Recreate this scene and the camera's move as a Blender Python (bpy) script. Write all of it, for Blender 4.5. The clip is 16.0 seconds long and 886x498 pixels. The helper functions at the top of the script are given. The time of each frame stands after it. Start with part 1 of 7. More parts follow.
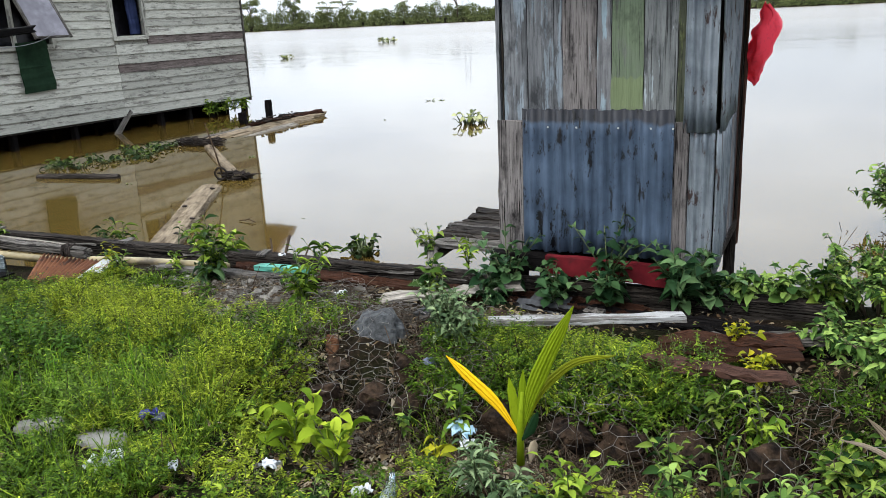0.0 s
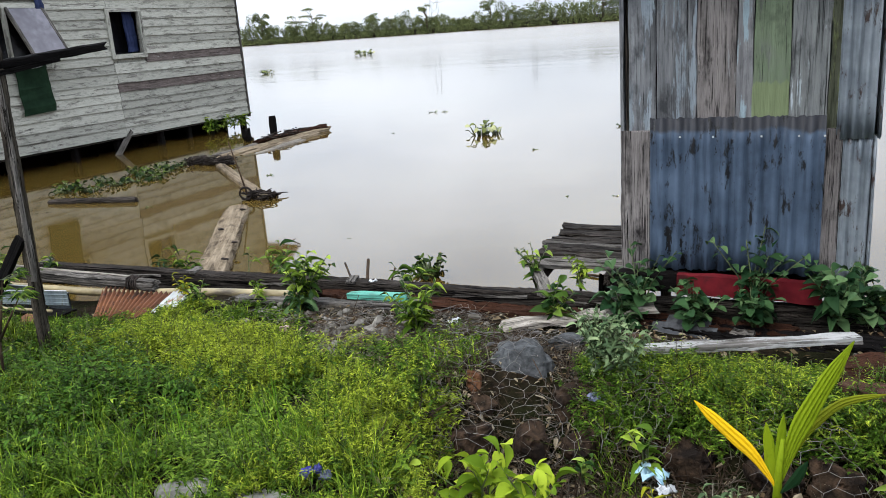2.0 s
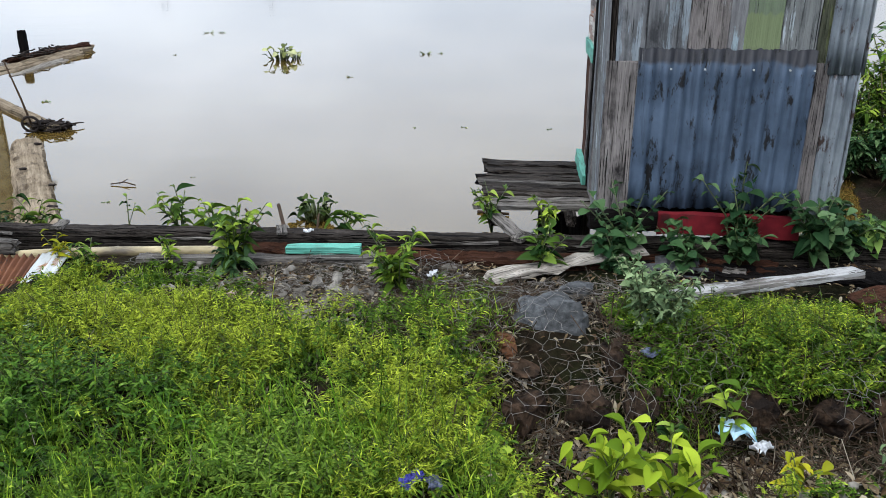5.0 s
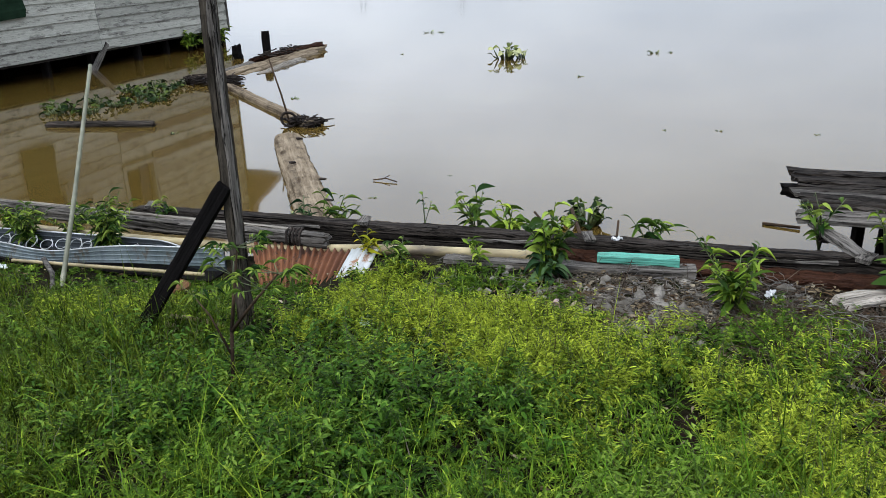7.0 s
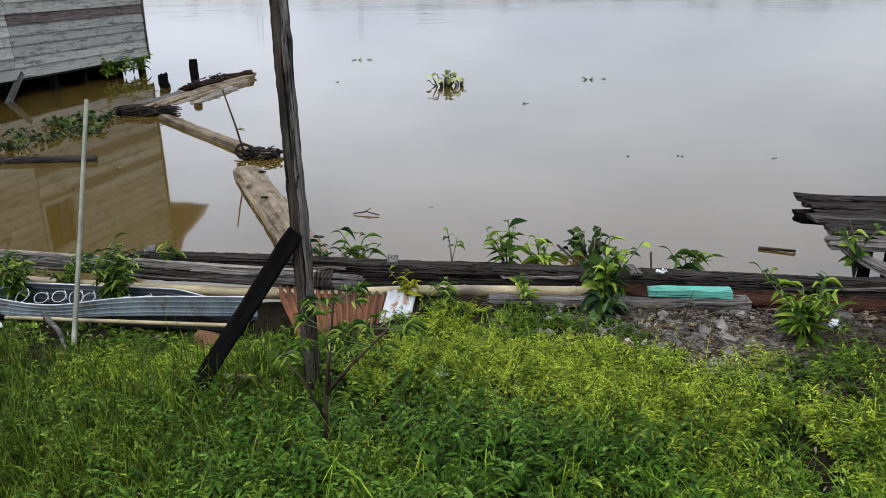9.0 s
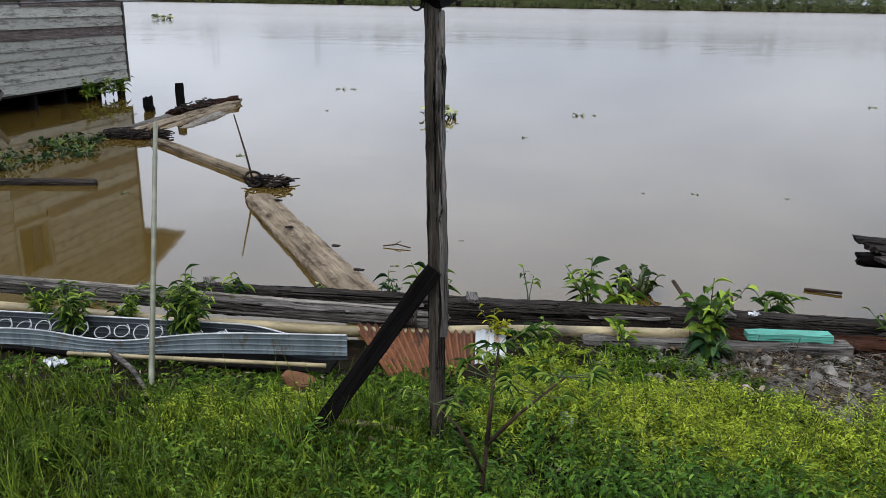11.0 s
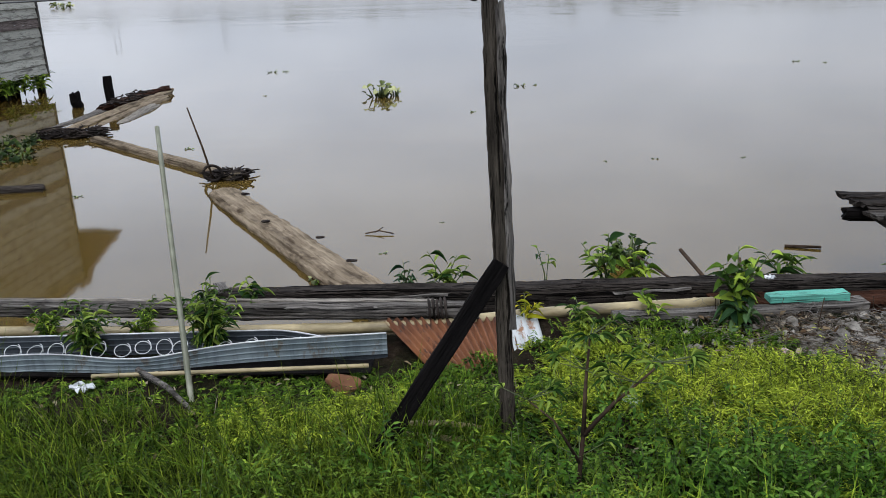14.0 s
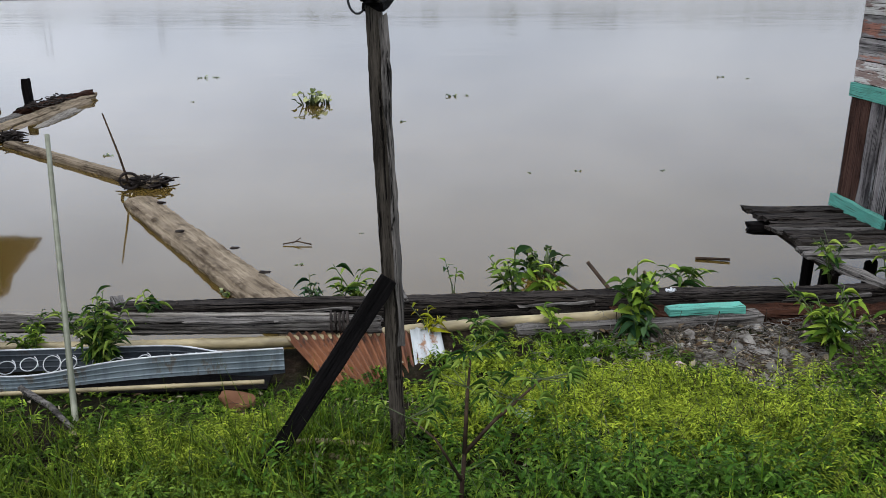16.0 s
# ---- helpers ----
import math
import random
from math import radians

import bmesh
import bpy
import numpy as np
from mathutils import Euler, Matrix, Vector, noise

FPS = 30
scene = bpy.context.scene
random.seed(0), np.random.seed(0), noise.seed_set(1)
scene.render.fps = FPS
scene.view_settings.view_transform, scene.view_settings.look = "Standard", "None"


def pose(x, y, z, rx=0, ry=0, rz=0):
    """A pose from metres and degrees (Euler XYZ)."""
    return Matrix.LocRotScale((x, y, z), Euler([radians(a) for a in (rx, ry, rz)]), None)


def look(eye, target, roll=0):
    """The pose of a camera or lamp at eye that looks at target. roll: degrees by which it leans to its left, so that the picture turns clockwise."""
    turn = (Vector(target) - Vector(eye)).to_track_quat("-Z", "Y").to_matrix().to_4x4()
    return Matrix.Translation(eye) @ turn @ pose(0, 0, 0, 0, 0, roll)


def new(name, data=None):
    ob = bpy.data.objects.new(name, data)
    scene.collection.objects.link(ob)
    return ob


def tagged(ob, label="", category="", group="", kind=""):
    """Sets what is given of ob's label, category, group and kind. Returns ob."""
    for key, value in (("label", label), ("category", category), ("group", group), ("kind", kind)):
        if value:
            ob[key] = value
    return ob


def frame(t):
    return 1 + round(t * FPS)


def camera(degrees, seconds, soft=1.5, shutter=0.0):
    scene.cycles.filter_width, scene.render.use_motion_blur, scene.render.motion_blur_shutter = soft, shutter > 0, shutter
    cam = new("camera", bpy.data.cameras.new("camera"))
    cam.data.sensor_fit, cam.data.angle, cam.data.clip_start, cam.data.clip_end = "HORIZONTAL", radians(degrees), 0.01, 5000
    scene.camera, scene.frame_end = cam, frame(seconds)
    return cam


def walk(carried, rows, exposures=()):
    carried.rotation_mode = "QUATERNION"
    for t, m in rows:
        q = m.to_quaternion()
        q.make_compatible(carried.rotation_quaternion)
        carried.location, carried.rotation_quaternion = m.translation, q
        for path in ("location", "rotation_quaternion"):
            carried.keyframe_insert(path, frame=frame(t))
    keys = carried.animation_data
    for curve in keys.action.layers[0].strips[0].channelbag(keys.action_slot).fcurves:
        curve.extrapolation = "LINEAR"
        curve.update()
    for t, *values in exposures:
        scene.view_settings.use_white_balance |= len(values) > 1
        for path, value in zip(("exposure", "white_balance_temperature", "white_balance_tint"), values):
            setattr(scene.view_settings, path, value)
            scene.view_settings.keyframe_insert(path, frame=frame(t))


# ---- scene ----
cam = camera(57.6, 16.0, soft=0.5)

PATH = [
    (0, (2.925, -0.45, 2.07), (2.146, 1.308, 1.52), -2.8),
    (0.5, (2.701, -0.438, 2.073), (2.17, 1.393, 1.47), 0.0),
    (1, (2.458, -0.501, 2.095), (1.997, 1.379, 1.59), -0.6),
    (1.5, (2.291, -0.505, 2.087), (1.694, 1.332, 1.57), -0.9),
    (2, (2.018, -0.436, 2.093), (1.295, 1.352, 1.565), -4.1),
    (2.5, (1.881, -0.37, 2.049), (1.339, 1.464, 1.465), -0.5),
    (3, (1.627, -0.413, 2.064), (1.279, 1.467, 1.476), -3.0),
    (3.2, (1.552, -0.424, 2.076), (1.299, 1.457, 1.446), -1.7),
    (5.3, (0.496, -0.139, 2.046), (0.396, 1.723, 1.323), -0.1),
    (5.5, (0.397, -0.177, 2.032), (0.253, 1.68, 1.305), 0.5),
    (6, (0.35, -0.171, 2.034), (-0.027, 1.672, 1.355), 0.1),
    (6.5, (0.109, -0.124, 2.038), (-0.383, 1.67, 1.303), -3.3),
    (7, (-0.064, -0.035, 2.026), (-0.593, 1.758, 1.315), -1.9),
    (7.5, (-0.245, -0.037, 2.016), (-0.511, 1.806, 1.288), 0.2),
    (8, (-0.489, -0.025, 2.052), (-0.666, 1.846, 1.37), 2.5),
    (8.5, (-0.618, -0.049, 2.054), (-0.781, 1.826, 1.378), 1.2),
    (9, (-0.804, 0.011, 2.052), (-1.107, 1.874, 1.392), -1.3),
    (9.5, (-1.028, 0.133, 2.029), (-1.326, 1.998, 1.371), -0.8),
    (9.7, (-1.093, 0.127, 2.018), (-1.446, 1.987, 1.373), -0.0),
    (11.8, (-1.662, 0.082, 2.067), (-1.634, 1.997, 1.49), 1.4),
    (12, (-1.67, 0.123, 2.091), (-1.58, 2.031, 1.498), 1.5),
    (12.5, (-1.715, 0.188, 2.071), (-1.486, 2.066, 1.423), 1.8),
    (13, (-1.838, 0.18, 2.087), (-1.609, 2.053, 1.426), 0.6),
    (13.5, (-1.962, 0.157, 2.081), (-1.891, 2.054, 1.451), 0.8),
    (14, (-2.005, 0.131, 2.089), (-2.011, 2.022, 1.439), -1.7),
    (14.5, (-2.023, 0.093, 2.085), (-2.067, 1.982, 1.431), 0.1),
    (15, (-1.972, 0.088, 2.107), (-2.091, 1.966, 1.429), 1.3),
    (15.5, (-1.906, 0.136, 2.099), (-1.977, 2.029, 1.459), 0.5),
    (16, (-1.817, 0.158, 2.101), (-1.677, 2.05, 1.468), -0.1),
]
walk(cam, [(t, look(eye, target, roll)) for t, eye, target, roll in PATH],
     exposures=((0.0, 0.50, 6550, 7), (1.0, 0.43, 6550, 7), (2.0, 0.40, 6500, 8.5), (3.0, 0.36, 6450, 9), (5.3, 0.33, 6300, 8), (6.5, 0.22, 6300, 8), (8.0, 0.1, 6350, 9), (9.5, 0.0, 6350, 10.5), (12.0, -0.12, 6350, 10.5), (14.5, -0.10, 6320, 10.5), (16.0, -0.12, 6320, 10.5)))

# ---- world and sun: bright overcast over a river ----
SUN_UP, SUN_ROUND = radians(58), radians(200)
world = bpy.data.worlds.new("overcast")
scene.world = world
world.use_nodes = True
wn, wl = world.node_tree.nodes, world.node_tree.links
sky = wn.new("ShaderNodeTexSky")
sky.sky_type, sky.sun_disc = "NISHITA", False
sky.sun_elevation, sky.sun_rotation = SUN_UP, SUN_ROUND
sky.air_density, sky.dust_density = 1.0, 3.0
sky_in = wn.new("ShaderNodeTexCoord")
sky_map = wn.new("ShaderNodeMapping")
sky_map.inputs["Scale"].default_value = (1.0, 1.0, 2.6)
cloud = wn.new("ShaderNodeTexNoise")
cloud.inputs["Scale"].default_value, cloud.inputs["Detail"].default_value, cloud.inputs["Roughness"].default_value = 2.2, 6.0, 0.55
ramp = wn.new("ShaderNodeValToRGB")
ramp.color_ramp.elements[0].position, ramp.color_ramp.elements[0].color = 0.3, (6.4, 7.1, 8.5, 1)
ramp.color_ramp.elements[1].position, ramp.color_ramp.elements[1].color = 0.72, (10.4, 10.9, 12.0, 1)
mixer = wn.new("ShaderNodeMix")
mixer.data_type = "RGBA"
mixer.inputs["Factor"].default_value = 0.86
back = wn["Background"]
back.inputs["Strength"].default_value = 0.1
wl.new(sky_in.outputs["Generated"], sky_map.inputs["Vector"])
wl.new(sky_map.outputs["Vector"], cloud.inputs["Vector"])
wl.new(cloud.outputs["Fac"], ramp.inputs["Fac"])
wl.new(sky.outputs["Color"], mixer.inputs["A"])
wl.new(ramp.outputs["Color"], mixer.inputs["B"])
rise, lift = wn.new("ShaderNodeSeparateXYZ"), wn.new("ShaderNodeMapRange")
lift.inputs["From Min"].default_value, lift.inputs["From Max"].default_value = 0.0, 0.64
lift.inputs["To Min"].default_value, lift.inputs["To Max"].default_value = 0.84, 3.2
bright = wn.new("ShaderNodeVectorMath")
bright.operation = "SCALE"
wl.new(sky_in.outputs["Generated"], rise.inputs["Vector"])
wl.new(rise.outputs["Z"], lift.inputs["Value"])
upriver = wn.new("ShaderNodeMapRange")
upriver.inputs["From Min"].default_value, upriver.inputs["From Max"].default_value = -0.9, 0.5
upriver.inputs["To Min"].default_value, upriver.inputs["To Max"].default_value = 1.28, 0.83
glow = wn.new("ShaderNodeMath")
glow.operation = "MULTIPLY"
wl.new(rise.outputs["X"], upriver.inputs["Value"])
wl.new(lift.outputs["Result"], glow.inputs[0])
wl.new(upriver.outputs["Result"], glow.inputs[1])
wl.new(mixer.outputs["Result"], bright.inputs[0])
wl.new(glow.outputs["Value"], bright.inputs["Scale"])
wl.new(bright.outputs["Vector"], back.inputs["Color"])
sun = new("sun", bpy.data.lights.new("sun", "SUN"))
sun.data.energy, sun.data.angle, sun.data.color = 1.5, radians(18), (1.0, 0.95, 0.87)
sun.matrix_basis = pose(0, 0, 30, 90 - math.degrees(SUN_UP), 0, 180 - math.degrees(SUN_ROUND))

# ---- materials ----


def nodes_of(name):
    m = bpy.data.materials.new(name)
    m.use_nodes = True
    return m, m.node_tree.nodes, m.node_tree.links, m.node_tree.nodes["Principled BSDF"]


def coords(n, l, stretch, wander=True):
    tc, mp = n.new("ShaderNodeTexCoord"), n.new("ShaderNodeMapping")
    mp.inputs["Scale"].default_value = stretch
    l.new(tc.outputs["Object"], mp.inputs["Vector"])
    if not wander:
        return mp.outputs["Vector"]
    info, mul, add = n.new("ShaderNodeObjectInfo"), n.new("ShaderNodeMath"), n.new("ShaderNodeVectorMath")
    mul.operation, mul.inputs[1].default_value = "MULTIPLY", 37.0
    l.new(info.outputs["Random"], mul.inputs[0])
    l.new(mp.outputs["Vector"], add.inputs[0])
    l.new(mul.outputs["Value"], add.inputs[1])
    return add.outputs["Vector"]


def noise_at(n, l, vec, scale, detail=5.0, rough=0.6):
    t = n.new("ShaderNodeTexNoise")
    t.inputs["Scale"].default_value, t.inputs["Detail"].default_value, t.inputs["Roughness"].default_value = scale, detail, rough
    l.new(vec, t.inputs["Vector"])
    return t.outputs["Fac"]


def ramp_of(n, l, fac, stops):
    r = n.new("ShaderNodeValToRGB")
    while len(r.color_ramp.elements) < len(stops):
        r.color_ramp.elements.new(0.5)
    for e, (p, c) in zip(r.color_ramp.elements, stops):
        e.position, e.color = p, (*c, 1)
    l.new(fac, r.inputs["Fac"])
    return r.outputs["Color"]


def blend(n, l, fac, a, b, how="MIX"):
    m = n.new("ShaderNodeMix")
    m.data_type, m.blend_type = "RGBA", how
    for sock, val in ((m.inputs["Factor"], fac), (m.inputs["A"], a), (m.inputs["B"], b)):
        if isinstance(val, (int, float)):
            sock.default_value = val
        elif isinstance(val, tuple):
            sock.default_value = (*val, 1)
        else:
            l.new(val, sock)
    return m.outputs["Result"]


def bump(n, l, b, height, strength, distance=0.01):
    k = n.new("ShaderNodeBump")
    k.inputs["Strength"].default_value, k.inputs["Distance"].default_value = strength, distance
    l.new(height, k.inputs["Height"])
    l.new(k.outputs["Normal"], b.inputs["Normal"])


def step_of(n, l, fac, low, high):
    r = n.new("ShaderNodeMapRange")
    r.inputs["From Min"].default_value, r.inputs["From Max"].default_value = low, high
    l.new(fac, r.inputs["Value"])
    return r.outputs["Result"]


def surface(name, c1, c2, scale=8.0, rough=0.8, relief=0.4, stretch=(1, 1, 1), metal=0.0, spots=None, spot=(0.55, 0.65), spot_scale=3.0):
    """A two-tone surface with fine grain, blotches of a third colour and relief."""
    m, n, l, b = nodes_of(name)
    v = coords(n, l, stretch)
    fine, wide = noise_at(n, l, v, scale), noise_at(n, l, v, scale * 0.17, 3)
    col = ramp_of(n, l, fine, ((0.3, c1), (0.7, c2)))
    col = blend(n, l, step_of(n, l, wide, 0.35, 0.7), col, tuple(x * 0.72 for x in c1), "MIX") if not spots else \
        blend(n, l, step_of(n, l, noise_at(n, l, v, spot_scale), *spot), col, spots)
    l.new(col, b.inputs["Base Color"])
    b.inputs["Roughness"].default_value, b.inputs["Metallic"].default_value = rough, metal
    b.inputs["Specular IOR Level"].default_value = 0.08 if rough > 0.7 else 0.4
    bump(n, l, b, fine, relief)
    return m


def wood(name, dark, light, paint=None, cover=0.5, rough=0.85, grain=14.0, cracks=0.58, blotch=0.35, band=None):
    """Weathered timber, its grain along the local x axis, with what is left of its paint.
    band is (x, colour): below that x a second coat of paint still holds."""
    m, n, l, b = nodes_of(name)
    v = coords(n, l, (0.7, 9.0, 9.0))
    w = coords(n, l, (0.6, 4.2, 4.2))
    fibre, streak = noise_at(n, l, v, grain * 0.6, 6, 0.7), noise_at(n, l, v, grain * 0.16, 3)
    col = ramp_of(n, l, fibre, ((0.28, dark), (0.5, tuple((a + c) / 2 for a, c in zip(dark, light))), (0.72, light)))
    col = blend(n, l, step_of(n, l, streak, 0.52, 0.75), col, tuple(x * 0.45 for x in dark))
    crack = noise_at(n, l, coords(n, l, (0.45, 26.0, 26.0)), 5.0, 4, 0.6)
    if paint:
        worn = noise_at(n, l, w, 3.2, 7, 0.68)
        mask = step_of(n, l, worn, 1 - cover, 1.04 - cover)
        tone = blend(n, l, step_of(n, l, fibre, 0.35, 0.7), tuple(x * 0.72 for x in paint), paint)
        col = blend(n, l, mask, col, tone)
    col = blend(n, l, step_of(n, l, crack, cracks, cracks + 0.08), col, tuple(x * 0.3 for x in dark))
    cloudy = noise_at(n, l, coords(n, l, (0.8, 1.6, 1.6)), 5.0, 6, 0.65)
    pale = tuple(0.25 * x + 0.75 * y for x, y in zip(dark, light))
    col = blend(n, l, blend(n, l, step_of(n, l, cloudy, 0.5, 0.8), (0, 0, 0), (blotch,) * 3), col, pale)
    col = blend(n, l, blend(n, l, step_of(n, l, cloudy, 0.48, 0.25), (0, 0, 0), (blotch * 1.5,) * 3), col, tuple(x * 0.6 for x in dark))
    if band:
        here, ragged = n.new("ShaderNodeSeparateXYZ"), n.new("ShaderNodeMath")
        ragged.operation, ragged.inputs[1].default_value = "MULTIPLY_ADD", 0.10
        l.new(coords(n, l, (1, 1, 1), False), here.inputs["Vector"])
        l.new(noise_at(n, l, v, 3.0, 4), ragged.inputs[0])
        l.new(here.outputs["X"], ragged.inputs[2])
        held = step_of(n, l, ragged.outputs["Value"], band[0] + 0.055, band[0] + 0.045)
        flaked = step_of(n, l, noise_at(n, l, w, 4.0, 7, 0.7), 0.36, 0.44)
        col = blend(n, l, blend(n, l, 1.0, held, flaked, "MULTIPLY"), col, blend(n, l, step_of(n, l, fibre, 0.3, 0.7), tuple(x * 0.7 for x in band[1]), band[1]))
    info = n.new("ShaderNodeObjectInfo")
    shade = n.new("ShaderNodeHueSaturation")
    l.new(step_of(n, l, info.outputs["Random"], -1.6, 1.0), shade.inputs["Value"])
    l.new(col, shade.inputs["Color"])
    l.new(shade.outputs["Color"], b.inputs["Base Color"])
    b.inputs["Roughness"].default_value, b.inputs["Specular IOR Level"].default_value = rough, 0.04
    both = n.new("ShaderNodeMath")
    both.operation, both.inputs[1].default_value = "MULTIPLY_ADD", -1.6
    l.new(crack, both.inputs[0])
    l.new(fibre, both.inputs[2])
    bump(n, l, b, both.outputs["Value"], 0.8, 0.007)
    return m


def foliage(name, low, mid, high, gloss=0.45, thin=0.22, patchy=0.0):
    """Leaves whose colour wanders from leaf to leaf, and that let some light through."""
    m, n, l, b = nodes_of(name)
    geo, info, mix = n.new("ShaderNodeNewGeometry"), n.new("ShaderNodeObjectInfo"), n.new("ShaderNodeMath")
    mix.operation = "FRACT"
    add = n.new("ShaderNodeMath")
    l.new(geo.outputs["Random Per Island"], add.inputs[0])
    l.new(info.outputs["Random"], add.inputs[1])
    l.new(add.outputs["Value"], mix.inputs[0])
    tc = n.new("ShaderNodeTexCoord")
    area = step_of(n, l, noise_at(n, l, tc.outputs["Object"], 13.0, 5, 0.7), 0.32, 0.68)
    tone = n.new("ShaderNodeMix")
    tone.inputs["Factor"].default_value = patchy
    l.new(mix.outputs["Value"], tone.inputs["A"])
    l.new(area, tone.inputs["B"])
    # in the ground greens a near-black low stop stands in for shade between leaves
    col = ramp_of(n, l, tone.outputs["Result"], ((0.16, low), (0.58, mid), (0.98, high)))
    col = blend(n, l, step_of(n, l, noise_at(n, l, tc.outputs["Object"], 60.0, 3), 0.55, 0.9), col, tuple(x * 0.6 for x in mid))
    l.new(col, b.inputs["Base Color"])
    b.inputs["Roughness"].default_value, b.inputs["Specular IOR Level"].default_value = gloss, 0.03
    tr, sh = n.new("ShaderNodeBsdfTranslucent"), n.new("ShaderNodeMixShader")
    sh.inputs["Fac"].default_value = thin
    l.new(col, tr.inputs["Color"])
    l.new(b.outputs["BSDF"], sh.inputs[1])
    l.new(tr.outputs["BSDF"], sh.inputs[2])
    l.new(sh.outputs["Shader"], n["Material Output"].inputs["Surface"])
    return m


def water_material():
    m, n, l, b = nodes_of("river_water")
    v = coords(n, l, (1, 1, 1), False)
    long = coords(n, l, (0.35, 1.0, 1.0), False)
    mud = ramp_of(n, l, noise_at(n, l, v, 0.35, 4), ((0.3, (0.044, 0.028, 0.006)), (0.7, (0.058, 0.038, 0.009))))
    l.new(mud, b.inputs["Base Color"])
    # the open river is ruffled by wind, the water by the bank lies still
    split = n.new("ShaderNodeSeparateXYZ")
    l.new(v, split.inputs["Vector"])
    out = step_of(n, l, split.outputs["Y"], 16.0, 110.0)
    gloss = n.new("ShaderNodeMapRange")
    gloss.inputs["To Min"].default_value, gloss.inputs["To Max"].default_value = 0.04, 0.26
    l.new(out, gloss.inputs["Value"])
    l.new(gloss.outputs["Result"], b.inputs["Roughness"])
    b.inputs["IOR"].default_value = 1.35
    near, far = noise_at(n, l, long, 1.6, 2, 0.4), noise_at(n, l, long, 0.16, 4, 0.6)
    mix = n.new("ShaderNodeMath")
    mix.operation, mix.inputs[1].default_value = "MULTIPLY_ADD", 5.0
    l.new(far, mix.inputs[0])
    l.new(near, mix.inputs[2])
    k = n.new("ShaderNodeBump")
    k.inputs["Distance"].default_value = 0.1
    force = n.new("ShaderNodeMapRange")
    force.inputs["To Min"].default_value, force.inputs["To Max"].default_value = 0.012, 0.3
    l.new(out, force.inputs["Value"])
    l.new(force.outputs["Result"], k.inputs["Strength"])
    l.new(mix.outputs["Value"], k.inputs["Height"])
    l.new(k.outputs["Normal"], b.inputs["Normal"])
    return m


def ground_material():
    m, n, l, b = nodes_of("bank_soil")
    v = coords(n, l, (1, 1, 1), False)
    fine, wide = noise_at(n, l, v, 22.0, 8, 0.7), noise_at(n, l, v, 1.7, 4)
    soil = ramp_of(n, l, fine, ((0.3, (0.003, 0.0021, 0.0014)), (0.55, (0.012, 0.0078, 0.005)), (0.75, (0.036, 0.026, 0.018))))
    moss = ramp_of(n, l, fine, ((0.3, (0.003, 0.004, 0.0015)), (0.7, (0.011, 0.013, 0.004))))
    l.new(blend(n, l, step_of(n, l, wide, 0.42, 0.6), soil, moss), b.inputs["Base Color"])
    b.inputs["Roughness"].default_value, b.inputs["Specular IOR Level"].default_value = 0.95, 0.04
    bump(n, l, b, fine, 0.8, 0.03)
    return m


def zinc(name, base, pale, rust=(0.10, 0.035, 0.014), cover=0.4, metal=0.35, rough=0.5, flake=11.0, head=None):
    """Old roofing sheet: painted or galvanised, blotched, streaked and rusted.
    head is (z, colour): above that height, unevenly, the sheet takes that colour."""
    m, n, l, b = nodes_of(name)
    v, d = coords(n, l, (1, 1, 1)), coords(n, l, (6.0, 6.0, 0.6))
    cloudy, drip, small = noise_at(n, l, v, 3.0, 6), noise_at(n, l, d, 4.0, 5), noise_at(n, l, coords(n, l, (1.0, 1.0, 0.4)), flake, 6, 0.72)
    col = ramp_of(n, l, cloudy, ((0.3, base), (0.7, pale)))
    col = blend(n, l, step_of(n, l, drip, 0.5, 0.85), col, tuple(x * 0.55 for x in base))
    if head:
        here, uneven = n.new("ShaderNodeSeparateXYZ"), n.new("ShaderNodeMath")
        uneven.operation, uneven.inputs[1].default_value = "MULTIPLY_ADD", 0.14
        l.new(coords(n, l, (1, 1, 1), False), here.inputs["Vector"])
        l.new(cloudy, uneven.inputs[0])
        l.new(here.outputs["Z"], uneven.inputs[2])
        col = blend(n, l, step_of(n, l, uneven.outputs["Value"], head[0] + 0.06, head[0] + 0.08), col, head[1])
        chips = noise_at(n, l, coords(n, l, (1.3, 1.3, 0.5)), 5.5, 7, 0.75)
        col = blend(n, l, step_of(n, l, chips, 0.625, 0.64), col, rust)
    mask = step_of(n, l, small, 1.0 - cover, 1.06 - cover)
    col = blend(n, l, mask, col, blend(n, l, cloudy, rust, tuple(x * 2.1 for x in rust)))
    l.new(col, b.inputs["Base Color"])
    b.inputs["Metallic"].default_value, b.inputs["Roughness"].default_value = metal, rough
    b.inputs["Specular IOR Level"].default_value = 0.25
    bump(n, l, b, small, 0.25, 0.004)
    return m


WATER, SOIL = water_material(), ground_material()
GREY = wood("grey_timber", (0.0155, 0.0135, 0.0115), (0.20, 0.184, 0.165), cracks=0.54)
DARK = wood("wet_dark_timber", (0.0030, 0.0025, 0.0021), (0.070, 0.059, 0.050), cracks=0.505)
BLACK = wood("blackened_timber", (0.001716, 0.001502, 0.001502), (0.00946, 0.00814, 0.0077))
TAN = wood("sun_bleached_log", (0.055, 0.037, 0.021), (0.29, 0.235, 0.165), grain=6.0, cracks=0.63, blotch=0.8)
PALE = wood("bleached_board", (0.078, 0.0663, 0.0546), (0.359, 0.328, 0.281))
CLAP = wood("faded_clapboard", (0.095, 0.09, 0.078), (0.31, 0.295, 0.26), (0.44, 0.435, 0.375), 0.6, cracks=0.6, blotch=0.5)
CLAP_RED = wood("stained_clapboard", (0.035, 0.028, 0.025), (0.20, 0.165, 0.15), (0.40, 0.41, 0.39), 0.36)
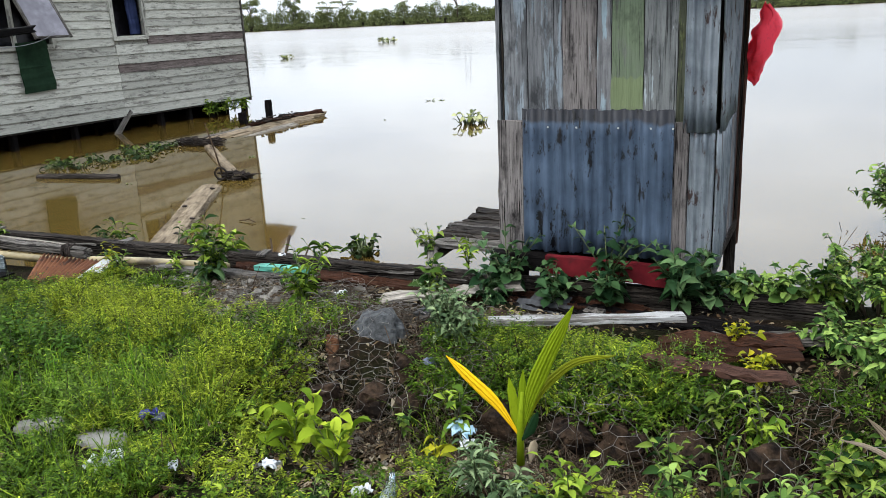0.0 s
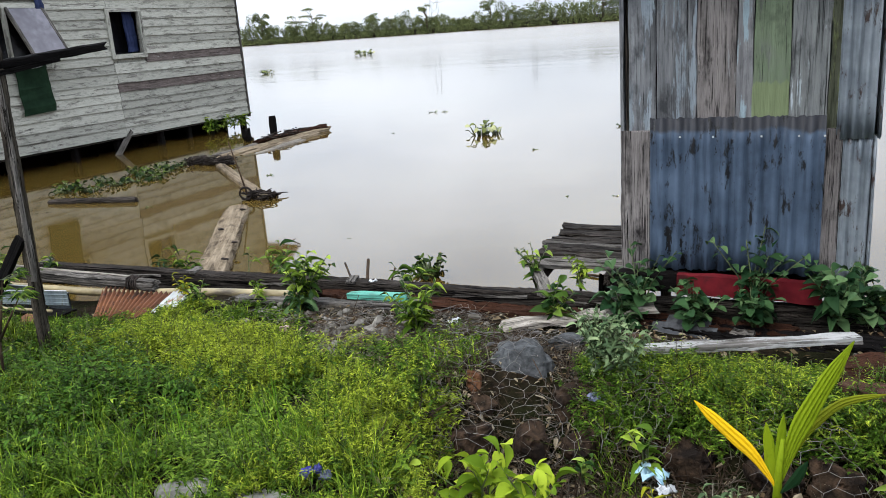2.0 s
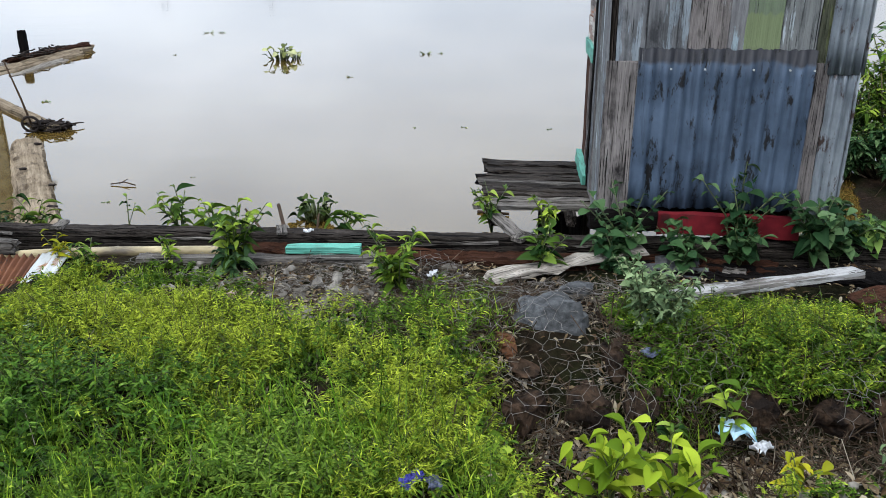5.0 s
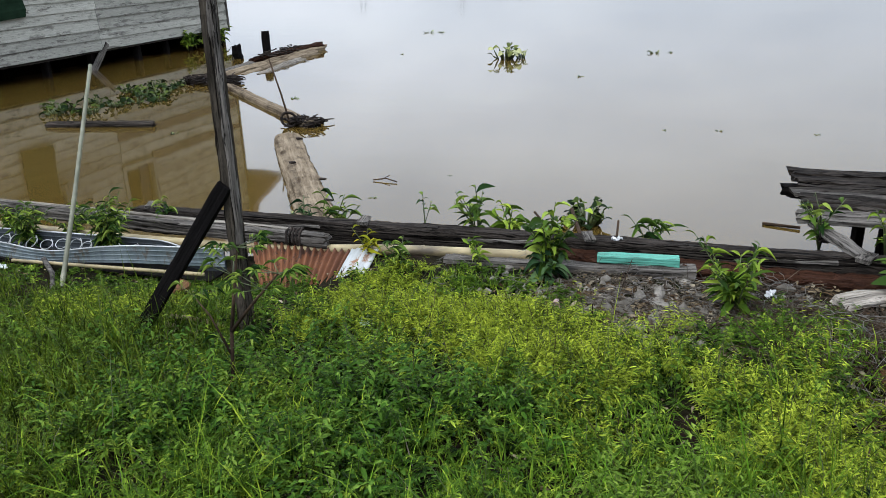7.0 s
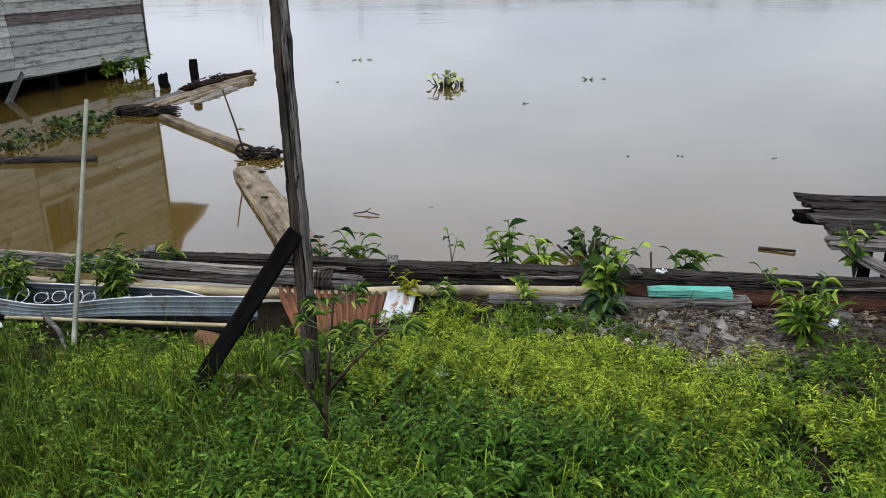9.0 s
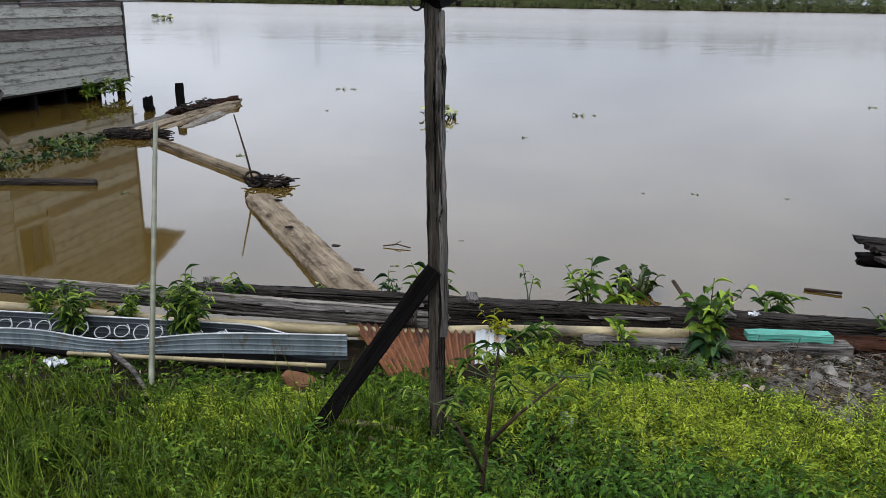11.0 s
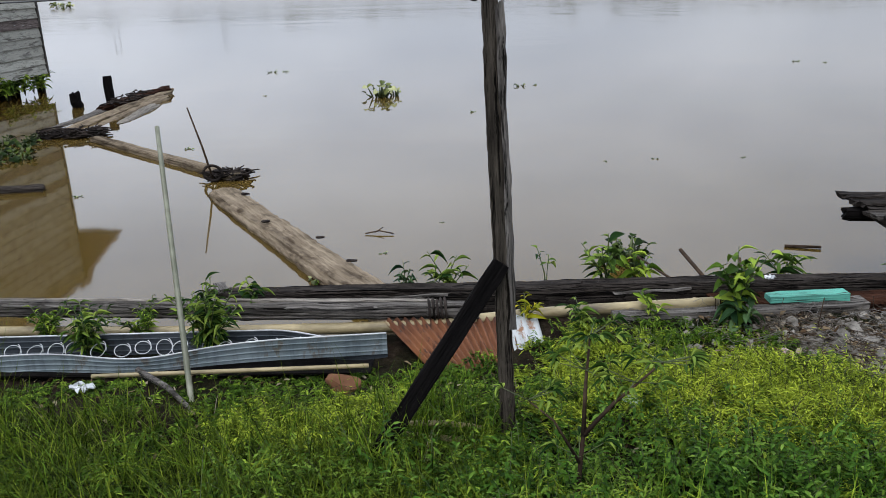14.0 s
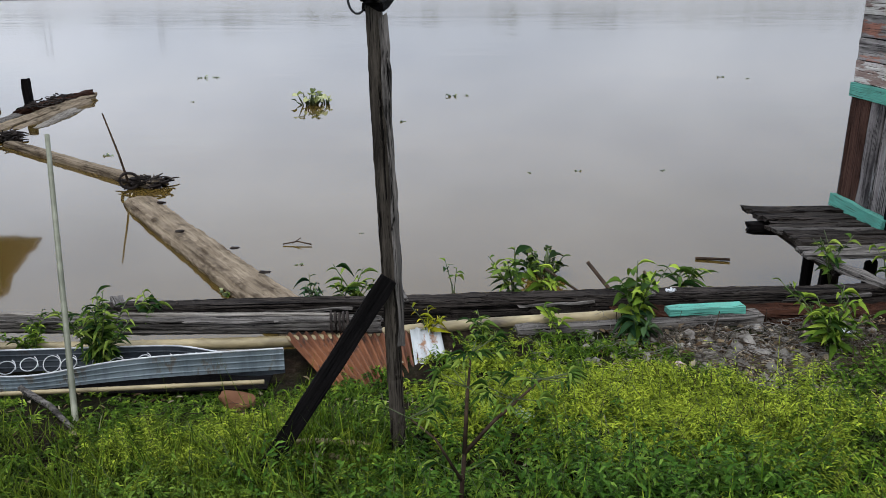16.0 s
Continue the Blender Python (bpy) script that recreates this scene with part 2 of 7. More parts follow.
SHED_GREY = wood("shed_grey_board", (0.06496, 0.0672, 0.07168), (0.196, 0.2016, 0.2083), (0.2184, 0.252, 0.28), 0.46, grain=5.0, cracks=0.60, blotch=0.9)
SHED_OLIVE = wood("shed_olive_board", (0.02, 0.022, 0.014), (0.12, 0.13, 0.09), (0.15, 0.17, 0.08), 0.45, grain=5.0, cracks=0.56, blotch=0.9)
SHED_BROWN = wood("shed_brown_board", (0.0336, 0.02968, 0.02934), (0.252, 0.2296, 0.2184), (0.224, 0.2296, 0.2296), 0.40, grain=5.0, cracks=0.53, blotch=1.0)
SHED_GREEN = wood("shed_green_board", (0.06944, 0.0784, 0.0616), (0.1904, 0.2072, 0.1736), (0.17, 0.215, 0.14), 0.60, grain=5.0, cracks=0.61, blotch=0.7, band=(-0.21, (0.205, 0.25, 0.135)))
SHED_BLUE = wood("shed_blue_board", (0.08075, 0.08075, 0.0831), (0.2184, 0.2184, 0.2251), (0.2419, 0.3125, 0.3461), 0.50, grain=6.0, cracks=0.62, blotch=0.75)
SHED_PATCH = wood("shed_patched_board", (0.0504, 0.05264, 0.05376), (0.1848, 0.1938, 0.1904), (0.336, 0.3808, 0.4032), 0.42, grain=5.0, cracks=0.57, blotch=1.0)
PEEL_RED = wood("peeling_red_board", (0.10, 0.09, 0.085), (0.38, 0.36, 0.34), (0.36, 0.17, 0.12), 0.45)
PEEL_WHITE = wood("peeling_white_board", (0.16, 0.09, 0.07), (0.33, 0.28, 0.25), (0.60, 0.58, 0.53), 0.52)
RED_BROWN = wood("red_brown_board", (0.0232, 0.01156, 0.00833), (0.07913, 0.04173, 0.03017))
MINT = wood("mint_paint", (0.078, 0.0702, 0.0546), (0.156, 0.156, 0.125), (0.117, 0.39, 0.304), 0.74, 0.5)
RED = surface("red_paint", (0.055, 0.005, 0.007), (0.12, 0.010, 0.014), 9, 0.75, 0.15, spots=(0.025, 0.010, 0.009), spot=(0.58, 0.7), spot_scale=5.0)
WHITE_WOOD = wood("white_painted_board", (0.1062, 0.09265, 0.07956), (0.2788, 0.2652, 0.2456), (0.4505, 0.4505, 0.4377), 0.55)
ROT = wood("rotten_red_wood", (0.007378, 0.003689, 0.002635), (0.05797, 0.0253, 0.01476))
BAMBOO = surface("old_bamboo", (0.085, 0.066, 0.030), (0.29, 0.235, 0.125), 9, 0.6, 0.2, (0.5, 1.7, 1.7), spots=(0.055, 0.042, 0.025), spot=(0.54, 0.68), spot_scale=4.0)
BAMBOO_GREEN = surface("green_bamboo", (0.0795, 0.08475, 0.04972), (0.1688, 0.1688, 0.1192), 18, 0.5, 0.15, (0.159, 1.275, 1.275))
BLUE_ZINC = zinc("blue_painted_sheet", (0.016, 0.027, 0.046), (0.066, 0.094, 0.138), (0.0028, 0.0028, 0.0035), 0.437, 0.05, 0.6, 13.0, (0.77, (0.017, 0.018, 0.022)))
GREY_ZINC = zinc("galvanised_sheet", (0.055, 0.068, 0.082), (0.225, 0.25, 0.27), (0.022, 0.014, 0.012), 0.44, 0.25, 0.5)
RUST_ZINC = zinc("rusted_sheet", (0.060, 0.020, 0.008), (0.165, 0.064, 0.024), (0.022, 0.010, 0.006), 0.48, 0.1, 0.75)
WHITE_ZINC = zinc("white_sheet", (0.20, 0.21, 0.20), (0.36, 0.375, 0.37), (0.11, 0.055, 0.028), 0.45, 0.1, 0.65)
ROOF_ZINC = zinc("brown_roof_sheet", (0.055, 0.03, 0.022), (0.11, 0.06, 0.045), (0.07, 0.03, 0.018), 0.45, 0.1, 0.7)
TROUGH = zinc("blue_grey_sheet", (0.072, 0.092, 0.102), (0.165, 0.195, 0.205), (0.050, 0.046, 0.038), 0.43, 0.1, 0.5)
WIRE = surface("galvanised_wire", (0.055, 0.048, 0.041), (0.19, 0.18, 0.168), 40, 0.5, 0.1, metal=0.3)
CABLE = surface("black_cable", (0.012, 0.012, 0.014), (0.03, 0.03, 0.034), 30, 0.5, 0.1)
ROCK = surface("grey_rock", (0.017, 0.0185, 0.0195), (0.082, 0.086, 0.088), 30, 0.9, 1.6, spots=(0.022, 0.022, 0.022), spot=(0.46, 0.72), spot_scale=9.0)
STONE = surface("brown_stone", (0.008, 0.0056, 0.0038), (0.050, 0.031, 0.019), 26, 0.95, 1.8, spots=(0.007, 0.005, 0.004), spot=(0.45, 0.6), spot_scale=9.0)
BRICK = surface("broken_brick", (0.06975, 0.03023, 0.01395), (0.1302, 0.0651, 0.03488), 14, 0.9, 0.6)
GRAVEL = surface("dry_gravel", (0.083, 0.075, 0.062), (0.270, 0.252, 0.222), 15, 0.9, 0.6)
CEMENT = surface("old_cement", (0.1135, 0.1082, 0.09768), (0.2165, 0.2112, 0.1954), 12, 0.9, 0.5)
LITTER = foliage("dry_leaves", (0.05134, 0.0321, 0.01718), (0.1283, 0.09613, 0.05537), (0.2438, 0.2107, 0.1541), 0.8, 0.1)
TWIG = surface("dry_twigs", (0.020, 0.013, 0.0085), (0.075, 0.050, 0.032), 30, 0.9, 0.3)
ROOT = surface("black_roots", (0.0084, 0.0066, 0.006), (0.042, 0.033, 0.027), 25, 0.85, 0.5)
PLASTIC_RED = foliage("red_plastic_bag", (0.92, 0.085, 0.13), (0.97, 0.12, 0.17), (0.97, 0.16, 0.21), 0.3, 0.3)
PLASTIC_BLUE = surface("blue_plastic", (0.008, 0.008, 0.08), (0.03, 0.03, 0.24), 20, 0.4, 0.3)
PLASTIC_CYAN = surface("cyan_wrapper", (0.09, 0.25, 0.34), (0.46, 0.54, 0.57), 16, 0.35, 0.3)
PLASTIC_WHITE = surface("white_plastic", (0.288, 0.304, 0.312), (0.528, 0.536, 0.544), 16, 0.4, 0.3)
ROOM_DARK = surface("dark_room", (0.006, 0.006, 0.008), (0.014, 0.014, 0.018), 6, 0.25, 0.0)
CURTAIN = surface("blue_curtain", (0.009, 0.0135, 0.045), (0.0405, 0.054, 0.108), 7, 0.9, 0.2, (0.45, 3.6, 0.18))
CLOTH_GREEN = surface("dark_green_cloth", (0.0072, 0.0192, 0.0096), (0.018, 0.039, 0.021), 12, 0.95, 0.3)
BARK = surface("shrub_bark", (0.05, 0.038, 0.026), (0.14, 0.11, 0.075), 25, 0.9, 0.5)
STALK = surface("green_stalk", (0.033, 0.04675, 0.011), (0.0715, 0.0935, 0.0275), 20, 0.6, 0.1)
HUSK = surface("coconut_husk", (0.10, 0.075, 0.045), (0.36, 0.30, 0.21), 22, 0.9, 0.6, (1, 1, 0.3))
STEEL = surface("distant_steel", (0.42, 0.44, 0.46), (0.52, 0.54, 0.56), 1, 0.6, 0.0)
# first tones near black: shade between the leaves is put into these greens
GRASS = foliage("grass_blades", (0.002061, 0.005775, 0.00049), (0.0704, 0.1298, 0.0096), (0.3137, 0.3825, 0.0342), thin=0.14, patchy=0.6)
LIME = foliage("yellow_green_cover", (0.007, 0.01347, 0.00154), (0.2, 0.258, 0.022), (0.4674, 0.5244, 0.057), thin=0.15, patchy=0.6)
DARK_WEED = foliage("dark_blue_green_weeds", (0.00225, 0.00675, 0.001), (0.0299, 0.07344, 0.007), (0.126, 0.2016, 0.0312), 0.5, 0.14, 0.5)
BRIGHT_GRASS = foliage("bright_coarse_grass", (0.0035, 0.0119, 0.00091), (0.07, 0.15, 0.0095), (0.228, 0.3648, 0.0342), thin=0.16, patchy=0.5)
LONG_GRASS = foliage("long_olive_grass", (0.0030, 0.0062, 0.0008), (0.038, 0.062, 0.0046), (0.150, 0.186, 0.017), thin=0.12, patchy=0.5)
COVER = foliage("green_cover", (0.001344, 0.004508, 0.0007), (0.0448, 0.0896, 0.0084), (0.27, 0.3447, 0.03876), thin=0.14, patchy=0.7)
MIDLEAF = foliage("weed_leaves", (0.008267, 0.02433, 0.005153), (0.05432, 0.09953, 0.01417), (0.1889, 0.2489, 0.04381))
FRESH = foliage("fresh_leaves", (0.04, 0.078, 0.008), (0.12, 0.19, 0.018), (0.25, 0.32, 0.04))
DEEP = foliage("deep_green_leaves", (0.009, 0.026, 0.010), (0.028, 0.062, 0.022), (0.075, 0.125, 0.05), 0.4, 0.18)
BLUISH = foliage("blue_green_leaves", (0.04375, 0.0725, 0.0325), (0.1063, 0.1562, 0.0725), (0.1938, 0.25, 0.125), 0.5, 0.2)
YELLOWED = foliage("yellowed_leaves", (0.1152, 0.1296, 0.0072), (0.2304, 0.2304, 0.01152), (0.3024, 0.2664, 0.0144))
PALM = foliage("palm_leaf", (0.105, 0.155, 0.006), (0.15, 0.205, 0.008), (0.20, 0.235, 0.01))
PALM_OLD = foliage("yellow_palm_leaf", (0.55, 0.33, 0.008), (0.62, 0.38, 0.01), (0.62, 0.42, 0.015))
FLOATING = foliage("floating_leaves", (0.04, 0.055, 0.014), (0.13, 0.15, 0.045), (0.40, 0.41, 0.22))
# greens lightened: the haze of distance is put into the leaf colour
FAR_WOOD = foliage("far_woods", (0.065, 0.0806, 0.0338), (0.1144, 0.1352, 0.052), (0.182, 0.208, 0.078), 0.8, 0.2)
CLEAR = nodes_of("clear_plastic")[0]
CLEAR.node_tree.nodes["Principled BSDF"].inputs["Transmission Weight"].default_value = 0.95
CLEAR.node_tree.nodes["Principled BSDF"].inputs["Base Color"].default_value = (0.75, 0.82, 0.84, 1)
CLEAR.node_tree.nodes["Principled BSDF"].inputs["Roughness"].default_value = 0.15
DRY_GRASS = foliage("dry_grass", (0.0255, 0.02074, 0.01387), (0.08925, 0.07466, 0.05059), (0.187, 0.1659, 0.1306), 0.8, 0.15)
DUSK = foliage("dark_water_leaves", (0.005, 0.012, 0.003), (0.020, 0.036, 0.007), (0.065, 0.09, 0.018), 0.6, 0.15)
PALE_WEED = foliage("pale_cut_leaves", (0.02, 0.045, 0.006), (0.085, 0.145, 0.018), (0.21, 0.28, 0.05), 0.5, 0.2, 0.5)
POST_WOOD = wood("grey_brown_post", (0.009, 0.0075, 0.006), (0.075, 0.064, 0.050), cracks=0.54)
BANK = foliage("soft_green_leaves", (0.01708, 0.04148, 0.00976), (0.08296, 0.1488, 0.03172), (0.2257, 0.3172, 0.07564))
OLIVE = foliage("olive_leaves", (0.01098, 0.02684, 0.00366), (0.06344, 0.1159, 0.0122), (0.2135, 0.2867, 0.03416))
COIL = surface("white_coated_wire", (0.24, 0.25, 0.25), (0.44, 0.45, 0.45), 30, 0.5, 0.1)
LEAFY = foliage("light_green_leaves", (0.07, 0.12, 0.008), (0.16, 0.23, 0.014), (0.26, 0.32, 0.026), thin=0.25)
SHUTTER = surface("grey_shutter_panel", (0.10, 0.095, 0.11), (0.19, 0.18, 0.205), 9, 0.7, 0.1)
# darker copy of the trough sheet, with the shade inside put into its colour
TROUGH_SHADED = zinc("shaded_inner_sheet", (0.0175, 0.0225, 0.0275), (0.0425, 0.05, 0.0575), (0.015, 0.013, 0.011), 0.42, 0.1, 0.6)
DRY_MAT = surface("bleached_dry_stems", (0.030, 0.024, 0.018), (0.145, 0.126, 0.100), 30, 0.9, 0.3)

# ---- building helpers ----
WORLD_OF = {}
rng = np.random.default_rng(7)


def put(ob, parent, m):
    """Stands ob at the world pose m, under its parent."""
    if parent is not None:
        ob.parent = parent
        ob.matrix_parent_inverse = WORLD_OF[parent].inverted()
    ob.matrix_basis = m
    WORLD_OF[ob] = m
    return ob


def part(name, mesh, material, parent, m=None, label="", kind=""):
    """One mesh object under a thing or part. A mesh that already has its material keeps it."""
    if isinstance(mesh, bmesh.types.BMesh):
        data = bpy.data.meshes.new(name)
        mesh.to_mesh(data)
        mesh.free()
        mesh = data
    if not mesh.materials:
        mesh.materials.append(material)
    return tagged(put(new(name, mesh), parent, m or Matrix()), label, "", "", kind)


def thing(name, at, label, category, group="", kind=""):
    """An empty at the base of a thing, to hold its parts."""
    ob = new(name)
    ob.empty_display_size = 0.1
    return tagged(put(ob, None, Matrix.Translation(at)), label, category, group, kind)


def single(name, mesh, material, label, category, m=None, group="", kind=""):
    """A thing that is one mesh."""
    return tagged(part(name, mesh, material, None, m), label, category, group, kind)


def along(a, b, up=(0, 0, 1)):
    """The pose at the middle of a and b whose x axis runs from a to b."""
    a, b = Vector(a), Vector(b)
    x = (b - a).normalized()
    y = Vector(up).cross(x)
    y = y.normalized() if y.length > 1e-5 else Vector((0, 1, 0))
    z = x.cross(y)
    m = Matrix((x, y, z)).transposed().to_4x4()
    m.translation = (a + b) / 2
    return m


def mesh_from(name, verts, faces, smooth=False):
    """A mesh from arrays of corners and faces, the faces a list of arrays with three or four columns."""
    data = bpy.data.meshes.new(name)
    v = np.asarray(verts, np.float32).reshape(-1, 3)
    faces = [np.asarray(f, np.int32) for f in faces if len(f)]
    loops = np.concatenate([f.ravel() for f in faces])
    counts = np.concatenate([np.full(len(f), f.shape[1], np.int32) for f in faces])
    data.vertices.add(len(v))
    data.vertices.foreach_set("co", v.ravel())
    data.loops.add(len(loops))
    data.loops.foreach_set("vertex_index", loops)
    data.polygons.add(len(counts))
    data.polygons.foreach_set("loop_start", (np.cumsum(counts) - counts).astype(np.int32))
    data.polygons.foreach_set("use_smooth", np.full(len(counts), bool(smooth)))
    data.update(calc_edges=True)
    return data


def plank(length, width, thick, wear=0.004, cuts=4, ragged=0.0, seed=0):
    """A board along x, its edges worn, its ends ragged."""
    r = np.random.default_rng(seed)
    n = cuts + 1
    xs = np.linspace(-length / 2, length / 2, n)
    ring = np.array([(-0.5, -0.5), (0.5, -0.5), (0.5, 0.5), (-0.5, 0.5)])
    v = np.zeros((n, 4, 3))
    v[:, :, 0] = xs[:, None]
    v[:, :, 1:] = ring * (width, thick)
    v[:, :, 1:] += r.normal(0, wear, (n, 4, 2))
    v[0, :, 0] -= r.uniform(0, ragged + 1e-6, 4)
    v[-1, :, 0] += r.uniform(0, ragged + 1e-6, 4)
    quads = [(i * 4 + k, i * 4 + (k + 1) % 4, i * 4 + 4 + (k + 1) % 4, i * 4 + 4 + k) for i in range(n - 1) for k in range(4)]
    quads += [(3, 2, 1, 0), (n * 4 - 4, n * 4 - 3, n * 4 - 2, n * 4 - 1)]
    return mesh_from("plank", v.reshape(-1, 3), [np.array(quads)])


def beam(length, width, thick, seed=0, cuts=40, rough=0.01, sides=12, square=0.8, ragged=0.05, grooves=0.0):
    """A squared, weathered timber along x with rounded, split edges; square 0 makes it a round log."""
    r = np.random.default_rng(seed)
    n = cuts + 1
    a = np.linspace(0, 2 * np.pi, sides, endpoint=False) + np.pi / sides
    c, s = np.cos(a), np.sin(a)
    power = 1 - square * 0.82
    c, s = np.sign(c) * np.abs(c) ** power, np.sign(s) * np.abs(s) ** power
    split = r.normal(0, rough * 0.6, sides)
    v = np.zeros((n, sides, 3))
    v[:, :, 0] = np.linspace(-length / 2, length / 2, n)[:, None] + (r.uniform(-1, 1, (n, sides)) * ragged * 0.05)
    wave = np.cumsum(r.normal(0, rough * 0.12, (n, 2)), 0)
    wave -= np.linspace(0, 1, n)[:, None] * wave[-1]
    dent = 1 + split / max(width, thick) + r.normal(0, rough * 0.5, (n, sides)) / max(width, thick)
    if grooves:
        g = r.normal(0, 1, (n + 24, sides))
        g = np.stack([g[j:j + n] for j in range(24)]).sum(0) / math.sqrt(24)
        dent = dent - np.clip(g - 0.25, 0, 1.6) * grooves / (max(width, thick) / 2)
    v[:, :, 1] = c * width / 2 * dent + wave[:, :1]
    v[:, :, 2] = s * thick / 2 * dent + wave[:, 1:]
    v[0, :, 0] -= r.uniform(0, ragged, sides)
    v[-1, :, 0] += r.uniform(0, ragged, sides)
    v[0, :, 1:] *= 0.93
    v[-1, :, 1:] *= 0.93
    i, k = np.meshgrid(np.arange(n - 1), np.arange(sides), indexing="ij")
    q = np.stack([i * sides + k, i * sides + (k + 1) % sides, (i + 1) * sides + (k + 1) % sides, (i + 1) * sides + k], -1).reshape(-1, 4)
    flat = v.reshape(-1, 3)
    mid = np.array([flat[:sides].mean(0), flat[-sides:].mean(0)])
    base = len(flat)
    k = np.arange(sides)
    ends = np.concatenate([np.stack([np.full(sides, base), (k + 1) % sides, k], -1),
                           np.stack([np.full(sides, base + 1), base - sides + k, base - sides + (k + 1) % sides], -1)])
    return mesh_from("beam", np.concatenate([flat, mid]), [q, ends])


def tube(points, radii, sides=6, name="tube"):
    """A tapered tube through the points."""
    p = np.asarray(points, float)
    n = len(p)
    radii = np.broadcast_to(np.asarray(radii, float), (n,))
    t = np.gradient(p, axis=0)
    t /= np.linalg.norm(t, axis=1, keepdims=True) + 1e-9
    ref = np.where(np.abs(t[:, 2:]) > 0.9, np.array([[1.0, 0, 0]]), np.array([[0, 0, 1.0]]))
    u = np.cross(ref, t)
    u /= np.linalg.norm(u, axis=1, keepdims=True) + 1e-9
    w = np.cross(t, u)
    a = np.linspace(0, 2 * np.pi, sides, endpoint=False)
    v = p[:, None] + radii[:, None, None] * (np.cos(a)[None, :, None] * u[:, None] + np.sin(a)[None, :, None] * w[:, None])
    i, k = np.meshgrid(np.arange(n - 1), np.arange(sides), indexing="ij")
    q = np.stack([i * sides + k, i * sides + (k + 1) % sides, (i + 1) * sides + (k + 1) % sides, (i + 1) * sides + k], -1).reshape(-1, 4)
    k = np.arange(1, sides - 1)
    caps = np.concatenate([np.stack([0 * k, k + 1, k], -1), (n - 1) * sides + np.stack([0 * k, k, k + 1], -1)])
    return v.reshape(-1, 3), q, caps


def tubes(name, runs, sides=5):
    """Many tubes, (points, radii), in one mesh."""
    vs, qs, cs, at = [], [], [], 0
    for pts, rad in runs:
        v, q, c = tube(pts, rad, sides)
        vs.append(v), qs.append(q + at), cs.append(c + at)
        at += len(v)
    return mesh_from(name, np.concatenate(vs), [np.concatenate(qs), np.concatenate(cs)], True)


def rods(name, a, b, radius, sides=3):
    """Many thin straight rods from the points a to the points b, in one mesh."""
    a, b = np.asarray(a, float), np.asarray(b, float)
    t = b - a
    t /= np.linalg.norm(t, axis=1, keepdims=True) + 1e-9
    ref = np.where(np.abs(t[:, 2:]) > 0.9, np.array([[1.0, 0, 0]]), np.array([[0, 0, 1.0]]))
    u = np.cross(ref, t)
    u /= np.linalg.norm(u, axis=1, keepdims=True) + 1e-9
    w = np.cross(t, u)
    ang = np.linspace(0, 2 * np.pi, sides, endpoint=False)
    radius = np.broadcast_to(np.asarray(radius, float), (len(a),))[:, None, None]
    ring = radius * (np.cos(ang)[None, :, None] * u[:, None] + np.sin(ang)[None, :, None] * w[:, None])
    v = np.stack([a[:, None] + ring, b[:, None] + ring * 0.85], 1).reshape(-1, 3)
    k = np.arange(sides)
    one = np.stack([k, (k + 1) % sides, sides + (k + 1) % sides, sides + k], -1)
    q = (one[None] + (np.arange(len(a)) * 2 * sides)[:, None, None]).reshape(-1, 4)
    return mesh_from(name, v, [q], True)


LEAF_T = np.array([0, 0.3, 0.3, 0.3, 0.68, 0.68, 0.68, 1.0])
LEAF_S = np.array([0, -1, 0, 1, -0.8, 0, 0.8, 0])
LEAF_F = np.array([(0, 2, 1), (0, 3, 2), (1, 2, 5), (1, 5, 4), (2, 3, 6), (2, 6, 5), (4, 5, 7), (5, 6, 7)])
CHIP_T, CHIP_S, CHIP_F = np.array([0, 0.45, 0.45, 1.0]), np.array([0, -1, 1, 0]), np.array([(0, 2, 3), (0, 3, 1)])
BLADE_T, BLADE_S = np.array([0, 0, 0.5, 0.5, 1.0]), np.array([-1, 1, -0.7, 0.7, 0])
BLADE_F = np.array([(0, 1, 3), (0, 3, 2), (2, 3, 4)])
SHAPES = {"leaf": (LEAF_T, LEAF_S, LEAF_F), "chip": (CHIP_T, CHIP_S, CHIP_F), "blade": (BLADE_T, BLADE_S, BLADE_F)}


def leaf_arrays(base, way, length, width, shape="leaf", fold=0.25, droop=0.25, lean=None):
    """Corners and triangles of many leaves: where they start, which way they go, how long and wide they are."""
    T, S, F = SHAPES[shape]
    base, way = np.asarray(base, float), np.asarray(way, float)
    n = len(base)
    way = way / (np.linalg.norm(way, axis=1, keepdims=True) + 1e-9)
    up = np.tile((0.0, 0.0, 1.0), (n, 1)) if lean is None else lean
    up = up + rng.normal(0, 0.25, (n, 3))
    side = np.cross(way, up)
    side /= np.linalg.norm(side, axis=1, keepdims=True) + 1e-9
    nrm = np.cross(side, way)
    L, W = np.broadcast_to(length, (n,))[:, None, None], np.broadcast_to(width, (n,))[:, None, None]
    d = np.broadcast_to(droop, (n,))[:, None, None]
    v = base[:, None] + way[:, None] * L * T[None, :, None] + side[:, None] * (W / 2) * S[None, :, None]
    v = v + nrm[:, None] * (np.abs(S)[None, :, None] * W * 0.5 * fold)
    v[:, :, 2:] -= d * L * (T**2)[None, :, None]
    return v.reshape(-1, 3), (F[None] + (np.arange(n) * len(T))[:, None, None]).reshape(-1, 3)


def leaf_mesh(name, groups):
    """One mesh out of several (corners, triangles)."""
    vs, fs, at = [], [], 0
    for v, f in groups:
        vs.append(v), fs.append(f + at)
        at += len(v)
    return mesh_from(name, np.concatenate(vs), [np.concatenate(fs)], False)


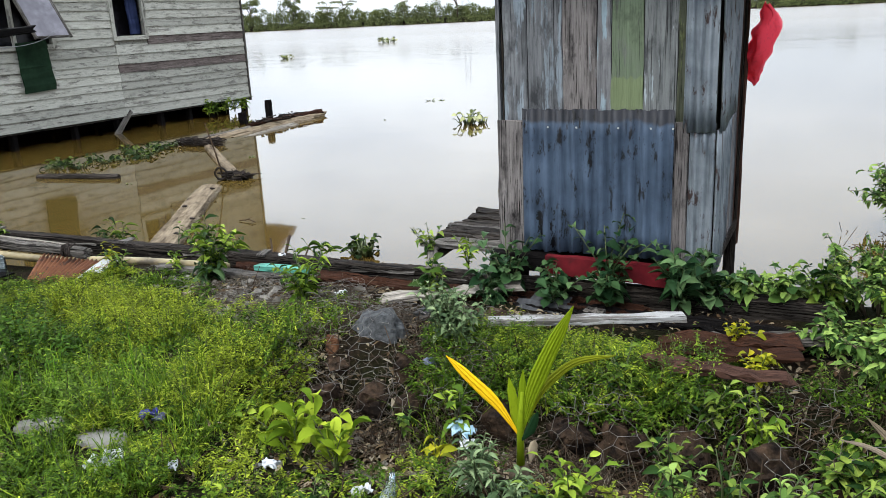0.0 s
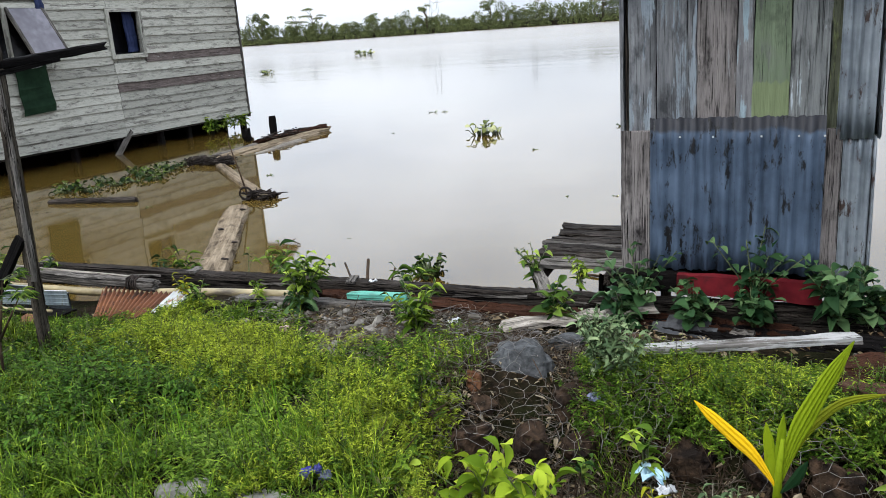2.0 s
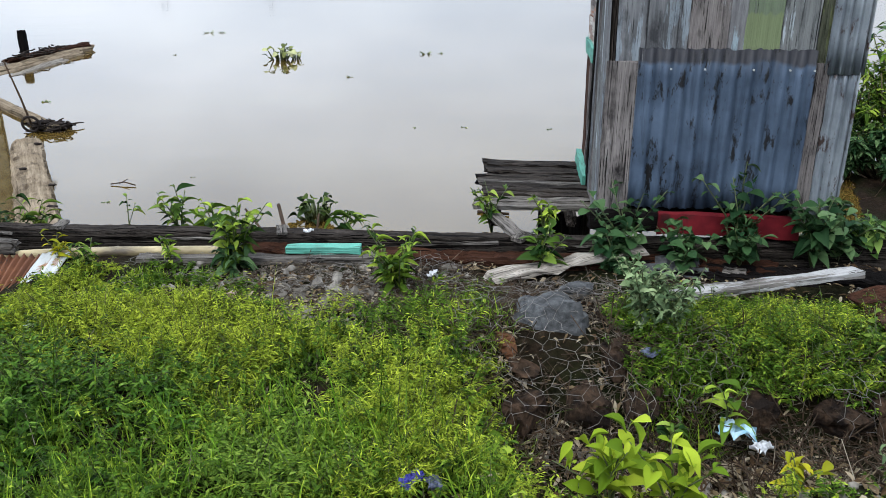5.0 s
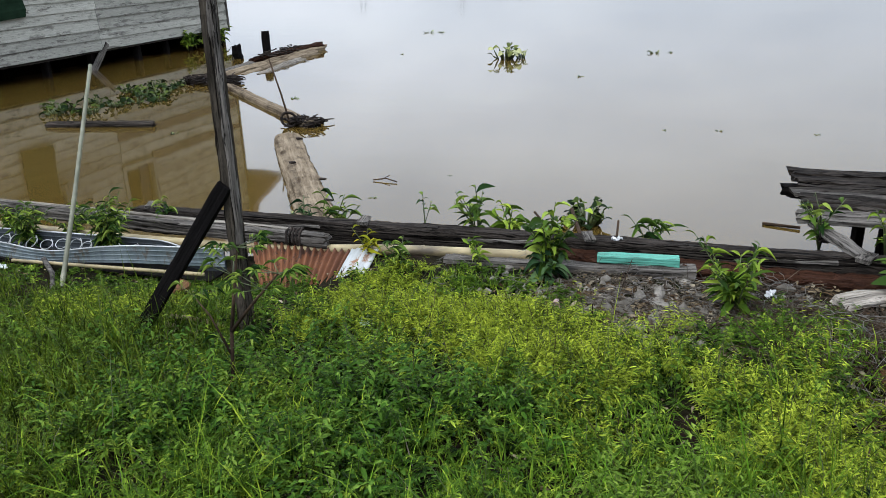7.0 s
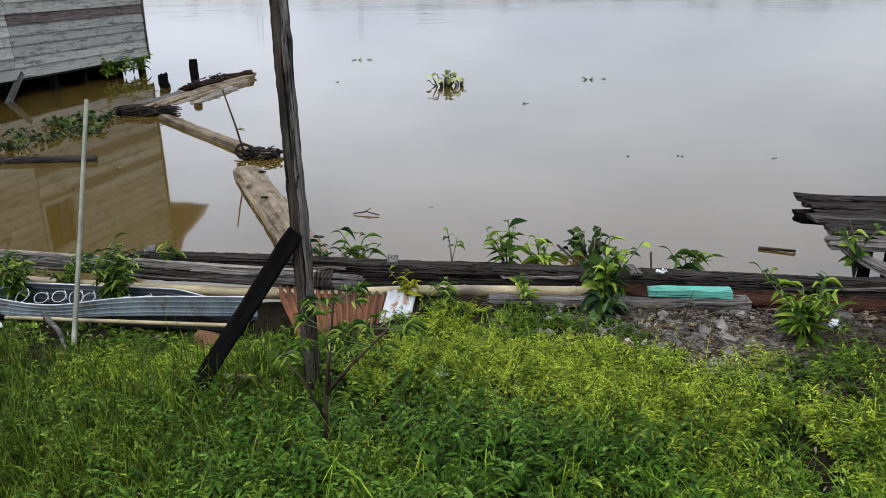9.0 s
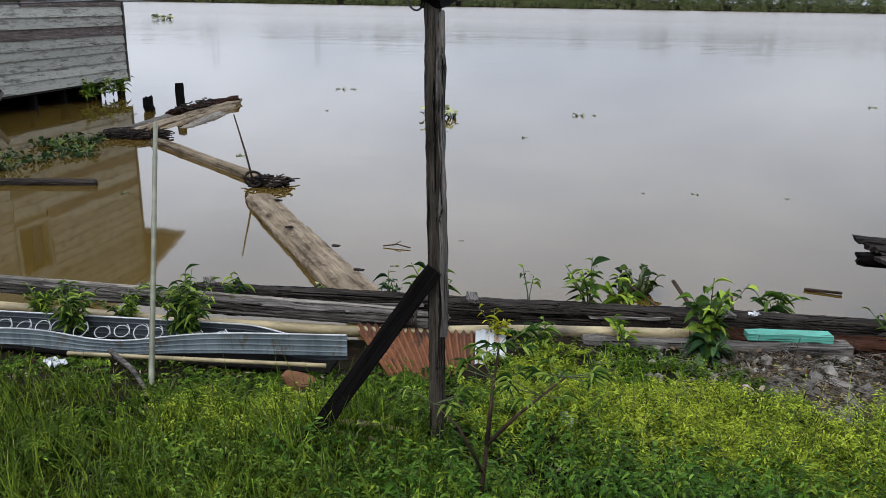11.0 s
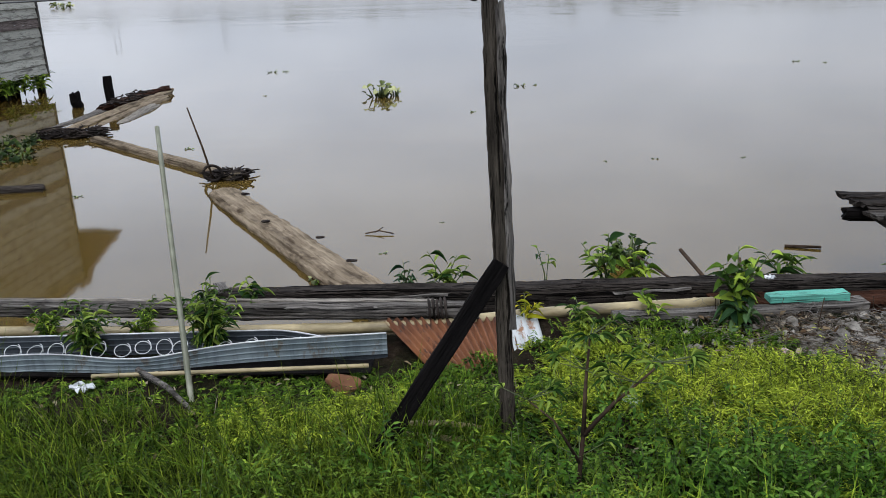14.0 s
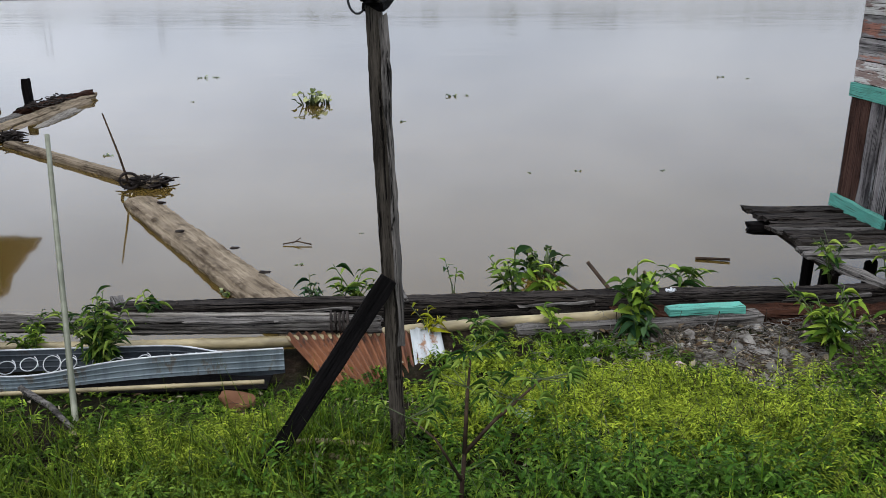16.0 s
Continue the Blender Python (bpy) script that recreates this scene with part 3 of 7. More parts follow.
def sphere_ways(n, low=-0.3, high=1.0):
    z = rng.uniform(low, high, n)
    a = rng.uniform(0, 2 * np.pi, n)
    r = np.sqrt(np.clip(1 - z * z, 0, 1))
    return np.stack([r * np.cos(a), r * np.sin(a), z], -1)


def boulder(size, seed, detail=3, bump_size=0.22):
    """A lump of stone with broken faces."""
    bm = bmesh.new()
    bmesh.ops.create_icosphere(bm, subdivisions=detail, radius=1.0)
    for v in bm.verts:
        p = v.co.copy()
        k = noise.noise(p * 1.3 + Vector((seed * 7.1, seed * 3.3, 0))) * 1.6 + noise.noise(p * 3.1 + Vector((seed, 0, 9))) * 0.6 + noise.noise(p * 8.0 + Vector((0, seed, 4))) * 0.22
        q = Vector([math.copysign(abs(c) ** 0.8, c) for c in p])
        v.co = q * (1 + bump_size * k)
    r = random.Random(seed)
    for _ in range(9):
        way = Vector((r.gauss(0, 1), r.gauss(0, 1), r.gauss(0, 1))).normalized()
        cut = r.uniform(0.62, 0.9)
        for v in bm.verts:
            over = v.co.dot(way) - cut
            if over > 0:
                v.co -= way * over * 0.9
    for v in bm.verts:
        v.co = Vector((v.co.x * size[0], v.co.y * size[1], v.co.z * size[2]))
    return bm


def smooth(a, b, x):
    t = np.clip((np.asarray(x, float) - a) / (b - a), 0, 1)
    return t * t * (3 - 2 * t)


def waves(x, y, scale, seed):
    """Soft, wandering unevenness made of a few sines."""
    r = np.random.default_rng(seed)
    out = 0
    for i in range(7):
        a, f, p = r.uniform(0, 6.28), scale * r.uniform(0.5, 2.2), r.uniform(0, 6.28)
        out = out + np.sin((np.cos(a) * x + np.sin(a) * y) * f + p)
    return out / 7


def bank_edge(x):
    return 4.2 + 4.2 * smooth(2.7, 4.6, x) + 0.5 * smooth(-3.6, -6.0, x)


def height(x, y):
    """How high the ground lies at x, y; the river stands at 0."""
    x, y = np.asarray(x, float), np.asarray(y, float)
    h = 0.43 + 0.035 * waves(x, y, 3.0, 1) + 0.02 * waves(x, y, 11.0, 2)
    h = h - 0.09 * smooth(2.9, 3.7, y) * smooth(-1.4, -2.2, x)
    pit = smooth(2.0, 2.32, y) * smooth(2.98, 2.6, y) * smooth(0.45, 0.75, x) * smooth(4.2, 3.4, x)
    h = h - 0.24 * pit
    h = h - 0.10 * smooth(1.3, 2.0, y) * smooth(2.75, 2.2, y) * smooth(0.6, 0.9, x) * smooth(1.9, 1.5, x)
    h = h + 0.05 * np.exp(-(((x - 0.95) / 0.4) ** 2) - ((y - 3.05) / 0.3) ** 2)
    h = h - 0.40 * smooth(4.15, 5.3, y)
    e = bank_edge(x)
    h = h * (1 - smooth(e - 0.35, e + 0.25, y)) - 0.5 * smooth(e - 0.35, e + 0.25, y) - 1.5 * smooth(e + 0.5, e + 8, y)
    return h + (2.0 + 2.4) * smooth(345, 362, y) + 4 * smooth(362, 1400, y)


def spaced(fine_low, fine_high, step, low, high):
    a = list(np.arange(fine_low, fine_high + 1e-6, step))
    gap, x = step, fine_high
    while x < high:
        gap *= 1.22
        x = min(x + gap, high)
        a.append(x)
    gap, x = step, fine_low
    while x > low:
        gap *= 1.22
        x = max(x - gap, low)
        a.insert(0, x)
    return np.array(a)


# ---- ground and water ----
gx, gy = spaced(-5, 5, 0.05, -1500, 1500), np.unique(np.concatenate([spaced(0.8, 5.0, 0.05, -300, 340), np.arange(342, 366, 2.0), [400, 500, 700, 1000, 1500]]))
X, Y = np.meshgrid(gx, gy, indexing="ij")
Z = height(X, Y)
i, k = np.meshgrid(np.arange(len(gx) - 1), np.arange(len(gy) - 1), indexing="ij")
c = len(gy)
quads = np.stack([i * c + k, (i + 1) * c + k, (i + 1) * c + k + 1, i * c + k + 1], -1).reshape(-1, 4)
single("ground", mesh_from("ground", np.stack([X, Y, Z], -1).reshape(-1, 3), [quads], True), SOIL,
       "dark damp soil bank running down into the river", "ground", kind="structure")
single("water", mesh_from("water", [(-1500, 3.3, 0), (1500, 3.3, 0), (1500, 356, 0), (-1500, 356, 0)], [np.array([(0, 1, 2, 3)])]), WATER,
       "calm muddy brown river reflecting an overcast sky", "water", kind="structure")

# ---- far bank ----


def crown(at, rad, high, n, size, flat=0.0):
    """A ragged crown of leaf clumps."""
    w = sphere_ways(n, -0.5 + flat * 0.5, 1)
    lumps = rng.normal(0, 1, (9, 3))
    lumps /= np.linalg.norm(lumps, axis=1, keepdims=True)
    bulge = 0.72 + 0.45 * np.max(w @ lumps.T, axis=1) ** 2
    p = np.asarray(at) + w * np.array([rad, rad, high]) * (bulge * rng.uniform(0.55, 1.0, n))[:, None]
    return leaf_arrays(p, w + rng.normal(0, 0.8, (n, 3)), size * rng.uniform(0.6, 1.4, n), size * rng.uniform(0.5, 1.1, n), "chip", 0.4, 0.2)


groups = []
for x in np.arange(-420, 420, 2.7):
    x += rng.uniform(-1.5, 1.5)
    tall = 6.8 + 2.6 * waves(x, 0, 0.05, 5) + rng.gamma(2.0, 0.9)
    y = 354 + rng.uniform(0, 9)
    rad = rng.uniform(2.0, 4.2)
    groups.append(crown((x, y, tall * 0.5), rad, tall * 0.52, 420, 0.8))
    groups.append(crown((x + rng.uniform(-2, 2), 351 + rng.uniform(0, 2), 1.0), 2.2, 1.5, 110, 0.6))
single("far_woods", leaf_mesh("far_woods", groups), FAR_WOOD, "low dense green woods along the far bank", "trees", kind="stuff")


def far_tree(x, y, tall, spread, flat, n, seed):
    r = np.random.default_rng(seed)
    tree = thing("tree", (x, y, 1.5), "tall open-crowned tree standing out above the far woods", "tree", "trees on the far bank")
    limbs = [([(x, y, 1.0), (x + 0.2, y, tall * 0.4), (x, y, tall * 0.8)], (0.35, 0.28, 0.1))]
    heads = []
    for i in range(6):
        a, h = r.uniform(0, 6.28), tall * r.uniform(0.62, 0.98)
        tip = (x + math.cos(a) * spread * r.uniform(0.5, 1), y + math.sin(a) * spread * 0.4, h)
        limbs.append(([(x, y, h * 0.7), ((x + tip[0]) / 2, (y + tip[1]) / 2, h * 0.9), tip], (0.16, 0.12, 0.05)))
        heads.append(crown(tip, spread * 0.42, spread * 0.42 * (1 - flat), n // 3, 0.62, flat))
    part("trunk", tubes("trunk", limbs), BARK, tree)
    part("crown", leaf_mesh("crown", heads), FAR_WOOD, tree, kind="stuff")


for x, tall, spread, flat, n in ((-212, 15.0, 5.5, 0.8, 260), (-203, 15.5, 5.5, 0.8, 260), (-232, 14.5, 4.0, 0.1, 800), (-258, 15.0, 5.0, 0.1, 900),
                                 (-143, 14.0, 4.0, 0.75, 220), (-170, 12.0, 3.5, 0.8, 180), (-62, 15.0, 5.5, 0.5, 700), (-30, 13.0, 3.5, 0.75, 200),
                                 (-112, 12.5, 4.5, 0.5, 400), (52, 13.5, 6.5, 0.2, 1100), (78, 12.0, 5.5, 0.2, 900), (95, 13.0, 5.0, 0.2, 900), (20, 11.5, 4.0, 0.2, 800)):
    far_tree(x, 358, tall, spread, flat, n, int(x) + 900)


def pylon(x, y, tall, wide):
    mast = thing("pylon", (x, y, 3), "pale distant steel transmission tower behind the woods", "pylon", "pylons behind the far bank")
    for sx in (-1, 1):
        for sy in (-1, 1):
            part("leg", rods("leg", [(x + sx * wide, y + sy * 2, 2)], [(x + sx * wide * 0.45, y + sy * 0.6, tall)], 0.15, 4), STEEL, mast)
    for z in (tall * 0.46, tall * 0.72, tall * 0.95):
        part("crossarm", rods("crossarm", [(x - wide * 2.2, y, z)], [(x + wide * 2.2, y, z)], 0.16, 4), STEEL, mast)
    a, b = [], []
    for j in range(8):
        z0, z1 = 2 + j * (tall - 4) / 8, 2 + (j + 1) * (tall - 4) / 8
        w0, w1 = wide * (1 - 0.55 * z0 / tall), wide * (1 - 0.55 * z1 / tall)
        a += [(x - w0, y, z0), (x + w0, y, z0)]
        b += [(x + w1, y, z1), (x - w1, y, z1)]
    part("bracing", rods("bracing", a, b, 0.12, 3), STEEL, mast)


pylon(-234, 600, 46, 3.6)
pylon(-156, 600, 44, 2.2)

# ---- wooden house on stilts ----
HX, HY = -10.1, 17.04
HOUSE = Matrix.Translation((HX, HY, 0)) @ Matrix.Rotation(radians(-5.5), 4, "Z")
HL, HW, H0, H1 = 11.0, 6.0, 0.37, 4.15


def hp(u, v, z):
    """A point of the house: u metres along its long wall from the river end, v out from the wall."""
    return HOUSE @ Vector((v, -u, z))


house = thing("house", hp(HL / 2, -HW / 2, 0), "weathered grey clapboard house on stilts above the water", "house")
WIN = ((3.12, 3.98, 1.98, 2.92), (5.45, 7.0, 1.9, 3.02))


def wall_with_windows():
    """The backing of the long wall, with its two openings cut through."""
    us, zs = [0, 3.12, 3.98, 5.45, 7.0, HL], [H0, 1.9, 1.98, 2.92, 3.02, H1]
    bm = bmesh.new()
    for a, b in zip(us, us[1:]):
        for p, q in zip(zs, zs[1:]):
            mu, mz = (a + b) / 2, (p + q) / 2
            if any(w[0] < mu < w[1] and w[2] < mz < w[3] for w in WIN):
                continue
            v = [bm.verts.new(hp(u, d, z)) for d in (-0.02, -0.09) for u, z in ((a, p), (b, p), (b, q), (a, q))]
            for f in ((0, 1, 2, 3), (7, 6, 5, 4), (0, 4, 5, 1), (1, 5, 6, 2), (2, 6, 7, 3), (3, 7, 4, 0)):
                bm.faces.new([v[j] for j in f])
    bmesh.ops.remove_doubles(bm, verts=bm.verts, dist=0.001)
    bmesh.ops.recalc_face_normals(bm, faces=bm.faces)
    return bm


part("wall", wall_with_windows(), CLAP, house)
for a, b in (((0.03, -0.05), (0.03, -HW)), ((HL, -0.05), (HL, -HW)), ((0.03, -HW), (HL, -HW))):
    pa, pb = hp(a[0], a[1], (H0 + H1) / 2), hp(b[0], b[1], (H0 + H1) / 2)
    part("wall", plank((pb - pa).length, H1 - H0, 0.06, 0, 2), CLAP, house, along(pa, pb, (pb - pa).cross(Vector((0, 0, 1)))))
part("floor", plank(HL, HW, 0.1, 0.0, 2), DARK, house, along(hp(HL, -HW / 2, H0 - 0.02), hp(0, -HW / 2, H0 - 0.02)))
part("corner_board", plank(H1 - H0 + 0.1, 0.09, 0.05, 0.004, 6), GREY, house, along(hp(0.0, 0.01, H0 - 0.1), hp(0.0, 0.01, H1), (0, 1, 0)))

# roof: cut back along the wall, reaching out over the corner at the river end
for k in range(12):
    u = 0.45 + k * 0.98
    a, b = hp(u, 0.10 + 0.03 * rng.normal(), H1 - 0.02), hp(u, -3.2, H1 + 2.9)
    part("roof_sheet", plank((b - a).length, 1.03, 0.02, 0.006, 5, 0.05, k), ROOF_ZINC, house, along(a, b))
bm = bmesh.new()
edge = [(-0.05, 3.12), (0.35, 3.10), (0.62, 3.13), (0.92, 3.13), (0.70, 3.40), (0.52, 3.55), (0.30, 3.80), (0.12, 4.0), (-0.05, 4.4), (-0.6, 4.4), (-0.6, 3.12)]
f = bm.faces.new([bm.verts.new(hp(0.02, v, z)) for v, z in edge])
ext = bmesh.ops.extrude_face_region(bm, geom=[f])
bmesh.ops.translate(bm, verts=[g for g in ext["geom"] if isinstance(g, bmesh.types.BMVert)], vec=hp(-0.3, 0, 0) - hp(0.02, 0, 0))
bmesh.ops.recalc_face_normals(bm, faces=bm.faces)
part("eave_end", bm, ROOF_ZINC, house)
a, b = hp(HL / 2, -HW - 0.2, H1), hp(HL / 2, -3.2, H1 + 2.9)
part("roof_slope", plank((b - a).length, HL + 1.0, 0.03, 0, 2), ROOF_ZINC, house, along(a, b))
for u in (0.03, HL):
    bm = bmesh.new()
    f = bm.faces.new([bm.verts.new(hp(u, v, z)) for v, z in ((0.0, H1 - 0.05), (-HW, H1 - 0.05), (-3.2, H1 + 2.75))])
    ext = bmesh.ops.extrude_face_region(bm, geom=[f])
    bmesh.ops.translate(bm, verts=[g for g in ext["geom"] if isinstance(g, bmesh.types.BMVert)], vec=hp(u + 0.05, 0, 0) - hp(u, 0, 0))
    part("gable", bm, CLAP, house)

# stilts and clutter under the floor; the black boards stand in for the shade there
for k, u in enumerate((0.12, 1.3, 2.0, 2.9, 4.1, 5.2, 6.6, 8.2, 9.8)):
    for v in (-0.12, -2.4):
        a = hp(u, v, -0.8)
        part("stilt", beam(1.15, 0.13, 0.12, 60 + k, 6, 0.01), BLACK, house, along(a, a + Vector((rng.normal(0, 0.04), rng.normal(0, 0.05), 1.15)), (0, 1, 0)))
# added boards close the far side and river end, to keep the underfloor dark
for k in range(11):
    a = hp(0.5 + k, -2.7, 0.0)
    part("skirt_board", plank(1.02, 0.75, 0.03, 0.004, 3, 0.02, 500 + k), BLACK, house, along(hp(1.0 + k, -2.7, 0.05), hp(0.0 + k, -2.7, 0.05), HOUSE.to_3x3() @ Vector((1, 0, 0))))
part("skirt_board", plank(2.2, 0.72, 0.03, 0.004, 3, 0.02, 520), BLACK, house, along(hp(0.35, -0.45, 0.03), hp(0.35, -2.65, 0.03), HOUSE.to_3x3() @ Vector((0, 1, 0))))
part("strut", plank(0.75, 0.1, 0.06, 0.006, 4), GREY, house, along(hp(4.35, 0.05, -0.05), hp(3.85, 0.0, 0.42), (1, 0, 0)))

# the two windows, each with an opaque dark panel standing in for the unlit room
for w, (u0, u1, z0, z1) in enumerate(WIN):
    win = part("window", plank(u1 - u0, z1 - z0, 0.01, 0, 1), ROOM_DARK, house, along(hp(u1, -0.35, (z0 + z1) / 2), hp(u0, -0.35, (z0 + z1) / 2), HOUSE.to_3x3() @ Vector((1, 0, 0))))
    for a, b in (((u0, z0), (u1, z0)), ((u0, z1), (u1, z1)), ((u0, z0), (u0, z1)), ((u1, z0), (u1, z1))):
        pa, pb = hp(a[0], 0.03, a[1]), hp(b[0], 0.03, b[1])
        part("frame", plank((pb - pa).length + 0.07, 0.06, 0.09, 0.003, 3), CLAP, win, along(pa, pb, HOUSE.to_3x3() @ Vector((0, 1, 0.3))))
    if w == 0:
        part("curtain", plank(z1 - z0 - 0.1, 0.26, 0.03, 0.012, 8), CURTAIN, win, along(hp(u0 + 0.16, -0.12, z0 + 0.05), hp(u0 + 0.2, -0.12, z1), HOUSE.to_3x3() @ Vector((1, 0, 0))))
    else:
        part("curtain", plank(1.0, 0.16, 0.03, 0.012, 8), CURTAIN, win, along(hp(u0 + 0.08, 0.06, z1 - 0.6), hp(u0 + 0.08, 0.06, z1 + 0.1), HOUSE.to_3x3() @ Vector((1, 0, 0))), "blue curtain")
        part("mullion", plank(z1 - z0, 0.06, 0.07, 0.003, 3), CLAP, win, along(hp(6.28, 0.03, z0), hp(6.28, 0.03, z1), (0, 1, 0)))
        lower, upper = hp(5.86, 0.62, 2.08), hp(5.86, 0.06, 2.96)
        shutter = part("shutter", plank((upper - lower).length, 0.72, 0.02, 0.002, 3), SHUTTER, win, along(lower, upper), "open top-hung shutter with a grey panel")
        for du in (-0.37, 0.37):
            part("shutter_rail", plank((upper - lower).length + 0.05, 0.05, 0.045, 0.002, 3), GREY, shutter, along(hp(5.86 + du, 0.62, 2.08), hp(5.86 + du, 0.06, 2.96)))
        part("shutter_rail", plank(0.78, 0.05, 0.045, 0.002, 3), GREY, shutter, along(hp(6.24, 0.62, 2.08), hp(5.48, 0.62, 2.08)))

# clapboards, each its own board; the seam lies below the small window
row, z = 0, H0 - 0.02
while z < H1 - 0.02:
    wide = (0.19, 0.175, 0.2, 0.165, 0.185, 0.18, 0.2)[row % 7]
    spans = [(0.0, 3.95 + 0.02 * (row % 2)), (3.97 + 0.02 * (row % 2), 7.3), (7.32, HL)]
    for w in WIN:
        if z + wide > w[2] + 0.02 and z < w[3] - 0.02:
            spans = [s for a, b in spans for s in ((a, min(b, w[0] - 0.03)), (max(a, w[1] + 0.03), b)) if s[1] - s[0] > 0.05]
    for a, b in spans:
        pa, pb = hp(b, 0.012, z + wide / 2), hp(a, 0.012, z + wide / 2)
        tilt = HOUSE.to_3x3() @ Vector((1, 0, 0.13))
        mat = CLAP_RED if row in (5, 8) and a < 3.9 else CLAP
        part("clapboard", plank((pb - pa).length, wide + 0.015, 0.022, 0.0025, 5, 0.01, row * 5 + int(a * 3)), mat, house, along(pa, pb, tilt))
    z, row = z + wide, row + 1

# green cloth below the shuttered window
lo, hi = hp(5.95, 0.09, 1.08), hp(6.0, 0.1, 2.0)
cloth = plank(0.92, 0.66, 0.015, 0.012, 8, 0.02, 4)
single("hanging_cloth", cloth, CLOTH_GREEN, "dark green cloth hung out below the shuttered window", "cloth", along(lo, hi, HOUSE.to_3x3() @ Vector((1, 0, 0))))

# ---- shed of boards and roofing sheet ----
SX, SY = 1.31, 4.15
SHED = Matrix.Translation((SX, SY, 0)) @ Matrix.Rotation(radians(-2.5), 4, "Z")
SW, SD, S0, S1 = 1.24, 1.32, 0.62, 2.34
OUT, LEFT = SHED.to_3x3() @ Vector((0, -1, 0)), SHED.to_3x3() @ Vector((-1, 0, 0))


def sp(u, v, z):
    """A point of the shed: u metres along its front from the left corner, v metres back from the front."""
    return SHED @ Vector((u, v, z))


def corrugated(width, tall, pitch, depth, seed, thick=0.003, ragged=0.01, along_cuts=6, taper=0.0):
    """A corrugated sheet in local x (width) and z (height), waves towards y, its ends nibbled."""
    r = np.random.default_rng(seed)
    nx, nz = int(width / pitch * 8) + 1, along_cuts + 1
    x, z = np.linspace(0, width, nx), np.linspace(0, tall, nz)
    XX, ZZ = np.meshgrid(x, z, indexing="ij")
    ZZ[:, 0] -= r.uniform(0, ragged, nx)
    ZZ[:, -1] += r.uniform(0, ragged, nx)
    YY = depth / 2 * np.sin(2 * np.pi * XX / pitch) + r.normal(0, 0.0008, XX.shape) + 0.006 * np.sin(XX * 5 + ZZ * 3 + seed)
    XX = XX + taper * (1 - ZZ / tall) * (1 - XX / width)
    front = np.stack([XX, YY, ZZ], -1).reshape(-1, 3)
    rear = front + (0, thick, 0)
    i, k = np.meshgrid(np.arange(nx - 1), np.arange(nz - 1), indexing="ij")
    q = np.stack([i * nz + k, (i + 1) * nz + k, (i + 1) * nz + k + 1, i * nz + k + 1], -1).reshape(-1, 4)
    n = len(front)
    border = [j * nz for j in range(nx)] + [(nx - 1) * nz + j for j in range(1, nz)] + [j * nz + nz - 1 for j in range(nx - 2, -1, -1)] + list(range(nz - 2, 0, -1))
    rim = np.array([(a, a + n, b + n, b) for a, b in zip(border, border[1:] + border[:1])])
    return mesh_from("sheet", np.concatenate([front, rear]), [np.concatenate([q, q[:, ::-1] + n, rim])], True)


shed = thing("shed", sp(SW / 2, SD / 2, 0.5), "small waterside shed of weathered boards and blue corrugated sheet", "shed")
# posts and floor frame
for u, v in ((0.04, 0.05), (SW - 0.04, 0.05), (0.04, SD - 0.04), (SW - 0.04, SD - 0.04)):
    part("post", beam(S1 + 0.7, 0.075, 0.075, int(u * 90 + v * 9), 14, 0.006), DARK, shed, along(sp(u, v, -0.7), sp(u, v, S1), (0, 1, 0)))
part("post", beam(S1 - S0, 0.06, 0.07, 71, 12, 0.006), BLACK, shed, along(sp(0.0, 0.63, S0 - 0.1), sp(0.0, 0.63, S1), (0, 1, 0)))
part("floor", plank(SW, SD, 0.05, 0.004, 3), DARK, shed, along(sp(0, SD / 2, S0 - 0.02), sp(SW, SD / 2, S0 - 0.02)))
part("sill_beam", beam(0.34, 0.07, 0.11, 72, 8, 0.008), BLACK, shed, along(sp(-0.03, -0.06, 0.62), sp(0.3, -0.06, 0.62)))
part("red_beam", plank(0.73, 0.05, 0.115, 0.003, 8, 0.01, 3), RED, shed, along(sp(0.31, -0.10, 0.622), sp(1.04, -0.10, 0.612)), "red-painted timber under the sheet")
# front: upper boards, left to right
FRONT = ((0.03, 0.175, SHED_GREY, 1.47), (0.18, 0.333, SHED_GREY, 1.5), (0.337, 0.386, SHED_GREY, 1.49), (0.39, 0.583, SHED_BROWN, 1.5), (0.587, 0.665, SHED_BLUE, 1.5),
         (0.669, 0.842, SHED_GREEN, 1.5), (0.846, 1.024, SHED_PATCH, 1.49), (1.028, 1.10, SHED_OLIVE, 1.44))
for k, (a, b, mat, low) in enumerate(FRONT):
    u = (a + b) / 2
    part("board", plank(S1 - low, b - a, 0.02, 0.0025, 6, 0.012, 30 + k), mat, shed, along(sp(u, 0.0, low), sp(u, 0.0, S1), OUT))
part("board", plank(0.86, 0.16, 0.022, 0.003, 6, 0.012, 41), SHED_BROWN, shed, along(sp(0.066, -0.022, 0.60), sp(0.066, -0.022, 1.46), OUT))
part("board", plank(0.86, 0.085, 0.022, 0.003, 6, 0.012, 42), SHED_BROWN, shed, along(sp(1.062, -0.024, 0.60), sp(1.06, -0.024, 1.46), OUT))
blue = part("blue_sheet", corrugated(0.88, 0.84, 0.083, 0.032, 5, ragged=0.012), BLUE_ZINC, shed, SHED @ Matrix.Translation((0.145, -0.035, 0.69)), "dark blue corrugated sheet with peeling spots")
for u in (0.31, 0.48, 0.72, 0.90, 1.02):
    part("nail", plank(0.009, 0.009, 0.008, 0.0005, 1), WHITE_ZINC, blue, along(sp(u - 0.007, -0.052, 1.435), sp(u + 0.007, -0.052, 1.435), OUT))
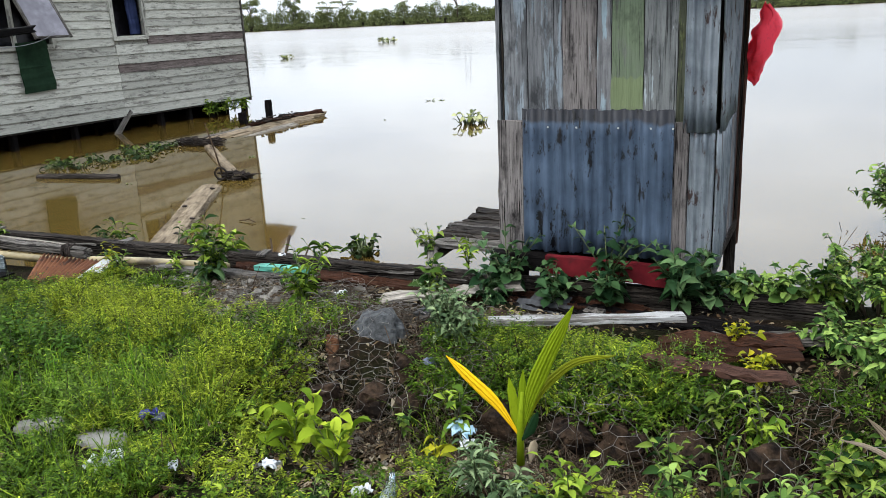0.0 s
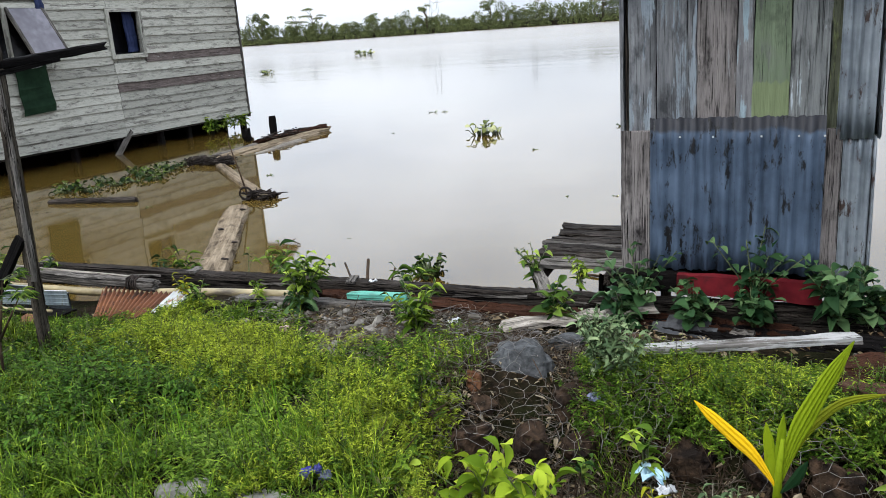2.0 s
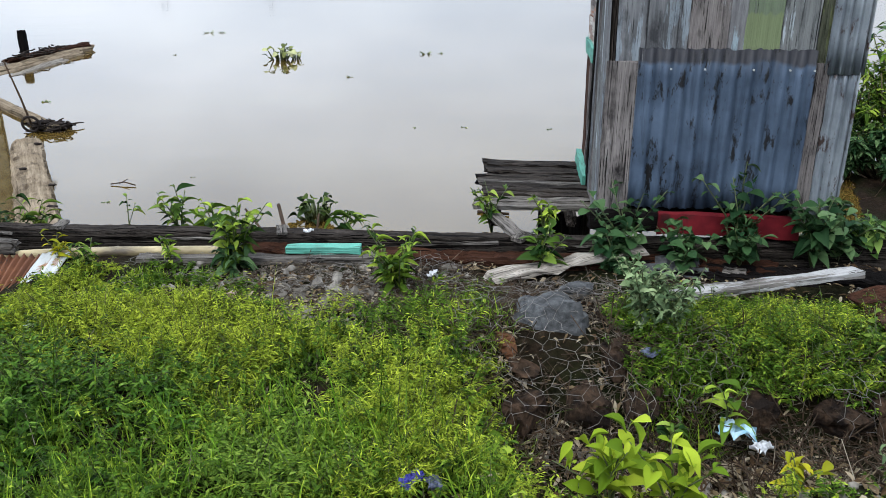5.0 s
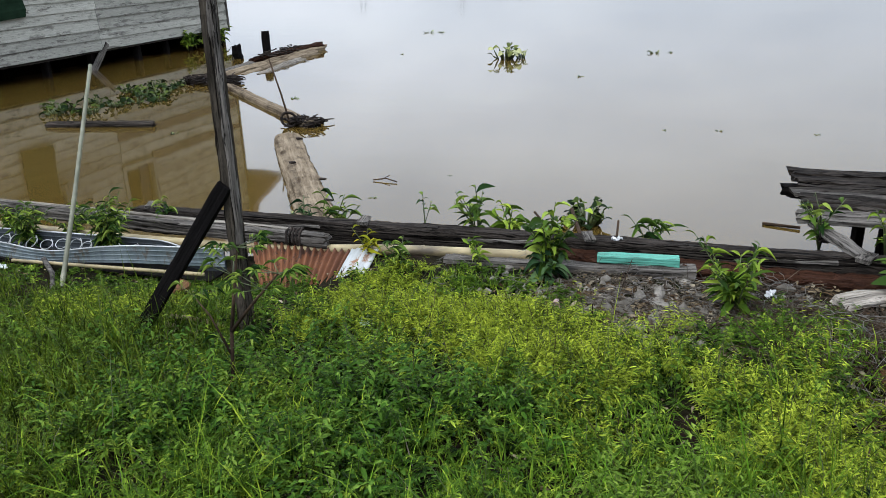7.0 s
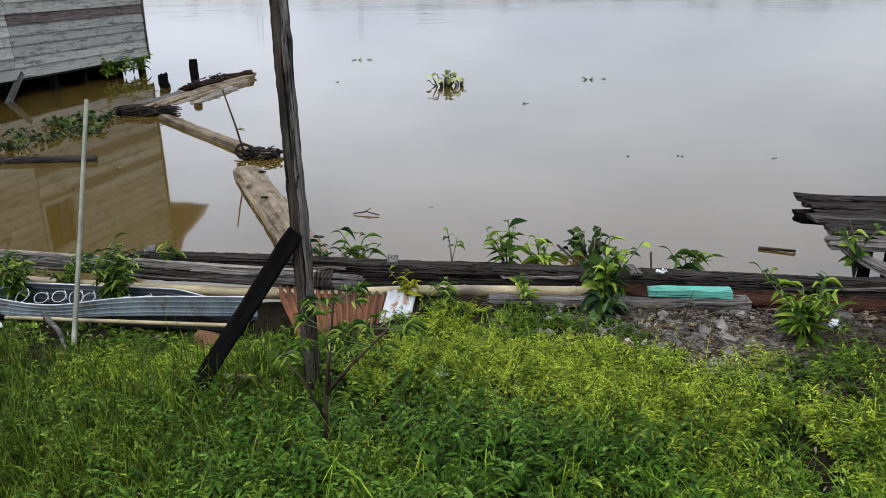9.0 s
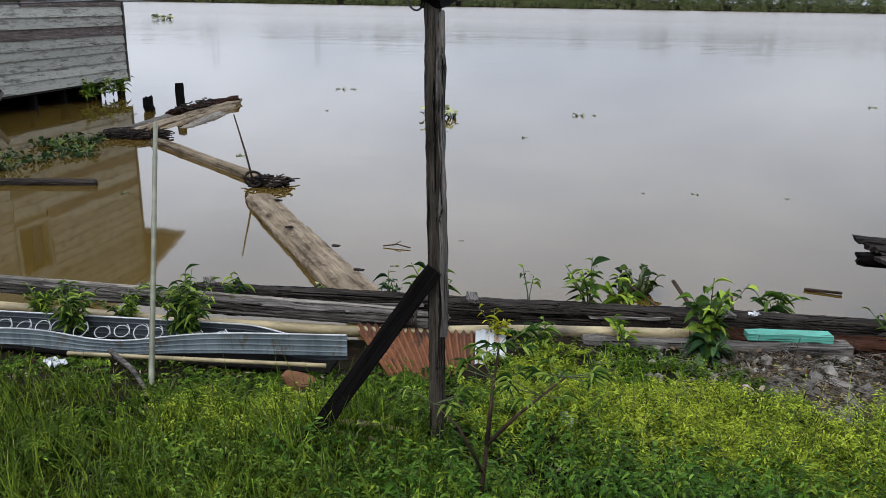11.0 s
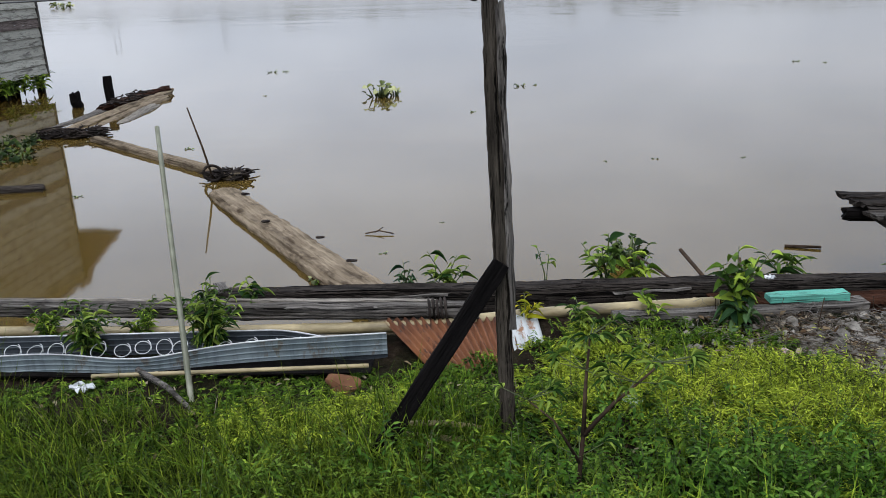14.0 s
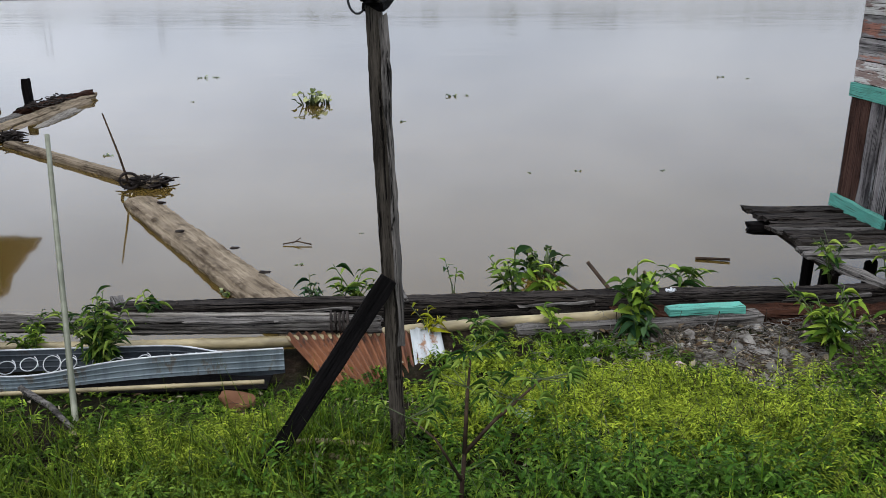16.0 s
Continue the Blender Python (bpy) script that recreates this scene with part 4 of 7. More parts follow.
part("grey_sheet", corrugated(0.135, 0.86, 0.045, 0.018, 6), GREY_ZINC, shed, SHED @ Matrix.Translation((1.105, -0.03, 0.60)), "galvanised corrugated strip")
part("grey_sheet", corrugated(0.17, 0.86, 0.045, 0.018, 8), GREY_ZINC, shed, SHED @ Matrix.Translation((1.07, -0.046, 1.42)), "galvanised corrugated strip")
# right wall: sheet folded round the corner, then boards and a red-brown edge; rear wall
side_turn = SHED @ Matrix.Translation((SW + 0.012, -0.03, 0)) @ Matrix.Rotation(radians(92), 4, "Z")
part("grey_sheet", corrugated(0.86, 0.82, 0.075, 0.02, 16), GREY_ZINC, shed, side_turn @ Matrix.Translation((0, 0, 0.60)), "galvanised corrugated sheet on the side wall")
part("grey_sheet", corrugated(0.98, 0.9, 0.075, 0.02, 17), GREY_ZINC, shed, side_turn @ Matrix.Translation((0, -0.012, 1.42)), "galvanised corrugated sheet on the side wall")
for k in range(3):
    v = 0.90 + k * 0.15
    part("board", plank(S1 - S0, 0.145, 0.02, 0.0025, 4, 0.01, 80 + k), (SHED_BROWN, SHED_GREY, RED_BROWN)[k], shed, along(sp(SW - 0.03, v, S0), sp(SW - 0.03, v, S1), -LEFT))
part("edge_board", plank(1.95, 0.06, 0.05, 0.004, 8), RED_BROWN, shed, along(sp(SW - 0.02, SD - 0.03, 0.5), sp(SW - 0.02, SD - 0.03, S1), OUT))
for k in range(8):
    u = 0.08 + k * 0.155
    part("board", plank(S1 - S0, 0.152, 0.02, 0.0025, 4, 0.01, 90 + k), SHED_GREY, shed, along(sp(u, SD, S0), sp(u, SD, S1), -OUT))
# left wall: boards by the corner, then a door
for k, (v, w, mat) in enumerate(((0.055, 0.10, SHED_GREY), (0.20, 0.18, SHED_PATCH), (0.385, 0.18, SHED_BROWN), (0.535, 0.11, SHED_GREY))):
    part("board", plank(S1 - S0 + 0.08, w, 0.02, 0.0025, 6, 0.01, 50 + k), mat, shed, along(sp(-0.012, v, S0 - 0.08), sp(-0.012, v, S1), LEFT))
door = part("door", plank(S1 - S0, 0.62, 0.015, 0.001, 2), DARK, shed, along(sp(0.02, 0.98, S0), sp(0.02, 0.98, S1), LEFT))
for k, (v, w, mat) in enumerate(((0.765, 0.19, SHED_BROWN), (0.955, 0.17, SHED_BROWN), (1.145, 0.20, SHED_BROWN), (1.265, 0.05, RED_BROWN))):
    part("board", plank(0.72, w - 0.008, 0.02, 0.0025, 5, 0.008, 55 + k), RED_BROWN if v > 1.1 else mat, door, along(sp(-0.004, v, 0.68), sp(-0.004, v, 1.40), LEFT))
part("mint_rail", plank(0.64, 0.09, 0.024, 0.003, 5, 0.01, 61), MINT, door, along(sp(-0.02, 0.66, 1.40), sp(-0.02, 1.30, 1.40), LEFT), "mint-green painted rail")
part("mint_sill", plank(0.66, 0.085, 0.05, 0.003, 5, 0.01, 62), MINT, door, along(sp(-0.03, 0.64, 0.625), sp(-0.03, 1.30, 0.635), LEFT), "mint-green painted sill")
for k, mat in enumerate((PEEL_WHITE, PEEL_RED, PEEL_RED, PEEL_WHITE, SHED_GREY, PEEL_WHITE)):
    z = 1.52 + k * 0.145
    part("board", plank(0.63, 0.138, 0.02, 0.0025, 5, 0.008, 65 + k), mat, door, along(sp(-0.006, 0.665, z), sp(-0.006, 1.295, z), LEFT))
# roof sheet with an overhang
roof_l, roof_r = sp(-0.12, SD / 2, S1 + 0.07), sp(SW + 0.46, SD / 2, S1 + 0.0)
part("roof", plank((roof_r - roof_l).length, SD + 0.35, 0.035, 0.006, 10, 0.03, 12), ROOF_ZINC, shed, along(roof_l, roof_r), "rusted overhanging roof sheet")


def plastic_bag():
    """A wind-blown bag hanging from its gathered top."""
    bm = boulder((0.075, 0.16, 0.30), 4.0, 4, 0.2)
    for v in bm.verts:
        t = (v.co.z + 0.3) / 0.6
        k = 0.25 + 0.9 * math.sin(math.pi * min(max(1 - t, 0.0), 1.0) ** 0.75)
        crease = noise.noise(v.co * 14.0) * 0.028 + noise.noise(v.co * 33.0) * 0.012
        v.co.x = v.co.x * k + 0.03 * math.sin(9 * v.co.z) + crease
        v.co.y = v.co.y * k + 1.4 * crease
    for f in bm.faces:
        f.smooth = True
    return bm


single("plastic_bag", plastic_bag(), PLASTIC_RED, "bright red plastic bag hanging on the shed's side wall", "plastic bag", Matrix.Translation((2.685, 5.47, 1.79)))

# ---- plank landing beside the shed ----
deck = thing("landing", (1.0, 4.9, 0.55), "landing of loose weathered planks beside the shed", "landing")
for k in range(12):
    y = 4.43 + k * 0.0865
    x0 = 0.66 + 0.004 * k + rng.uniform(-0.03, 0.03)
    part("plank", plank(1.31 - x0, 0.074 + 0.007 * rng.normal(), 0.028, 0.004, 8, 0.03, 100 + k), GREY if k in (0, 1, 5) else DARK, deck,
         along((x0, y, 0.585 + 0.006 * rng.normal()), (1.29, y - 0.02, 0.585 + 0.005 * rng.normal())))
part("stub", beam(0.16, 0.07, 0.075, 125, 6, 0.006), BLACK, deck, along((0.66, 5.2, 0.515), (0.80, 5.19, 0.515)))
part("joist", beam(1.05, 0.06, 0.07, 120, 10, 0.006), DARK, deck, along((0.74, 4.35, 0.53), (0.79, 5.33, 0.535)))
part("joist", beam(1.0, 0.06, 0.07, 121, 10, 0.006), DARK, deck, along((1.18, 4.32, 0.535), (1.2, 5.3, 0.535)))
part("bearer", beam(0.62, 0.07, 0.07, 122, 8, 0.006), BLACK, deck, along((0.72, 5.27, 0.475), (1.3, 5.25, 0.475)))
for x, y in ((1.08, 5.22), (1.22, 4.5), (1.24, 5.24), (1.10, 4.56)):
    part("support_post", beam(1.2, 0.075, 0.075, int(x * 50 + y), 6, 0.008, square=0.2), BLACK, deck, along((x, y, -0.75), (x + 0.01, y, 0.46), (0, 1, 0)))
single("loose_board", plank(0.42, 0.07, 0.025, 0.004, 5, 0.02, 131), GREY, "split grey board leaning from the landing onto the timber", "board", along((0.70, 4.4, 0.56), (0.86, 4.02, 0.54)))

# ---- timbers on the edge of the bank ----
edge = thing("edge_timber", (0.0, 4.08, 0.44), "long dark weathered timber laid along the river's edge", "timber")
part("beam", beam(6.4, 0.137, 0.152, 140, 240, 0.006, 48, 0.75, 0.05, 0.009), DARK, edge, along((-3.22, 4.09, 0.458), (3.1, 4.02, 0.455)))
for k, x in enumerate((-2.9, -1.3, 0.35, 1.15, 2.4)):
    part("nail", tubes("nail", [([(x, 4.055 - 0.011 * x, 0.51), (x + 0.006, 4.055 - 0.011 * x, 0.535)], (0.004, 0.006))], 6), ROOT, edge, label="rusted nail")
for k, (x, ln) in enumerate(((-2.5, 0.5), (-1.1, 0.34), (0.3, 0.42), (1.0, 0.3))):
    part("splinter", plank(ln, 0.018, 0.012, 0.003, 6, 0.05, 400 + k), GREY, edge, along((x, 3.995 - 0.011 * x, 0.49), (x + ln, 3.985 - 0.011 * x, 0.505)), label="grey splinter lifting off the timber")
single("rotten_timber", beam(2.7, 0.24, 0.22, 141, 110, 0.012, 46, 0.7, 0.12, 0.022), ROT, "heavy rotten red-brown timber below the edge timber", "timber",
       along((0.1, 3.93, 0.365), (1.5, 3.88, 0.355)))
single("rotten_timber", beam(2.1, 0.22, 0.24, 142, 90, 0.012, 46, 0.7, 0.12, 0.02), BLACK, "heavy blackened timber lying in front of the shed", "timber",
       along((1.5, 3.84, 0.33), (3.35, 3.62, 0.36)))
side = thing("side_timber", (-4.7, 4.19, 0.49), "long pale-topped pole roped to the edge timber", "timber")
part("beam", beam(5.6, 0.077, 0.087, 143, 200, 0.004, 32, 0.5, 0.05, 0.006), GREY, side, along((-7.4, 4.23, 0.512), (-1.96, 3.80, 0.508)))
for k, (t, ln) in enumerate(((0.55, 0.5), (0.7, 0.35), (0.85, 0.4))):
    q = Vector((-7.4, 4.185, 0.535)).lerp(Vector((-1.96, 3.757, 0.53)), t)
    part("splinter", plank(ln, 0.014, 0.01, 0.003, 6, 0.05, 420 + k), GREY, side, along(q, q + Vector((ln, -0.085 * ln, 0.008))), label="grey splinter lifting off the timber")
# pale strip laid on top, standing in for light caught by the upper edge
part("worn_edge", beam(5.3, 0.03, 0.02, 144, 120, 0.003, 12, 0.5, 0.08), PALE, side, along((-7.3, 4.235, 0.553), (-2.2, 3.832, 0.550)), label="pale strip added for the light on the upper edge")
part("rope_tie", tubes("rope", [([(-2.10 + 0.0035 * j, 3.81 + 0.055 * math.cos(j * 1.1), 0.508 + 0.055 * math.sin(j * 1.1)) for j in range(30)], 0.008)]), ROOT,
     side, label="dark rope wound round the pole's end")
for (x, y), ang in (((-3.2, 4.12), 25), ((-0.46, 4.055), 15), ((0.88, 4.0), -25), ((-1.75, 4.08), 10)):
    single("wood_cleat", plank(0.13, 0.06, 0.02, 0.003, 3, 0.01, int(ang + 200)), GREY, "small wooden cleat nailed across the edge timber", "cleat",
           pose(x, y, 0.535, 4, 3, 90 + ang), "cleats on the timber")


def bamboo_pole(name, pts, rad, material, label, gap=0.28):
    """A bamboo pole with its swollen joints."""
    p = np.asarray(pts, float)
    seg = np.linalg.norm(np.diff(p, axis=0), axis=1)
    s = np.concatenate([[0], np.cumsum(seg)])
    at, out, rr = 0.0, [], []
    while at < s[-1]:
        for d, k in ((0.0, 1.0), (0.012, 1.14), (0.024, 1.0)):
            q = min(at + d, s[-1])
            out.append([np.interp(q, s, p[:, j]) for j in range(3)])
            rr.append(k)
        at += gap
    out.append(list(p[-1]))
    rr.append(1.0)
    rr = np.array(rr) * np.interp(np.linspace(0, 1, len(rr)), [0, 1], rad)
    return single(name, tubes(name, [(out, rr)], 10), material, label, "bamboo pole")


bamboo_pole("bamboo_pole", [(-7.2, 4.03, 0.43), (-4.44, 3.865, 0.435), (-3.22, 3.785, 0.435), (-2.2, 3.765, 0.44), (-1.49, 3.84, 0.465), (-0.64, 3.875, 0.475)], (0.026, 0.03), BAMBOO, "long yellowed bamboo pole lying along the timber")
bamboo_pole("bamboo_pole", [(-3.6, 3.36, 0.425), (-2.36, 3.34, 0.45)], (0.010, 0.010), BAMBOO, "thin grey bamboo rod lying in the grass")
bamboo_pole("bamboo_stake", [(-3.06, 3.04, 0.28), (-3.2, 3.46, 0.74), (-3.387, 4.03, 1.417)], (0.0135, 0.011), BAMBOO_GREEN, "thin bamboo stake leaning upright out of the grass", 0.33)
bamboo_pole("bamboo_pole", [(-2.2, 2.76, 0.46), (-1.9, 2.69, 0.46)], (0.012, 0.012), BAMBOO, "short broken bamboo stick behind the brace", 0.2)
bamboo_pole("bamboo_pole", [(-1.75, 3.66, 0.40), (-0.9, 3.72, 0.41)], (0.012, 0.013), BAMBOO, "thin bamboo rod below the timber", 0.25)
single("crooked_branch", tubes("branch", [([(-3.4, 3.38, 0.44), (-3.22, 3.23, 0.43), (-3.05, 3.03, 0.42)], (0.016, 0.014, 0.010))]), GREY, "crooked dry branch lying in the grass", "branch")

# mint block and boards in front of the timber
single("mint_board", plank(0.40, 0.075, 0.035, 0.002, 5, 0.004, 150), MINT, "short mint-green painted board on a grey plank", "board", along((-0.385, 3.875, 0.492), (0.005, 3.89, 0.494)))
single("grey_plank", plank(1.25, 0.1, 0.075, 0.005, 8, 0.03, 151), GREY, "grey weathered plank below the edge timber", "board", along((-1.18, 3.80, 0.43), (0.07, 3.86, 0.435)))
single("split_board", plank(0.78, 0.11, 0.03, 0.008, 10, 0.06, 152), PALE, "split bleached board lying against the timber", "board", along((0.76, 3.62, 0.465), (1.45, 3.85, 0.53)))
single("white_board", plank(0.98, 0.08, 0.03, 0.003, 8, 0.02, 153), WHITE_WOOD, "peeling white-painted board across the rubble", "board", along((1.55, 3.26, 0.535), (2.46, 3.53, 0.555)))
for k, (a, b, mat, w) in enumerate((((2.42, 3.33, 0.50), (3.0, 3.42, 0.53), ROT, 0.16), ((2.42, 3.18, 0.50), (2.98, 3.2, 0.55), ROT, 0.12), ((2.40, 3.04, 0.52), (2.95, 2.86, 0.58), RED_BROWN, 0.1), ((2.5, 3.42, 0.47), (3.2, 3.62, 0.5), GREY, 0.12))):
    single("rotten_board", plank((Vector(b) - Vector(a)).length, w, 0.03, 0.01, 10, 0.06, 160 + k), mat, "rotten red-brown board among the weeds", "board", along(a, b), "rotten boards")

# rusted sheet
rust_sheet = thing("roofing_sheet", (-2.0, 3.6, 0.4), "rusted corrugated sheet with a flaked white edge in the grass", "metal sheet")
flat = Matrix.Translation((-2.30, 3.34, 0.375)) @ Matrix.Rotation(radians(3), 4, "Z") @ Matrix.Rotation(radians(-78), 4, "X")
part("sheet", corrugated(0.63, 0.45, 0.04, 0.022, 9, ragged=0.006, taper=0.25), RUST_ZINC, rust_sheet, flat)
part("pale_edge", corrugated(0.15, 0.46, 0.05, 0.007, 10, ragged=0.012), WHITE_ZINC, rust_sheet, flat @ Matrix.Translation((0.61, -0.004, 0.0)), "white flaking edge of the sheet")

# long sheet-metal trough with coil springs
trough = thing("spring_trough", (-3.5, 3.5, 0.45), "long dented blue-grey sheet-metal trough filled with white wire coils", "trough")


def strip(pts, low, high, thick=0.006):
    """An upright metal strip along a line of points, ribbed lengthwise, with a rolled upper lip."""
    p = np.asarray(pts, float)
    n = len(p)
    rows = []
    for f, d in ((0.0, 0.0), (0.16, 0.002), (0.19, -0.004), (0.22, 0.002), (0.44, 0.004), (0.47, -0.003), (0.50, 0.004), (0.72, 0.002), (0.75, -0.004), (0.78, 0.001), (0.95, 0.0), (1.0, 0.003), (0.97, 0.007)):
        q = p.copy()
        q[:, 2] += low + (high - low) * f
        q[:, 1] += d
        rows.append(q)
    c = len(rows)
    v = np.stack(rows, 1).reshape(-1, 3)
    i, k = np.meshgrid(np.arange(n - 1), np.arange(c - 1), indexing="ij")
    q = np.stack([i * c + k, (i + 1) * c + k, (i + 1) * c + k + 1, i * c + k + 1], -1).reshape(-1, 4)
    both = np.concatenate([v, v + (0, thick, 0)])
    return mesh_from("strip", both, [np.concatenate([q, q[:, ::-1] + len(v)])], False)


xs = np.linspace(-6.0, -2.28, 60)
dent = -0.055 * np.exp(-(((xs + 3.42) / 0.32) ** 2))
sag = np.interp(xs, [-6.0, -4.2, -3.46, -3.0, -2.28], [-0.12, -0.10, -0.037, -0.022, 0.022])
tf = np.stack([xs, 3.42 + 0.06 * (-2.33 - xs) + dent, 0.423 + dent * 0.75 + sag], -1)
tb = np.stack([xs, 3.60 + 0.045 * (-2.33 - xs) - 0.17 * smooth(-2.85, -2.33, xs), np.interp(xs, [-6.0, -4.25, -3.15, -2.6, -2.28], [0.34, 0.36, 0.382, 0.39, 0.435])], -1)
part("front_panel", strip(tf, 0.022 - dent * 0.65, 0.125), TROUGH, trough)
# shade inside the trough is painted on the back panel by its darker sheet
part("back_panel", strip(tb, 0.01, 0.12), TROUGH_SHADED, trough)
for line, high in ((tf, 0.125), (tb, 0.12)):
    part("lip", tubes("lip", [([(x, y, z + high) for x, y, z in line], 0.0042)], 6), COIL, trough, label="pale rolled lip of the sheet")
part("bottom", plank(3.6, 0.16, 0.01, 0.002, 6), BLACK, trough, along((-5.9, 3.68, 0.35), (-2.4, 3.46, 0.39)))
for j in range(28):
    x = -2.62 - j * 0.104 + 0.009 * rng.normal()
    yy = 3.51 + 0.05 * (-2.33 - x) + 0.01 * rng.normal()
    a0, tilt = rng.uniform(0, 6), rng.uniform(0.1, 0.5)
    ring = [(x + 0.037 * math.cos(a), yy + 0.03 * math.sin(a), np.interp(x, [-6.0, -4.25, -2.6], [0.41, 0.43, 0.468]) + 0.027 * math.sin(a) * (0.7 + tilt) + 0.006 * math.sin(a + a0) + 0.002 * a) for a in np.linspace(0, 7.4, 30)]
    part("coil", tubes("coil", [(ring, 0.0024)], 5), COIL, trough)

# leaning post with its brace and cable
post = thing("post", (-1.787, 2.755, 0.4), "tall dark weathered post with a diagonal brace", "post")
part("pole", beam(2.15, 0.054, 0.056, 170, 90, 0.004, 32, 0.85, 0.0, 0.004), POST_WOOD, post, along((-1.782, 2.745, 0.30), (-1.854, 2.885, 2.42), (0, 1, 0)))
part("splint", plank(1.1, 0.022, 0.02, 0.004, 14, 0.05, 171), GREY, post, along((-1.771, 2.765, 0.9), (-1.807, 2.83, 1.95), (0, -1, 0)))
part("brace", beam(0.93, 0.066, 0.03, 172, 16, 0.004, 12, 0.9, 0.0), BLACK, post, along((-2.325, 2.636, 0.37), (-1.815, 2.765, 1.12), (0, -1, 0.2)))
part("arm", beam(0.72, 0.05, 0.05, 173, 12, 0.005), BLACK, post, along((-1.845, 2.83, 2.06), (-1.725, 3.51, 2.125)))
part("bracket", plank(0.4, 0.07, 0.025, 0.003, 4), BLACK, post, along((-1.84, 2.84, 2.02), (-1.78, 3.22, 2.07)))
cable = [(-1.845 - 8.505 * t, 2.85 + 8.65 * t, 2.08 + 0.1 * t - 0.55 * t * (1 - t)) for t in np.linspace(0, 1, 30)]
cable2 = [(-1.845 - 8.505 * t, 2.85 + 7.65 * t, 2.10 - 0.15 * t - 0.3 * t * (1 - t)) for t in np.linspace(0, 1, 30)]
single("cable", tubes("cable", [(cable, 0.005), (cable2, 0.005)]), CABLE, "thin black cable slung between the post and the house", "cable")
single("cable_loop", tubes("loop", [([(-1.89 - 0.03 * math.sin(a), 2.84, 2.05 + 0.05 * math.cos(a)) for a in np.linspace(0, 5.5, 16)], 0.004)]), CABLE, "loop of cable hung on the post", "cable")

# ---- logs and wrack on the water ----
floating = thing("floating_log", (-3.4, 6.6, 0), "broad sun-bleached log floating out from the bank", "log")
part("trunk", beam(3.95, 0.31, 0.15, 180, 80, 0.016, 30, 0.45, 0.12, 0.004), TAN, floating, along((-4.23, 8.07, 0.0), (-2.24, 4.66, 0.05)))
for t, o in ((0.1, 0.06), (0.37, -0.08), (0.55, 0.1), (0.72, 0.07)):
    p = Vector((-4.21, 8.09, 0.085)).lerp(Vector((-2.20, 4.66, 0.135)), t)
    part("knot", boulder((0.045, 0.02, 0.014), t * 10, 2), ROOT, floating, Matrix.Translation(p + Vector((o, o * 0.55, 0))))
single("floating_log", beam(3.45, 0.17, 0.10, 181, 110, 0.008, 32, 0.5, 0.12, 0.010), TAN, "long weathered log floating end to end with another", "log", along((-6.78, 11.22, 0.02), (-4.32, 8.78, 0.03)))
raft = thing("driftwood_raft", (-7.3, 14.0, 0), "low driftwood raft with dark debris beside the house", "driftwood")
for k, (a, b, w, h, mat) in enumerate((((-7.62, 12.2, -0.02), (-7.32, 15.95, 0.03), 0.24, 0.14, TAN), ((-7.92, 12.6, -0.03), (-7.62, 15.3, 0.01), 0.2, 0.12, GREY), ((-7.30, 12.7, -0.03), (-7.16, 15.2, 0.02), 0.2, 0.12, TAN),
                                       ((-7.02, 12.75, -0.03), (-7.05, 14.3, 0.0), 0.22, 0.1, PALE), ((-7.72, 13.9, 0.06), (-7.32, 15.85, 0.11), 0.16, 0.12, ROT), ((-7.85, 14.3, 0.05), (-7.55, 15.6, 0.08), 0.14, 0.1, BLACK))):
    part("log", beam((Vector(b) - Vector(a)).length, w, h, 300 + k, 30, 0.03, 10, 0.2, 0.2), mat, raft, along(a, b))
single("mooring_stump", beam(0.75, 0.15, 0.14, 184, 10, 0.014, 10, 0.3, 0.02), BLACK, "dark upright stump standing out of the water", "stump", along((-7.98, 14.86, -0.28), (-8.0, 14.87, 0.49), (0, 1, 0)))
single("mooring_stump", beam(0.55, 0.18, 0.16, 185, 10, 0.03, 10, 0.3, 0.1), BLACK, "short rotten stump standing out of the water", "stump", along((-8.40, 14.5, -0.32), (-8.47, 14.52, 0.17), (0, 1, 0)))
single("floating_log", beam(1.4, 0.11, 0.10, 186, 24, 0.01, 10, 0.2, 0.04), DARK, "short dark log floating beside the house", "log", along((-7.68, 8.30, 0.015), (-6.27, 8.5, 0.02)))


def root_tangle(name, at, size, n, label, seed):
    r = np.random.default_rng(seed)
    runs = []
    for _ in range(n):
        p = np.array(at) + r.uniform(-1, 1, 3) * size
        w = r.normal(0, 1, 3) * (1, 1, 0.12)
        pts = []
        for _ in range(7):
            pts.append(tuple((*p[:2], max(p[2], -0.03))))
            w = w * 0.8 + r.normal(0, 0.6, 3) * (1, 1, 0.15)
            p = p + np.clip(w, -1, 1) * 0.024
        runs.append((pts, np.linspace(0.015, 0.006, 7)))
    return single(name, tubes(name, runs), ROOT, label, "driftwood", kind="stuff")


root_tangle("root_tangle", (-4.38, 8.82, 0.05), (0.20, 0.10, 0.05), 110, "dark knot of roots and rope between the logs", 11)
root_tangle("root_tangle", (-7.28, 11.6, 0.06), (0.46, 0.15, 0.06), 260, "dark heap of roots at the end of the raft", 12)
root_tangle("root_tangle", (-7.55, 14.6, 0.14), (0.16, 0.8, 0.04), 110, "dark debris lying on the raft", 13)
single("mooring_ring", tubes("ring", [([(-4.50 + 0.10 * math.cos(a), 8.66, 0.10 + 0.085 * math.sin(a)) for a in np.linspace(0, 6.4, 24)], 0.016)]), ROOT, "thick ring of rope on the log's end", "rope")
